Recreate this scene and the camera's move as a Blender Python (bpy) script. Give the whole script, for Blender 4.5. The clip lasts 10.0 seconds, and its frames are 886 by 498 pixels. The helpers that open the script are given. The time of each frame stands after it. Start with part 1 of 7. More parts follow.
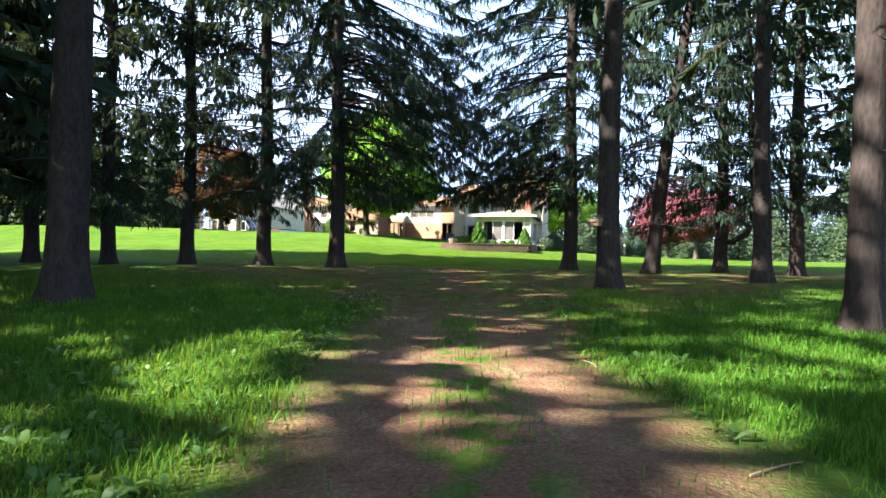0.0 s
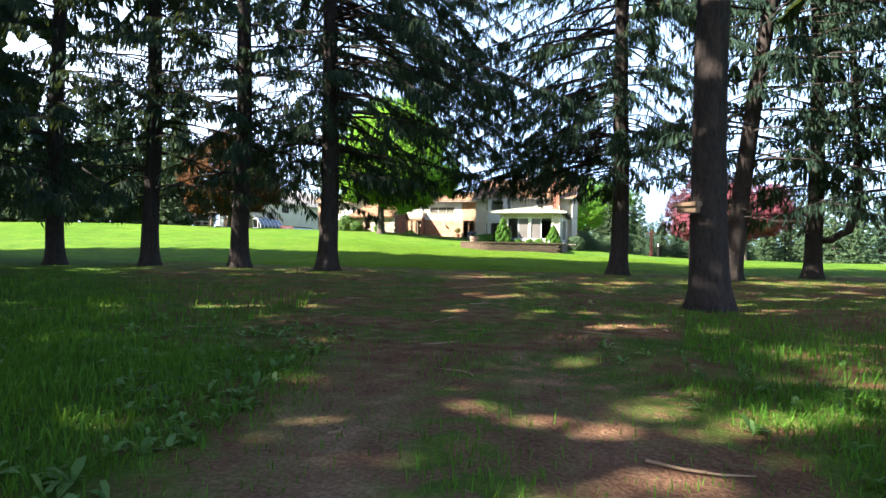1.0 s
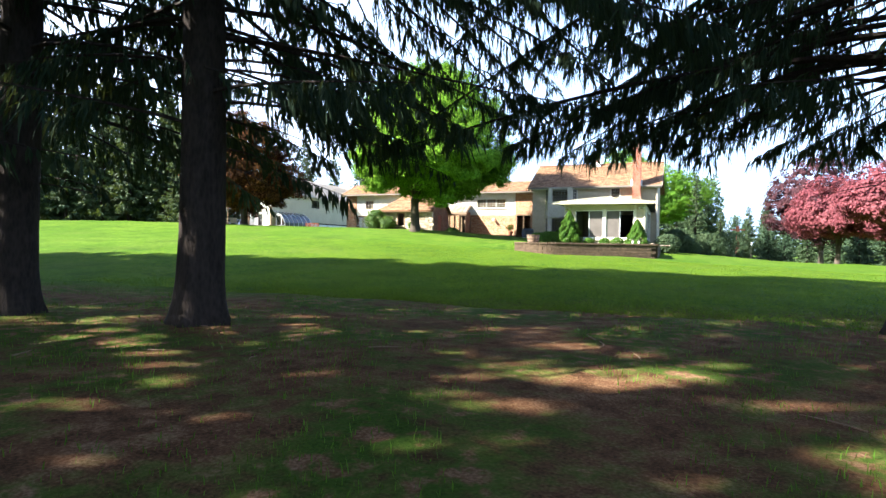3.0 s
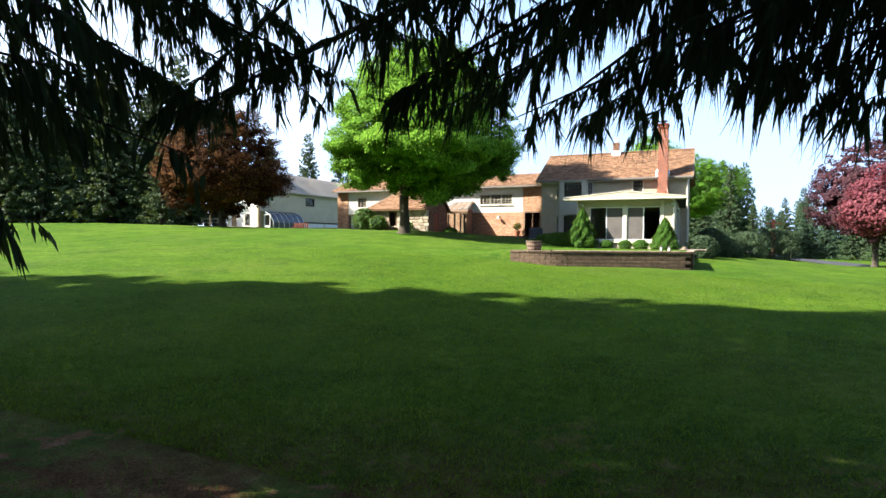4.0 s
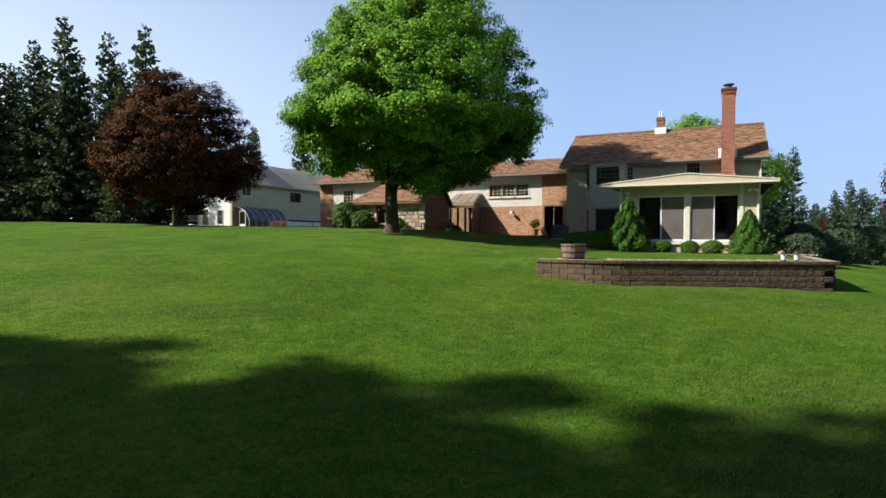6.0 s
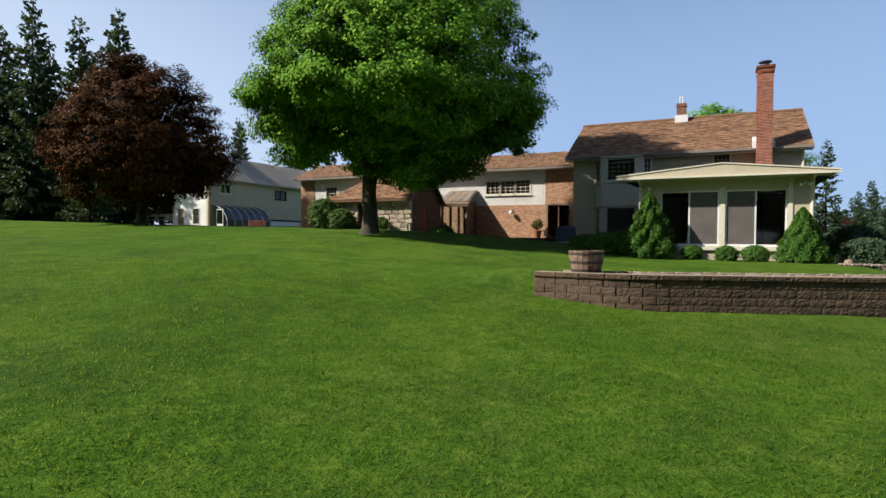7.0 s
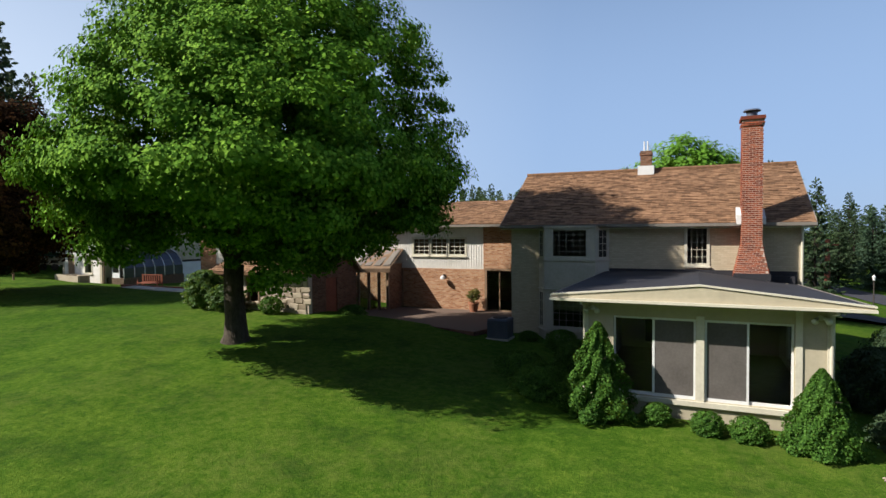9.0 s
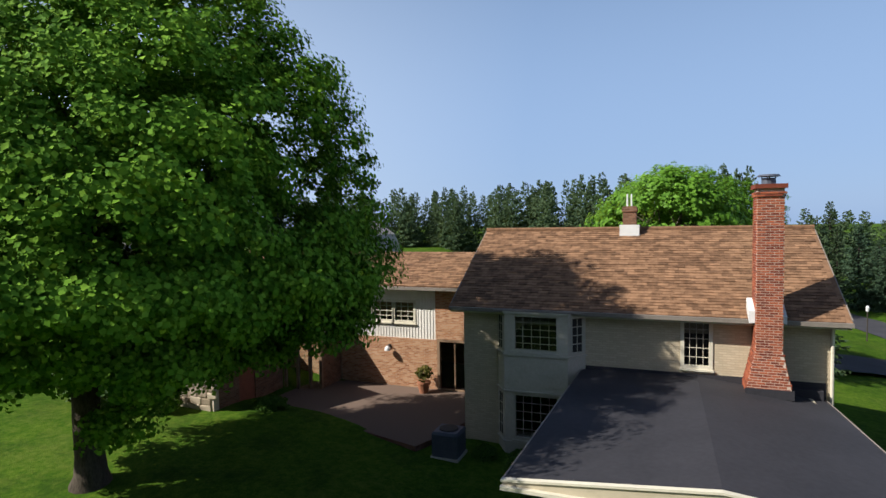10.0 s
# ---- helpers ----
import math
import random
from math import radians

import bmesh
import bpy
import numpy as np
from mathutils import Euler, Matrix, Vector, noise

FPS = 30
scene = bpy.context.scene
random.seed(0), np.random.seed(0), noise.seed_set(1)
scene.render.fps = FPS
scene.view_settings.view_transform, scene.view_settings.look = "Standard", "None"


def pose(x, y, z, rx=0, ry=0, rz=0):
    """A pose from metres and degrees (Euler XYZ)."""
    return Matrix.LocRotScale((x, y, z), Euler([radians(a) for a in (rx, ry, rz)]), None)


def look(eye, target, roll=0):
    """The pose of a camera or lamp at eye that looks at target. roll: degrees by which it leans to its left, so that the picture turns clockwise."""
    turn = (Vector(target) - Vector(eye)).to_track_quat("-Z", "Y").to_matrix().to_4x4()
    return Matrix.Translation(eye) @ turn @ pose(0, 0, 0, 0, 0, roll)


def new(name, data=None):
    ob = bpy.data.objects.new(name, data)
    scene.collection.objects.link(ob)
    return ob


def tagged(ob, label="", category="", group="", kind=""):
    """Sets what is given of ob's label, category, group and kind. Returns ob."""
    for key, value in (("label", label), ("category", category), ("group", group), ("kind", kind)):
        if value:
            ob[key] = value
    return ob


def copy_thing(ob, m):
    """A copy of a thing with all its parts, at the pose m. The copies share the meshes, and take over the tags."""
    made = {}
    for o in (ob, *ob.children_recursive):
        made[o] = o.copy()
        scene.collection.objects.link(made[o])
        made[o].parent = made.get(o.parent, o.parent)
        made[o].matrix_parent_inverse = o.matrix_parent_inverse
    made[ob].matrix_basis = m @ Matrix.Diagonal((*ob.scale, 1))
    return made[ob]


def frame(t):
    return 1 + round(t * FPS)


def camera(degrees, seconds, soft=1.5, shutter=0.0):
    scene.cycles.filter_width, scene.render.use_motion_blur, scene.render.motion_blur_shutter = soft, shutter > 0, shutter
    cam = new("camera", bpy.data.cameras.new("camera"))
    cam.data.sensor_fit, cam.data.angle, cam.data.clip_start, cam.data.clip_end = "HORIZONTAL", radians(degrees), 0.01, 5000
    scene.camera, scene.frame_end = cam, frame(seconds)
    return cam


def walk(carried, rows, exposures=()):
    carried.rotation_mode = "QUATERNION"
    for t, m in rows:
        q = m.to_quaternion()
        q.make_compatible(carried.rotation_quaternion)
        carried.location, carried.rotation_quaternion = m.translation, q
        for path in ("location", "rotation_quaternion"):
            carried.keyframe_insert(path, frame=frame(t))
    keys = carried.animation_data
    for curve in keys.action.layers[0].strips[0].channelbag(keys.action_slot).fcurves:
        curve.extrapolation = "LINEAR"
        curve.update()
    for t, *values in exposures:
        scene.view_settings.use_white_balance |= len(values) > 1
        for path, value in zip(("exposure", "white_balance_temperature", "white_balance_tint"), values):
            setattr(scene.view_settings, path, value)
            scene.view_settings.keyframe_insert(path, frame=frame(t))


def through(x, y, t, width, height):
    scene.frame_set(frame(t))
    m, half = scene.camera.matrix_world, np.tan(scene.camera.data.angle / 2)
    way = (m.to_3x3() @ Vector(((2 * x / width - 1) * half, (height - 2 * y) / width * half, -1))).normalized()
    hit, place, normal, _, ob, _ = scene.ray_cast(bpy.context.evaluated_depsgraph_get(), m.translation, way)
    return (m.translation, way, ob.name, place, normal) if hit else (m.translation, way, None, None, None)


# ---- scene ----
cam = camera(76.1, 10.0)
PATH = [
    (0, (0.641, 1.047, 0.932), (0.119, 2.978, 0.934), 0.9),
    (0.5, (0.14, 3.172, 0.934), (-0.404, 5.096, 0.935), 1.0),
    (1, (-0.389, 5.521, 0.932), (-0.987, 7.429, 0.93), 1.1),
    (1.5, (-1.138, 7.953, 0.974), (-1.782, 9.847, 0.973), 1.4),
    (2, (-1.95, 10.201, 0.997), (-2.641, 12.078, 0.992), 1.4),
    (2.5, (-2.864, 12.935, 1.006), (-3.593, 14.797, 1.002), 1.3),
    (4, (-4.2, 22.604, 1.96), (-5.033, 24.422, 1.923), 0.4),
    (4.5, (-4.605, 24.922, 1.906), (-5.45, 26.734, 1.872), 0.4),
    (5, (-5.368, 26.703, 1.93), (-6.22, 28.512, 1.886), 0.4),
    (5.5, (-6.477, 28.757, 2.036), (-7.334, 30.563, 1.991), 0.2),
    (7, (-8.477, 35.265, 2.1), (-9.354, 37.062, 2.064), 0.5),
    (7.5, (-8.851, 37.247, 2.688), (-9.733, 39.041, 2.651), 0.4),
    (8, (-8.809, 38.822, 3.694), (-9.698, 40.613, 3.655), 0.1),
    (8.5, (-8.677, 40.507, 4.821), (-9.534, 42.314, 4.768), -0.2),
    (9, (-8.613, 42.542, 6.109), (-9.417, 44.373, 6.049), -0.4),
    (9.5, (-8.573, 44.992, 7.611), (-9.376, 46.822, 7.536), -0.9),
    (10, (-9.279, 47.598, 9.026), (-10.008, 49.458, 8.937), -0.8),
]
walk(cam, [(t, look(eye, target, roll)) for t, eye, target, roll in PATH],
     exposures=[(0.0, 2.85), (1.0, 2.95), (2.5, 2.85), (4.0, 2.0), (4.5, 1.5), (5.5, 1.08), (7.0, 0.7), (8.5, 0.68), (10.0, 0.62)])

# ---- light: clear morning, sun from behind the left shoulder ----
SUN = Vector((1.03, 0.69, -1.0)).normalized()
elev = math.asin(-SUN.z)
world = bpy.data.worlds.new("world")
scene.world = world
world.use_nodes = True
wn = world.node_tree
sky = wn.nodes.new("ShaderNodeTexSky")
sky.sky_type = "NISHITA"
sky.sun_disc = False
sky.sun_elevation = elev
sky.sun_rotation = math.atan2(-SUN.x, -SUN.y)
sky.altitude = 200
sky.air_density = 1.0
sky.dust_density = 1.0
sky.ozone_density = 2.8
haze = wn.nodes.new("ShaderNodeMix")
haze.data_type = "RGBA"
aim_up = wn.nodes.new("ShaderNodeSeparateXYZ")
wn.links.new(wn.nodes.new("ShaderNodeTexCoord").outputs["Generated"], aim_up.inputs[0])
fade = wn.nodes.new("ShaderNodeMapRange")
fade.interpolation_type = "SMOOTHSTEP"
fade.inputs["From Min"].default_value, fade.inputs["From Max"].default_value = 0.1, 0.75
fade.inputs["To Min"].default_value, fade.inputs["To Max"].default_value = 0.85, 0.0
wn.links.new(aim_up.outputs[2], fade.inputs["Value"])
wn.links.new(fade.outputs[0], haze.inputs[0])
sunward = wn.nodes.new("ShaderNodeVectorMath")
sunward.operation = "DOT_PRODUCT"
sunward.inputs[1].default_value = Vector((-SUN.x, -SUN.y, 0.0)).normalized()
wn.links.new(aim_up.inputs[0].links[0].from_socket, sunward.inputs[0])
glare = wn.nodes.new("ShaderNodeMapRange")
glare.inputs["From Min"].default_value, glare.inputs["From Max"].default_value = -0.35, 1.0
wn.links.new(sunward.outputs["Value"], glare.inputs["Value"])
veil = wn.nodes.new("ShaderNodeMix")
veil.data_type = "RGBA"
veil.inputs[6].default_value = (3.0, 4.4, 7.0, 1)
veil.inputs[7].default_value = (7.8, 8.6, 9.7, 1)
wn.links.new(glare.outputs[0], veil.inputs[0])
wn.links.new(veil.outputs[2], haze.inputs[7])
wn.links.new(sky.outputs[0], haze.inputs[6])
wn.links.new(haze.outputs[2], wn.nodes["Background"].inputs[0])
wn.nodes["Background"].inputs[1].default_value = 0.076
sun_data = bpy.data.lights.new("sun", "SUN")
sun_data.energy = 5.0
sun_data.angle = radians(0.53)
sun_data.color = (1.0, 0.95, 0.86)
sun_ob = new("sun", sun_data)
sun_ob.rotation_mode = "QUATERNION"
sun_ob.rotation_quaternion = SUN.to_track_quat("-Z", "Y")


# ---- materials ----
def material(name, rough=0.8, metallic=0.0, specular=0.3):
    m = bpy.data.materials.new(name)
    m.use_nodes = True
    b = m.node_tree.nodes["Principled BSDF"]
    b.inputs["Roughness"].default_value = rough
    b.inputs["Metallic"].default_value = metallic
    b.inputs["Specular IOR Level"].default_value = specular
    return m, m.node_tree, b


def node(nt, kind, **kw):
    n = nt.nodes.new("ShaderNode" + kind)
    for k, v in kw.items():
        if k == "op":
            n.operation = v
        elif k == "blend":
            n.blend_type = v
        else:
            n.inputs[k].default_value = v
    return n


def maths(nt, op, a, b=None, c=None):
    n = nt.nodes.new("ShaderNodeMath")
    n.operation = op
    for i, v in enumerate((a, b, c)):
        if v is None:
            continue
        if isinstance(v, (int, float)):
            n.inputs[i].default_value = v
        else:
            nt.links.new(v, n.inputs[i])
    return n.outputs[0]


def ramp(nt, fac, stops):
    n = nt.nodes.new("ShaderNodeValToRGB")
    e = n.color_ramp.elements
    e[0].position, e[0].color = stops[0][0], (*stops[0][1], 1)
    e[1].position, e[1].color = stops[-1][0], (*stops[-1][1], 1)
    for p, c in stops[1:-1]:
        x = e.new(p)
        x.color = (*c, 1)
    nt.links.new(fac, n.inputs[0])
    return n.outputs[0]


def mixc(nt, fac, a, b, blend="MIX"):
    n = nt.nodes.new("ShaderNodeMix")
    n.data_type = "RGBA"
    n.blend_type = blend
    for sock, v in ((n.inputs[0], fac), (n.inputs[6], a), (n.inputs[7], b)):
        if isinstance(v, (int, float)):
            sock.default_value = v
        elif isinstance(v, tuple):
            sock.default_value = (*v, 1)
        else:
            nt.links.new(v, sock)
    return n.outputs[2]


def noisy(nt, scale, detail=4.0, coords=None, rough=0.55):
    n = node(nt, "TexNoise", Scale=scale, Detail=detail, Roughness=rough)
    if coords is not None:
        nt.links.new(coords, n.inputs["Vector"])
    return n.outputs["Fac"]


def world_pos(nt, squash=None):
    g = nt.nodes.new("ShaderNodeNewGeometry").outputs["Position"]
    if squash is None:
        return g
    m = nt.nodes.new("ShaderNodeMapping")
    m.inputs["Scale"].default_value = squash
    nt.links.new(g, m.inputs["Vector"])
    return m.outputs[0]


def bump(nt, b, height, strength, distance):
    n = node(nt, "Bump", Strength=strength, Distance=distance)
    nt.links.new(height, n.inputs["Height"])
    nt.links.new(n.outputs[0], b.inputs["Normal"])


def simple(name, c0, c1, scale, rough=0.8, fine=None, relief=0.0, metallic=0.0, specular=0.3, island=0.0):
    """Two tones mixed by broad and fine grain, with relief."""
    m, nt, b = material(name, rough, metallic, specular)
    pos = world_pos(nt)
    f = maths(nt, "ADD", maths(nt, "MULTIPLY", noisy(nt, scale, 5, pos), 0.6),
              maths(nt, "MULTIPLY", noisy(nt, fine or scale * 9, 4, pos), 0.4))
    if island:
        r = nt.nodes.new("ShaderNodeNewGeometry").outputs["Random Per Island"]
        o = nt.nodes.new("ShaderNodeObjectInfo").outputs["Random"]
        r = maths(nt, "FRACT", maths(nt, "ADD", r, o))
        f = maths(nt, "ADD", f, maths(nt, "MULTIPLY", maths(nt, "SUBTRACT", r, 0.5), island))
    nt.links.new(ramp(nt, f, [(0.3, c0), (0.7, c1)]), b.inputs["Base Color"])
    if relief:
        bump(nt, b, noisy(nt, fine or scale * 9, 5, pos), 0.6, relief)
    return m


def leafy(name, c0, c1, c2, through=0.35, rough=0.55, scale=0.7, gloss=0.2, glow=(0.5, 0.6, 0.05)):
    """Foliage: leaf-to-leaf and clump-to-clump colour, some light through the blade."""
    m, nt, b = material(name, rough, 0.0, gloss)
    r = nt.nodes.new("ShaderNodeNewGeometry").outputs["Random Per Island"]
    f = maths(nt, "ADD", maths(nt, "MULTIPLY", r, 0.55), maths(nt, "MULTIPLY", noisy(nt, scale, 3, world_pos(nt)), 0.5))
    col = ramp(nt, f, [(0.2, c0), (0.5, c1), (0.85, c2)])
    nt.links.new(col, b.inputs["Base Color"])
    tr = nt.nodes.new("ShaderNodeBsdfTranslucent")
    nt.links.new(mixc(nt, 0.25, col, glow), tr.inputs["Color"])
    mx = nt.nodes.new("ShaderNodeMixShader")
    mx.inputs[0].default_value = through
    nt.links.new(b.outputs[0], mx.inputs[1])
    nt.links.new(tr.outputs[0], mx.inputs[2])
    nt.links.new(mx.outputs[0], nt.nodes["Material Output"].inputs[0])
    return m


def bark_material(name, c0, c1):
    m, nt, b = material(name, 0.95, 0.0, 0.1)
    v = nt.nodes.new("ShaderNodeTexVoronoi")
    v.inputs["Scale"].default_value = 26
    nt.links.new(world_pos(nt, (1.0, 1.0, 0.35)), v.inputs["Vector"])
    f = maths(nt, "ADD", maths(nt, "MULTIPLY", v.outputs["Distance"], 0.22), maths(nt, "MULTIPLY", noisy(nt, 9, 8, world_pos(nt, (1, 1, 0.3)), 0.7), 0.75))
    nt.links.new(ramp(nt, f, [(0.25, c0), (0.75, c1)]), b.inputs["Base Color"])
    bump(nt, b, f, 0.9, 0.03)
    return m


def ground_material():
    """One sheet: mown lawn, and under the spruces needle litter, thin grass and a worn dirt track."""
    m, nt, b = material("ground_surface", 0.95, 0.0, 0.03)
    pos = world_pos(nt)
    sep = nt.nodes.new("ShaderNodeSeparateXYZ")
    nt.links.new(pos, sep.inputs[0])
    x, y = sep.outputs[0], sep.outputs[1]
    big, mid, small, tiny = noisy(nt, 0.12, 3, pos), noisy(nt, 0.7, 5, pos), noisy(nt, 4.5, 5, pos), noisy(nt, 45, 4, pos)
    lawn_f = maths(nt, "ADD", maths(nt, "ADD", maths(nt, "MULTIPLY", big, 0.16), maths(nt, "MULTIPLY", small, 0.26)), maths(nt, "ADD", maths(nt, "ADD", maths(nt, "MULTIPLY", mid, 0.16), maths(nt, "MULTIPLY", noisy(nt, 16, 4, pos), 0.22)), maths(nt, "MULTIPLY", tiny, 0.24)))
    lawn = ramp(nt, lawn_f, [(0.38, (0.014, 0.042, 0.004)), (0.51, (0.044, 0.097, 0.0085)), (0.65, (0.118, 0.17, 0.02))])
    worn = maths(nt, "ADD", maths(nt, "MULTIPLY", noisy(nt, 0.22, 4, pos), 0.6), maths(nt, "MULTIPLY", small, 0.4))
    lawn = mixc(nt, ramp(nt, worn, [(0.5, (0, 0, 0)), (0.64, (0.4, 0.4, 0.4))]), lawn, (0.085, 0.1, 0.026))
    clover = maths(nt, "ADD", maths(nt, "MULTIPLY", noisy(nt, 0.55, 5, pos, 0.65), 0.75), maths(nt, "MULTIPLY", noisy(nt, 7, 4, pos), 0.25))
    lawn = mixc(nt, ramp(nt, clover, [(0.5, (0, 0, 0)), (0.62, (0.62, 0.62, 0.62))]), lawn, (0.021, 0.05, 0.008))
    straw = maths(nt, "ADD", maths(nt, "MULTIPLY", noisy(nt, 1.6, 4, pos), 0.5), maths(nt, "MULTIPLY", noisy(nt, 22, 4, pos), 0.5))
    lawn = mixc(nt, ramp(nt, straw, [(0.53, (0, 0, 0)), (0.66, (0.4, 0.4, 0.4))]), lawn, (0.115, 0.165, 0.024))
    rank = ramp(nt, maths(nt, "ADD", maths(nt, "MULTIPLY", small, 0.6), maths(nt, "MULTIPLY", tiny, 0.4)), [(0.35, (0.022, 0.052, 0.008)), (0.65, (0.068, 0.118, 0.018))])
    litter = ramp(nt, maths(nt, "ADD", maths(nt, "MULTIPLY", small, 0.5), maths(nt, "MULTIPLY", tiny, 0.5)), [(0.36, (0.05, 0.026, 0.014)), (0.52, (0.125, 0.064, 0.034)), (0.68, (0.25, 0.155, 0.098))])
    dirt = ramp(nt, maths(nt, "ADD", maths(nt, "ADD", maths(nt, "MULTIPLY", mid, 0.3), maths(nt, "MULTIPLY", small, 0.3)), maths(nt, "MULTIPLY", tiny, 0.4)), [(0.34, (0.062, 0.034, 0.02)), (0.5, (0.152, 0.084, 0.054)), (0.66, (0.29, 0.19, 0.13))])
    u = maths(nt, "ADD", maths(nt, "MULTIPLY", maths(nt, "SUBTRACT", x, 0.85), 0.965), maths(nt, "MULTIPLY", maths(nt, "SUBTRACT", y, 1.0), 0.26))
    wob = maths(nt, "MULTIPLY", maths(nt, "SUBTRACT", mid, 0.5), 1.6)
    uw = maths(nt, "ABSOLUTE", maths(nt, "ADD", u, wob))
    spot = maths(nt, "MULTIPLY", maths(nt, "SUBTRACT", small, 0.5), 1.2)

    def soft(v, lo, hi):
        n = nt.nodes.new("ShaderNodeMapRange")
        n.interpolation_type = "SMOOTHSTEP"
        n.inputs["From Min"].default_value, n.inputs["From Max"].default_value = lo, hi
        nt.links.new(v, n.inputs["Value"])
        return n.outputs[0]
    in_woods = soft(maths(nt, "ADD", maths(nt, "SUBTRACT", maths(nt, "MULTIPLY_ADD", x, 0.2, 28.4), y), maths(nt, "MULTIPLY", wob, 2.0)), -1.2, 1.6)
    track = maths(nt, "MULTIPLY", soft(maths(nt, "ADD", uw, spot), 1.6, 0.5), soft(y, 12.0, 6.0))
    centre = maths(nt, "MULTIPLY", soft(maths(nt, "ABSOLUTE", maths(nt, "ADD", u, maths(nt, "MULTIPLY", wob, 0.4))), 0.5, 0.1), soft(small, 0.42, 0.6))
    wide = maths(nt, "MULTIPLY_ADD", y, 0.75, -4.6)
    needles = soft(maths(nt, "SUBTRACT", maths(nt, "ADD", uw, maths(nt, "MULTIPLY", spot, 4.0)), wide), 1.2, -0.6)
    bare = maths(nt, "MULTIPLY", needles, soft(maths(nt, "ADD", small, maths(nt, "MULTIPLY", mid, 0.8)), 0.95, 1.12))
    woods = mixc(nt, needles, rank, mixc(nt, soft(maths(nt, "ADD", mid, maths(nt, "MULTIPLY", small, 0.5)), 0.86, 0.66), rank, litter))
    woods = mixc(nt, bare, woods, litter)
    woods = mixc(nt, track, woods, mixc(nt, centre, dirt, rank))
    nt.links.new(mixc(nt, in_woods, lawn, woods), b.inputs["Base Color"])
    bump(nt, b, maths(nt, "ADD", tiny, maths(nt, "ADD", small, noisy(nt, 16, 4, pos))), 0.7, 0.03)
    return m


def brick_material(name, tones, mortar, bw=0.203, bh=0.0677):
    """Brickwork for far walls, laid by height and by length along either wall direction."""
    m, nt, b = material(name, 0.9, 0.0, 0.15)
    pos = world_pos(nt)
    sep = nt.nodes.new("ShaderNodeSeparateXYZ")
    nt.links.new(pos, sep.inputs[0])
    com = nt.nodes.new("ShaderNodeCombineXYZ")
    nt.links.new(maths(nt, "ADD", sep.outputs[0], sep.outputs[1]), com.inputs[0])
    nt.links.new(sep.outputs[2], com.inputs[1])
    br = nt.nodes.new("ShaderNodeTexBrick")
    br.inputs["Scale"].default_value = 1.0
    br.inputs["Brick Width"].default_value, br.inputs["Row Height"].default_value = bw, bh
    br.inputs["Mortar Size"].default_value = 0.007
    br.inputs["Color1"].default_value, br.inputs["Color2"].default_value = (0, 0, 0, 1), (1, 1, 1, 1)
    br.inputs["Mortar"].default_value = (0.5, 0.5, 0.5, 1)
    nt.links.new(com.outputs[0], br.inputs["Vector"])
    f = maths(nt, "ADD", maths(nt, "MULTIPLY", br.outputs["Color"], 0.5), maths(nt, "MULTIPLY", noisy(nt, 2.2, 6, pos), 0.55))
    col = mixc(nt, br.outputs["Fac"], ramp(nt, f, [(0.2, tones[0]), (0.5, tones[1]), (0.85, tones[2])]), mortar)
    nt.links.new(col, b.inputs["Base Color"])
    h = maths(nt, "SUBTRACT", maths(nt, "MULTIPLY", noisy(nt, 60, 3, pos), 0.3), br.outputs["Fac"])
    bump(nt, b, h, 0.8, 0.01)
    return m


def glass_material():
    m, nt, b = material("window_glass", 0.02, 0.0, 0.5)
    b.inputs["Base Color"].default_value = (0.75, 0.82, 0.8, 1)
    b.inputs["Transmission Weight"].default_value = 1.0
    b.inputs["IOR"].default_value = 1.3
    return m


GROUND = ground_material()
BARK = bark_material("spruce_bark", (0.014, 0.011, 0.01), (0.056, 0.044, 0.038))
BARK_GREY = bark_material("maple_bark", (0.03, 0.025, 0.02), (0.11, 0.09, 0.07))
NEEDLE = leafy("spruce_needles", (0.012, 0.024, 0.019), (0.021, 0.039, 0.028), (0.036, 0.058, 0.032), 0.1, 0.8, 0.5, 0.05)
NEEDLE_FAR = leafy("far_needles", (0.016, 0.036, 0.018), (0.034, 0.062, 0.028), (0.065, 0.095, 0.04), 0.1, 0.7, 0.3)
NEEDLE_PINE = leafy("pine_needles", (0.03, 0.058, 0.032), (0.058, 0.094, 0.05), (0.1, 0.14, 0.07), 0.12, 0.8, 0.12, 0.05)
NEEDLE_BLUE = leafy("blue_spruce_needles", (0.016, 0.036, 0.02), (0.032, 0.065, 0.036), (0.06, 0.1, 0.055), 0.1, 0.7, 0.3)
MAPLE = leafy("maple_leaves", (0.034, 0.1, 0.008), (0.09, 0.208, 0.016), (0.2, 0.36, 0.036), 0.06, 0.75, 0.6, 0.05)
MAPLE_DARK = leafy("far_maple_leaves", (0.05, 0.13, 0.012), (0.1, 0.23, 0.02), (0.17, 0.34, 0.04), 0.35, 0.6, 0.6)
# crimson leaf tones, spread wide so the colour holds shaded leaves and sunlit glints
CRIMSON = leafy("crimson_leaves", (0.012, 0.006, 0.004), (0.042, 0.019, 0.009), (0.15, 0.066, 0.02), 0.08, 0.8, 0.5, 0.03, (0.3, 0.08, 0.02))
PURPLE = leafy("purple_leaves", (0.02, 0.011, 0.014), (0.055, 0.026, 0.032), (0.11, 0.05, 0.058), 0.25, 0.8, 0.5, 0.04, (0.25, 0.06, 0.06))
PINK = leafy("red_leaves", (0.06, 0.016, 0.022), (0.15, 0.04, 0.052), (0.27, 0.085, 0.1), 0.35, 0.6, 0.6, 0.12, (0.5, 0.15, 0.15))
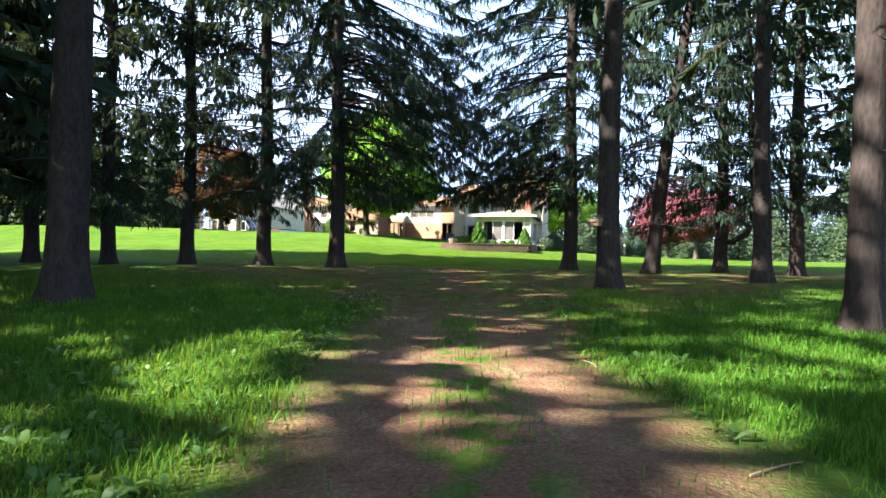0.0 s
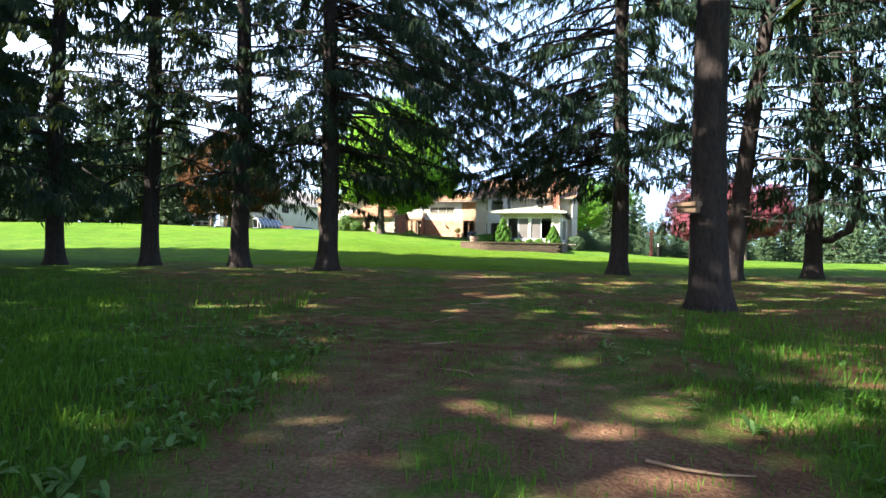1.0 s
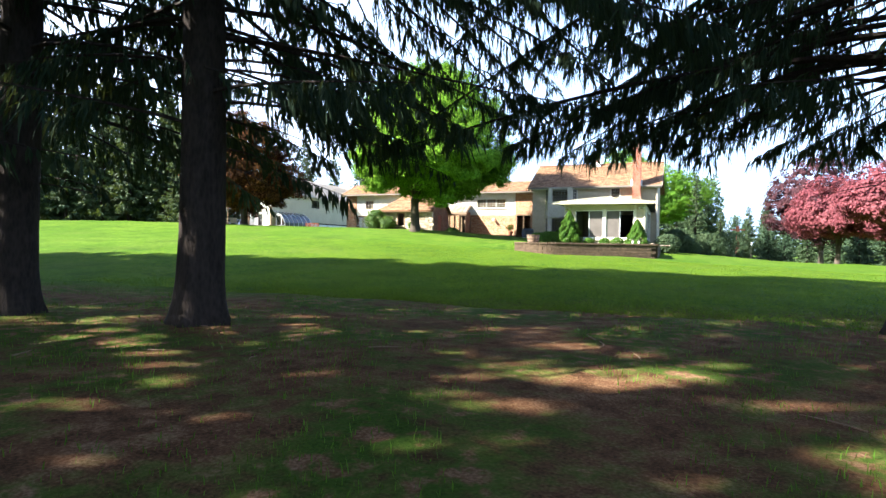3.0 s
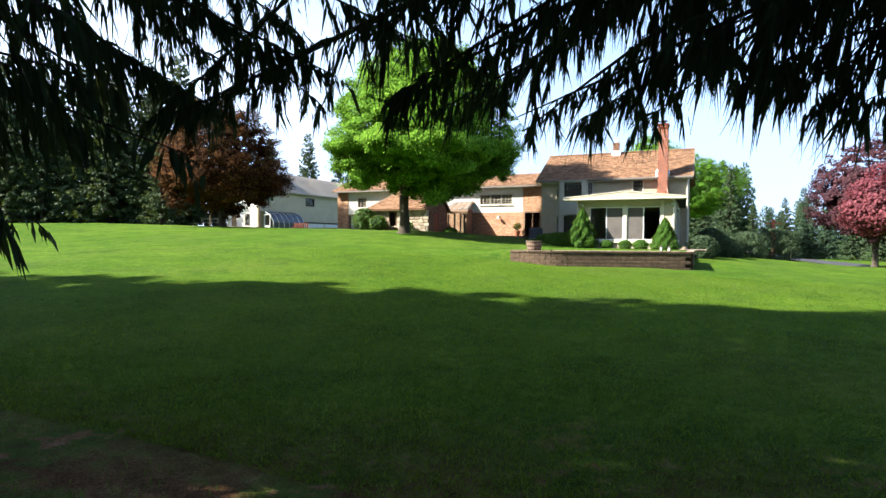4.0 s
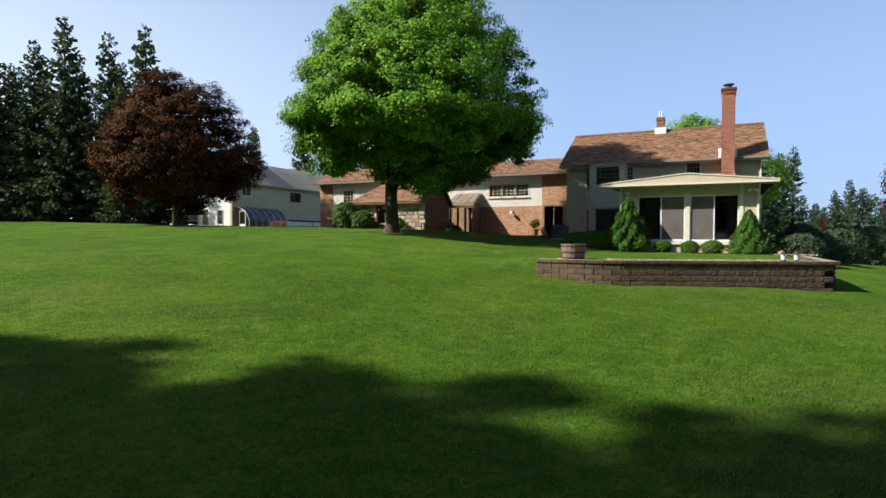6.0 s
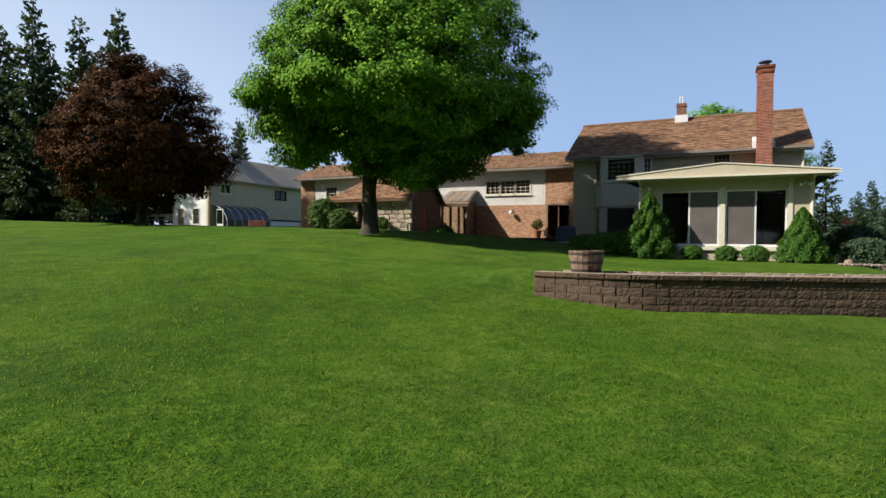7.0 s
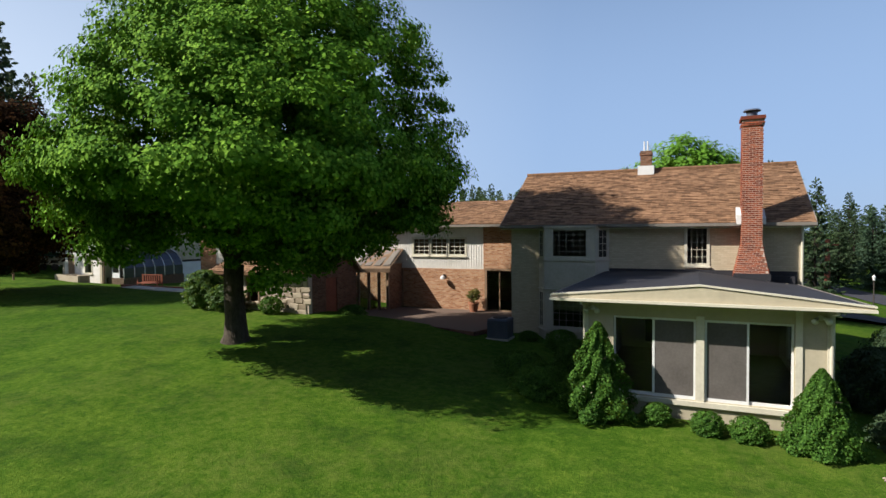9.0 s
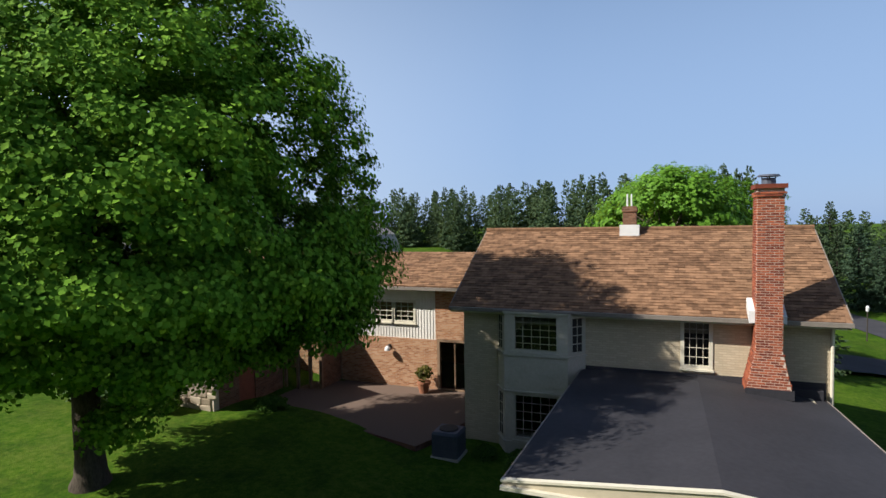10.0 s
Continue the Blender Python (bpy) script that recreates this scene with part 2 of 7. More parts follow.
SHRUB = leafy("shrub_leaves", (0.022, 0.065, 0.011), (0.05, 0.125, 0.018), (0.1, 0.21, 0.034), 0.28, 0.65, 2.0, 0.12)
POTTED = leafy("potted_leaves", (0.03, 0.035, 0.01), (0.075, 0.075, 0.02), (0.16, 0.13, 0.035), 0.2, 0.7, 2.0, 0.1)
GRASS = leafy("grass_blades", (0.018, 0.06, 0.007), (0.042, 0.12, 0.012), (0.085, 0.2, 0.025), 0.35, 0.7, 0.9, 0.06)
LAWN = leafy("lawn_blades", (0.036, 0.088, 0.008), (0.074, 0.142, 0.013), (0.135, 0.2, 0.028), 0.5, 0.8, 0.5, 0.04)
WEED = leafy("weed_leaves", (0.03, 0.08, 0.015), (0.06, 0.13, 0.03), (0.13, 0.22, 0.07), 0.35, 0.45, 1.5)
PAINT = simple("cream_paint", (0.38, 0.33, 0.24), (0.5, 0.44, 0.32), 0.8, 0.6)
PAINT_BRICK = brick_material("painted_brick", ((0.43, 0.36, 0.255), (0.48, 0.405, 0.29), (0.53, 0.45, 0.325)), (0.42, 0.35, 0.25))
TRIM = simple("cream_trim", (0.5, 0.46, 0.37), (0.66, 0.62, 0.5), 1.2, 0.5)
CLAPBOARD = simple("grey_clapboard", (0.38, 0.35, 0.28), (0.5, 0.46, 0.38), 1.5, 0.6)
WHITE = simple("white_siding", (0.6, 0.57, 0.52), (0.78, 0.75, 0.7), 1.0, 0.6)
BRICK = brick_material("orange_brick", ((0.24, 0.095, 0.045), (0.38, 0.18, 0.09), (0.5, 0.3, 0.18)), (0.4, 0.3, 0.22))
CHIM_BRICK = simple("chimney_brick", (0.15, 0.036, 0.02), (0.36, 0.105, 0.05), 6, 0.9, 40, 0.004, island=0.5)
MORTAR = simple("mortar", (0.42, 0.34, 0.28), (0.56, 0.47, 0.39), 8, 0.95)
DARK_BRICK = brick_material("brown_brick", ((0.1, 0.045, 0.028), (0.16, 0.075, 0.045), (0.24, 0.12, 0.075)), (0.2, 0.15, 0.11))
SHINGLE = simple("roof_shingle", (0.095, 0.05, 0.027), (0.285, 0.16, 0.09), 5.0, 0.95, 55, 0.004, island=0.3)
ROOF_BLACK = simple("black_membrane", (0.018, 0.018, 0.022), (0.038, 0.037, 0.044), 0.5, 0.75, 9)
METAL_ROOF = simple("grey_metal_roof", (0.3, 0.255, 0.205), (0.42, 0.365, 0.3), 0.6, 0.5, 8)
GUTTER = simple("grey_gutter", (0.16, 0.14, 0.12), (0.24, 0.21, 0.18), 1.0, 0.5)
# near-black: unlit rooms put into the colour; also lintel, frame and trailer panels
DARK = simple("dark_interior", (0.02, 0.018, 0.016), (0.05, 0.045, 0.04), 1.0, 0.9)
SCREEN = simple("grey_screen", (0.085, 0.075, 0.068), (0.135, 0.12, 0.11), 2.0, 0.9)
GLASS = glass_material()
BLOCK = simple("split_face_block", (0.04, 0.026, 0.018), (0.15, 0.103, 0.067), 7, 0.95, 45, 0.012, island=0.12)
CAP = simple("cap_stone_face", (0.2, 0.15, 0.105), (0.3, 0.235, 0.17), 3.0, 0.95, 30, 0.004, island=0.12)
STONE = simple("field_stone", (0.24, 0.19, 0.135), (0.42, 0.35, 0.265), 2.0, 0.95, 9, 0.01, island=0.6)
GRAVEL = simple("river_gravel", (0.07, 0.05, 0.038), (0.32, 0.25, 0.2), 8, 0.9, 60, 0.0, island=0.8)
OAK = simple("weathered_oak", (0.12, 0.075, 0.05), (0.26, 0.18, 0.13), 5, 0.85, 40, 0.003, island=0.4)
IRON = simple("dark_iron", (0.03, 0.025, 0.022), (0.07, 0.055, 0.045), 8, 0.7)
SOIL = simple("dry_soil", (0.045, 0.028, 0.02), (0.13, 0.085, 0.06), 10, 0.98, 60, 0.01)
TERRACOTTA = simple("terracotta", (0.25, 0.1, 0.055), (0.36, 0.16, 0.09), 3, 0.9)
ASPHALT = simple("asphalt", (0.03, 0.03, 0.036), (0.055, 0.055, 0.065), 0.6, 0.9, 20)
CONCRETE = simple("pale_concrete", (0.4, 0.37, 0.33), (0.56, 0.52, 0.47), 1.5, 0.9)
PAVER = brick_material("brick_paver", ((0.1, 0.05, 0.038), (0.15, 0.075, 0.055), (0.21, 0.115, 0.085)), (0.14, 0.1, 0.08), 0.2, 0.1)
POLY = simple("smoky_greenhouse_panel", (0.022, 0.022, 0.034), (0.06, 0.06, 0.085), 0.9, 0.25, specular=0.6)
ALU = simple("white_aluminium", (0.6, 0.6, 0.6), (0.75, 0.75, 0.74), 2, 0.4)
WOOD = simple("weathered_wood", (0.16, 0.1, 0.06), (0.3, 0.2, 0.13), 3, 0.9, 30, 0.003)
RED_WOOD = simple("red_stained_wood", (0.16, 0.05, 0.03), (0.28, 0.09, 0.05), 3, 0.8)
RED_BARN = simple("red_barn_paint", (0.2, 0.02, 0.02), (0.3, 0.035, 0.03), 1, 0.8)
AC_METAL = simple("blue_grey_metal", (0.07, 0.08, 0.11), (0.11, 0.125, 0.16), 2, 0.5, metallic=0.3)


# ---- mesh helpers ----
class Geo:
    """Collects the vertices and faces of one part."""

    def __init__(self):
        self.v, self.f = [], []

    def add(self, verts, faces):
        n = len(self.v)
        self.v += [tuple(p) for p in verts]
        self.f += [tuple(i + n for i in f) for f in faces]
        return self

    def box(self, x0, x1, y0, y1, z0, z1):
        vs = [(x, y, z) for z in (z0, z1) for y in (y0, y1) for x in (x0, x1)]
        return self.add(vs, [(0, 2, 3, 1), (4, 5, 7, 6), (0, 1, 5, 4), (2, 6, 7, 3), (0, 4, 6, 2), (1, 3, 7, 5)])

    def hull(self, bottom, top):
        """A solid between two loops of equal length."""
        n = len(bottom)
        fs = [tuple(range(n))[::-1], tuple(range(n, 2 * n))]
        fs += [(i, (i + 1) % n, n + (i + 1) % n, n + i) for i in range(n)]
        return self.add(list(bottom) + list(top), fs)

    def tube(self, pts, radii, n=6, cap=True):
        pts = [Vector(p) for p in pts]
        rings, base = [], len(self.v)
        ref = Vector((0.31, 0.87, 0.39))
        for i, p in enumerate(pts):
            d = (pts[min(i + 1, len(pts) - 1)] - pts[max(i - 1, 0)]).normalized()
            a = d.cross(ref)
            if a.length < 0.1:
                a = d.cross(Vector((1, 0, 0)))
            a.normalize()
            b = d.cross(a)
            rings.append([p + (a * math.cos(2 * math.pi * k / n) + b * math.sin(2 * math.pi * k / n)) * radii[i] for k in range(n)])
        vs = [q for r in rings for q in r]
        fs = []
        for i in range(len(pts) - 1):
            for k in range(n):
                k2 = (k + 1) % n
                fs.append((i * n + k, i * n + k2, (i + 1) * n + k2, (i + 1) * n + k))
        if cap:
            fs += [tuple(range(n))[::-1], tuple(range((len(pts) - 1) * n, len(pts) * n))]
        return self.add(vs, fs)

    def make(self, name, mat, parent=None, label="", smooth=False, at=None):
        me = bpy.data.meshes.new(name)
        me.from_pydata(self.v, [], self.f)
        me.materials.append(mat)
        if smooth:
            me.polygons.foreach_set("use_smooth", [True] * len(me.polygons))
        bmx = bmesh.new()
        bmx.from_mesh(me)
        bmesh.ops.recalc_face_normals(bmx, faces=bmx.faces)
        bmx.to_mesh(me)
        bmx.free()
        ob = new(name, me)
        if at is not None:
            ob.matrix_basis = at
        if parent is not None:
            ob.parent = parent
        if label:
            ob["label"] = label
        return ob


def from_arrays(name, verts, tris, mat, parent=None, label=""):
    me = bpy.data.meshes.new(name)
    verts = np.asarray(verts, dtype=np.float32).reshape(-1, 3)
    tris = np.asarray(tris, dtype=np.int32).reshape(-1, 3)
    me.vertices.add(len(verts))
    me.vertices.foreach_set("co", verts.ravel())
    me.loops.add(tris.size)
    me.loops.foreach_set("vertex_index", tris.ravel())
    me.polygons.add(len(tris))
    me.polygons.foreach_set("loop_start", np.arange(0, tris.size, 3, dtype=np.int32))
    me.update(calc_edges=True)
    me.materials.append(mat)
    ob = new(name, me)
    if parent is not None:
        ob.parent = parent
    if label:
        ob["label"] = label
    return ob


def empty(name, m, label, category, group="", kind=""):
    ob = new(name)
    ob.matrix_basis = m
    return tagged(ob, label, category, group, kind)


def shared(name, me, m, parent=None):
    ob = new(name, me)
    ob.matrix_basis = m
    if parent is not None:
        ob.parent = parent
    return ob


def bevelled_box(name, sx, sy, sz, r, mat, rough=0.0, seed=1):
    """Mesh of a rounded block centred on its base."""
    bmx = bmesh.new()
    bmesh.ops.create_cube(bmx, size=1.0)
    bmesh.ops.scale(bmx, vec=(sx, sy, sz), verts=bmx.verts)
    bmesh.ops.bevel(bmx, geom=list(bmx.edges), offset=r, segments=1, affect="EDGES")
    rr = random.Random(seed)
    for v in bmx.verts:
        v.co.z += sz / 2
        if rough and v.co.y < 0:
            v.co.y += rr.uniform(-rough, rough)
    me = bpy.data.meshes.new(name)
    bmx.to_mesh(me)
    bmx.free()
    me.materials.append(mat)
    return me


# ---- ground ----
GX = (-90, -60, -45, -23, -12.5, -9.5, -4.5, 4, 20)
GH = (3.05, 2.95, 2.62, 2.22, 1.52, 1.12, 0.86, 0.25, 0.1)


def ground_z(x, y):
    x, y = np.asarray(x, float), np.asarray(y, float)
    g = sum(np.interp(x + d, GX, GH) for d in (-2, -1, 0, 1, 2)) / 5
    s = np.clip((y - 26.5) / 31.5, 0, 1.06)
    s = np.where(s < 0.1, s * s * 5 + 0.0, s - 0.05) + 0.05 * np.clip(s * 5, 0, 1)
    z = 0.15 * np.clip((y - 6) / 15, 0, 1) + s * g
    z = z - 0.35 * np.clip((x + 25) / 1.5, 0, 1) * np.clip((-15.2 - x) / 1.0, 0, 1) * np.clip((y - 64.2) / 1.5, 0, 1) * np.clip((70 - y) / 1.5, 0, 1)
    z = z + 0.3 * np.exp(-((x + 12.1) / 1.3) ** 2) * np.clip((y - 46.05) / 0.9, 0, 1) * np.clip((52 - y) / 4, 0, 1)
    z = z - 0.9 * np.clip((x + 3.0) / 9, 0, 1) * np.clip((y - 64) / 25, 0, 1)
    z = z - np.interp(y, (66.5, 69.5, 72, 80, 95), (0, 0.42, 0.66, 1.08, 1.2)) * np.clip((-34 - x) / 4, 0, 1) * np.clip((x + 58) / 6, 0, 1)
    z = z + 0.03 * np.sin(x * 0.9 + 1.0) * np.sin(y * 0.7) + 0.02 * np.sin(x * 2.1) * np.sin(y * 1.9 + 2)
    return z


def gz(x, y):
    return float(ground_z(x, y))


def build_ground():
    xs = np.concatenate([np.linspace(-900, -100, 12), np.arange(-95, -32, 3), np.arange(-31, 16, 0.6), np.arange(17, 60, 3), np.linspace(70, 900, 12)])
    ys = np.concatenate([np.linspace(-900, -60, 10), np.arange(-50, -3, 3), np.arange(-2, 76, 0.6), np.arange(78, 140, 3), np.linspace(150, 1200, 14)])
    X, Y = np.meshgrid(xs, ys)
    Z = ground_z(X, Y)
    nx, ny = len(xs), len(ys)
    V = np.stack([X, Y, Z], -1).reshape(-1, 3)
    i = (np.arange(ny - 1)[:, None] * nx + np.arange(nx - 1)[None, :]).ravel()
    T = np.concatenate([np.stack([i, i + 1, i + nx + 1], 1), np.stack([i, i + nx + 1, i + nx], 1)])
    ob = from_arrays("ground", V, T, GROUND)
    ob.data.polygons.foreach_set("use_smooth", [True] * len(ob.data.polygons))
    tagged(ob, "green mown lawn rising to the house, with dirt track under spruces", "ground", kind="structure")


build_ground()


# ---- foliage builders ----
def leaf_arrays(rng, centres, normals, size, spread=0.6):
    """Folded leaves, two triangles each, at the centres and facing roughly along the normals."""
    n = len(centres)
    nrm = normals + rng.normal(0, spread, (n, 3))
    nrm /= np.linalg.norm(nrm, axis=1)[:, None] + 1e-9
    a = np.cross(nrm, rng.normal(0, 1, (n, 3)))
    a /= np.linalg.norm(a, axis=1)[:, None] + 1e-9
    b = np.cross(nrm, a)
    s = size * rng.uniform(0.6, 1.3, n)[:, None]
    shape = np.array([(0, -0.55, 0), (0.5, 0.0, 0.1), (0, 0.65, -0.04), (-0.5, 0.0, 0.1)])
    V = (centres[:, None, :] + s[:, :, None] * (shape[None, :, 0, None] * a[:, None, :] + shape[None, :, 1, None] * b[:, None, :] + shape[None, :, 2, None] * nrm[:, None, :])).reshape(-1, 3)
    t = np.array([(0, 1, 2), (0, 2, 3)])
    T = (np.arange(n)[:, None, None] * 4 + t[None]).reshape(-1, 3)
    return V, T


def ribbon_arrays(rng, O, D, L, W, droop, k=5):
    """Needle sprays: narrow saw-edged strips from O along D that sag as they go."""
    n = len(O)
    t = np.linspace(0, 1, k + 1)
    P = O[:, None, :] + D[:, None, :] * (L[:, None] * t[None, :])[:, :, None]
    P[:, :, 2] -= droop[:, None] * L[:, None] * t[None, :] ** 2
    side = np.cross(D, rng.normal(0, 1, (n, 3)))
    side /= np.linalg.norm(side, axis=1)[:, None] + 1e-9
    w = np.where(np.arange(k + 1) % 2 == 0, 0.35, 1.0)
    w[-1] = 0.05
    ww = W[:, None] * w[None, :] * rng.uniform(0.6, 1.3, (n, k + 1))
    A = P + side[:, None, :] * ww[:, :, None]
    B = P - side[:, None, :] * ww[:, :, None] * rng.uniform(0.5, 1.2, (n, k + 1))[:, :, None]
    V = np.stack([A, B], 2).reshape(-1, 3)
    q = []
    for i in range(k):
        q += [(2 * i, 2 * i + 1, 2 * i + 3), (2 * i, 2 * i + 3, 2 * i + 2)]
    T = (np.arange(n)[:, None, None] * (2 * (k + 1)) + np.array(q)[None]).reshape(-1, 3)
    return V, T


def join_arrays(parts):
    vs, ts, n = [], [], 0
    for v, t in parts:
        vs.append(v)
        ts.append(t + n)
        n += len(v)
    return np.concatenate(vs), np.concatenate(ts)


def drape(rng, P, ln, m, z0, nt, stout):
    """Side shoots along the outer limb, each hung with needle tassels; clumped, with bare stretches between."""
    down = np.array((0, 0, -1.0))
    n2 = max(4, int(ln * 0.82 / (0.12 if nt > 10 else 0.14)))
    s = np.clip(np.linspace(0.3, 1.0, n2) + rng.normal(0, 0.012, n2), 0.12, 0.999)
    g = 0.5 + 0.34 * np.sin(s * ln * 2.3 + z0 * 9.0) + 0.22 * np.sin(s * ln * 5.3 + z0 * 4.0)
    keep = rng.uniform(0, 1, n2) < np.clip(0.12 + 1.05 * g, 0.06, 1.0)
    s, g = s[keep], np.clip(g[keep], 0.1, 1.1)
    n2 = len(s)
    i0 = np.minimum((s * m).astype(int), m - 1)
    fr = (s * m - i0)[:, None]
    o = P[i0] * (1 - fr) + P[i0 + 1] * fr
    tang = P[i0 + 1] - P[i0]
    tang /= np.linalg.norm(tang, axis=1)[:, None]
    lat = np.cross(tang, (0, 0, 1.0))
    lat /= np.linalg.norm(lat, axis=1)[:, None] + 1e-9
    sg = np.where(np.arange(n2) % 2 == 0, 1.0, -1.0)[:, None]
    d2 = tang * 0.75 + lat * sg * rng.uniform(0.45, 1.0, (n2, 1)) + down * 0.12 + rng.normal(0, 0.1, (n2, 3))
    d2 /= np.linalg.norm(d2, axis=1)[:, None]
    l2 = (0.22 + 0.75 * (1.05 - s)) * min(1.0, 0.35 + ln / 5) * rng.uniform(0.6, 1.2, n2)
    parts = [(o, d2, l2, rng.uniform(0.012, 0.02, n2), np.full(n2, 0.4))]
    t = rng.uniform(0.08, 1.0, (n2, nt))
    b = o[:, None, :] + d2[:, None, :] * (l2[:, None] * t)[:, :, None]
    b[:, :, 2] -= 0.4 * l2[:, None] * t * t
    d3 = down + d2[:, None, :] * 0.3 + rng.normal(0, 0.16, (n2, nt, 3))
    d3 /= np.linalg.norm(d3, axis=2, keepdims=True)
    l3 = rng.uniform(0.1, 0.42, (n2, nt)) * (0.5 + 0.75 * g[:, None])
    wide = stout * rng.uniform(0.015, 0.028, n2 * nt)
    if nt > 10:
        # finer hair between the strands
        wide *= 0.95
        own = np.random.default_rng(int(abs(z0) * 1000) + n2)
        pick = own.uniform(0, 1, n2 * nt) < 0.45
        hair = d3.reshape(-1, 3)[pick] + own.normal(0, 0.2, (int(pick.sum()), 3))
        hair /= np.linalg.norm(hair, axis=1)[:, None]
        parts.append((b.reshape(-1, 3)[pick] + own.normal(0, 0.03, hair.shape), hair, l3.ravel()[pick] * own.uniform(0.5, 1.3, len(hair)), wide[pick] * 0.7, np.zeros(len(hair))))
    parts.append((b.reshape(-1, 3), d3.reshape(-1, 3), l3.ravel(), wide, np.zeros(n2 * nt)))
    nf = max(3, int(ln * 0.75 / (0.045 * stout)))
    sf = rng.uniform(0.28, 0.999, nf)
    sf = sf[rng.uniform(0, 1, nf) < np.clip(0.3 + 0.34 * np.sin(sf * ln * 2.3 + z0 * 9.0) + 0.4, 0.15, 1.0)]
    nf = len(sf)
    j0 = np.minimum((sf * m).astype(int), m - 1)
    ff = (sf * m - j0)[:, None]
    of = P[j0] * (1 - ff) + P[j0 + 1] * ff
    df = down + rng.normal(0, 0.22, (nf, 3))
    df /= np.linalg.norm(df, axis=1)[:, None]
    parts.append((of, df, rng.uniform(0.1, 0.36, nf), stout * rng.uniform(0.015, 0.028, nf), np.zeros(nf)))
    return tuple(np.concatenate([p[i] for p in parts]) for i in range(5))


def conifer(seed, h, reach, needles, base=0.6, gap=0.42, per=8, pitch=0.12, half=0.13, name="spruce_tree"):
    """A spruce seen from far off: whorls of limbs with flat side sprays, ragged and pointed."""
    rng = np.random.default_rng(seed)
    tree = new(name)
    g = Geo()
    g.tube([(0, 0, -0.4), (0, 0, 0.2), (0.04, 0.03, h * 0.5), (0, 0, h * 0.98)], [h * 0.017, h * 0.0125, h * 0.007, 0.02], 8)
    g.make("trunk", BARK, tree, smooth=True)
    limbs, bucket = Geo(), []
    z = base
    while z < h - 0.15:
        f = 1 - z / h
        for _ in range(max(3, int(per * (0.55 + 0.6 * f)))):
            az = rng.uniform(0, 2 * math.pi)
            ln = reach * f ** 0.72 * rng.uniform(0.55, 1.15) + 0.22
            rise = 0.45 - 0.75 * f + rng.normal(0, 0.08)
            tip = rng.uniform(0.1, 0.35) * f
            u = np.array((math.cos(az), math.sin(az), 0.0))
            side = np.array((-u[1], u[0], 0.0))
            z0 = z + rng.uniform(-0.2, 0.2)
            if ln > 1.0 and z > h * 0.12:
                limbs.tube([(0, 0, z0), tuple(u * ln * 0.55 + np.array((0, 0, z0 + ln * 0.55 * rise))), tuple(u * ln * 0.9 + np.array((0, 0, z0 + ln * (0.9 * rise + 0.8 * tip))))], [0.035, 0.02, 0.008], 3, False)
            cnt = max(3, int(ln / pitch))
            s = rng.uniform(0.12, 1.0, cnt)
            o = u * (ln * s)[:, None] + np.array((0, 0, 1.0)) * (z0 + ln * (rise * s + tip * s * s))[:, None]
            sg = rng.choice([-1.0, 1.0], cnt)[:, None]
            d = u * 0.7 + side * sg * rng.uniform(0.2, 1.0, (cnt, 1)) + np.array((0, 0, -0.3)) + rng.normal(0, 0.18, (cnt, 3))
            d /= np.linalg.norm(d, axis=1)[:, None]
            L = (0.22 + 0.3 * ln * (1.1 - s) * 0.5) * rng.uniform(0.7, 1.4, cnt)
            bucket.append((o, d, L, half * rng.uniform(0.6, 1.4, cnt), rng.uniform(0.1, 0.6, cnt)))
            e = u + np.array((0, 0, rise + 2 * tip * 0.9))
            e /= np.linalg.norm(e)
            bucket.append((u[None] * ln * 0.75 + np.array([(0, 0, z0 + ln * (0.75 * rise + 0.56 * tip))]), e[None], np.array([0.3 * ln + 0.15]), np.array([half]), np.array([0.05])))
        z += gap * rng.uniform(0.7, 1.3) * (0.55 + 0.5 * f)
    limbs.make("branchwork", BARK, tree)["kind"] = "stuff"
    V, T = ribbon_arrays(rng, *(np.concatenate([b[i] for b in bucket]) for i in range(5)), 2)
    from_arrays("needle_foliage", V, T, needles, tree)
    return tree


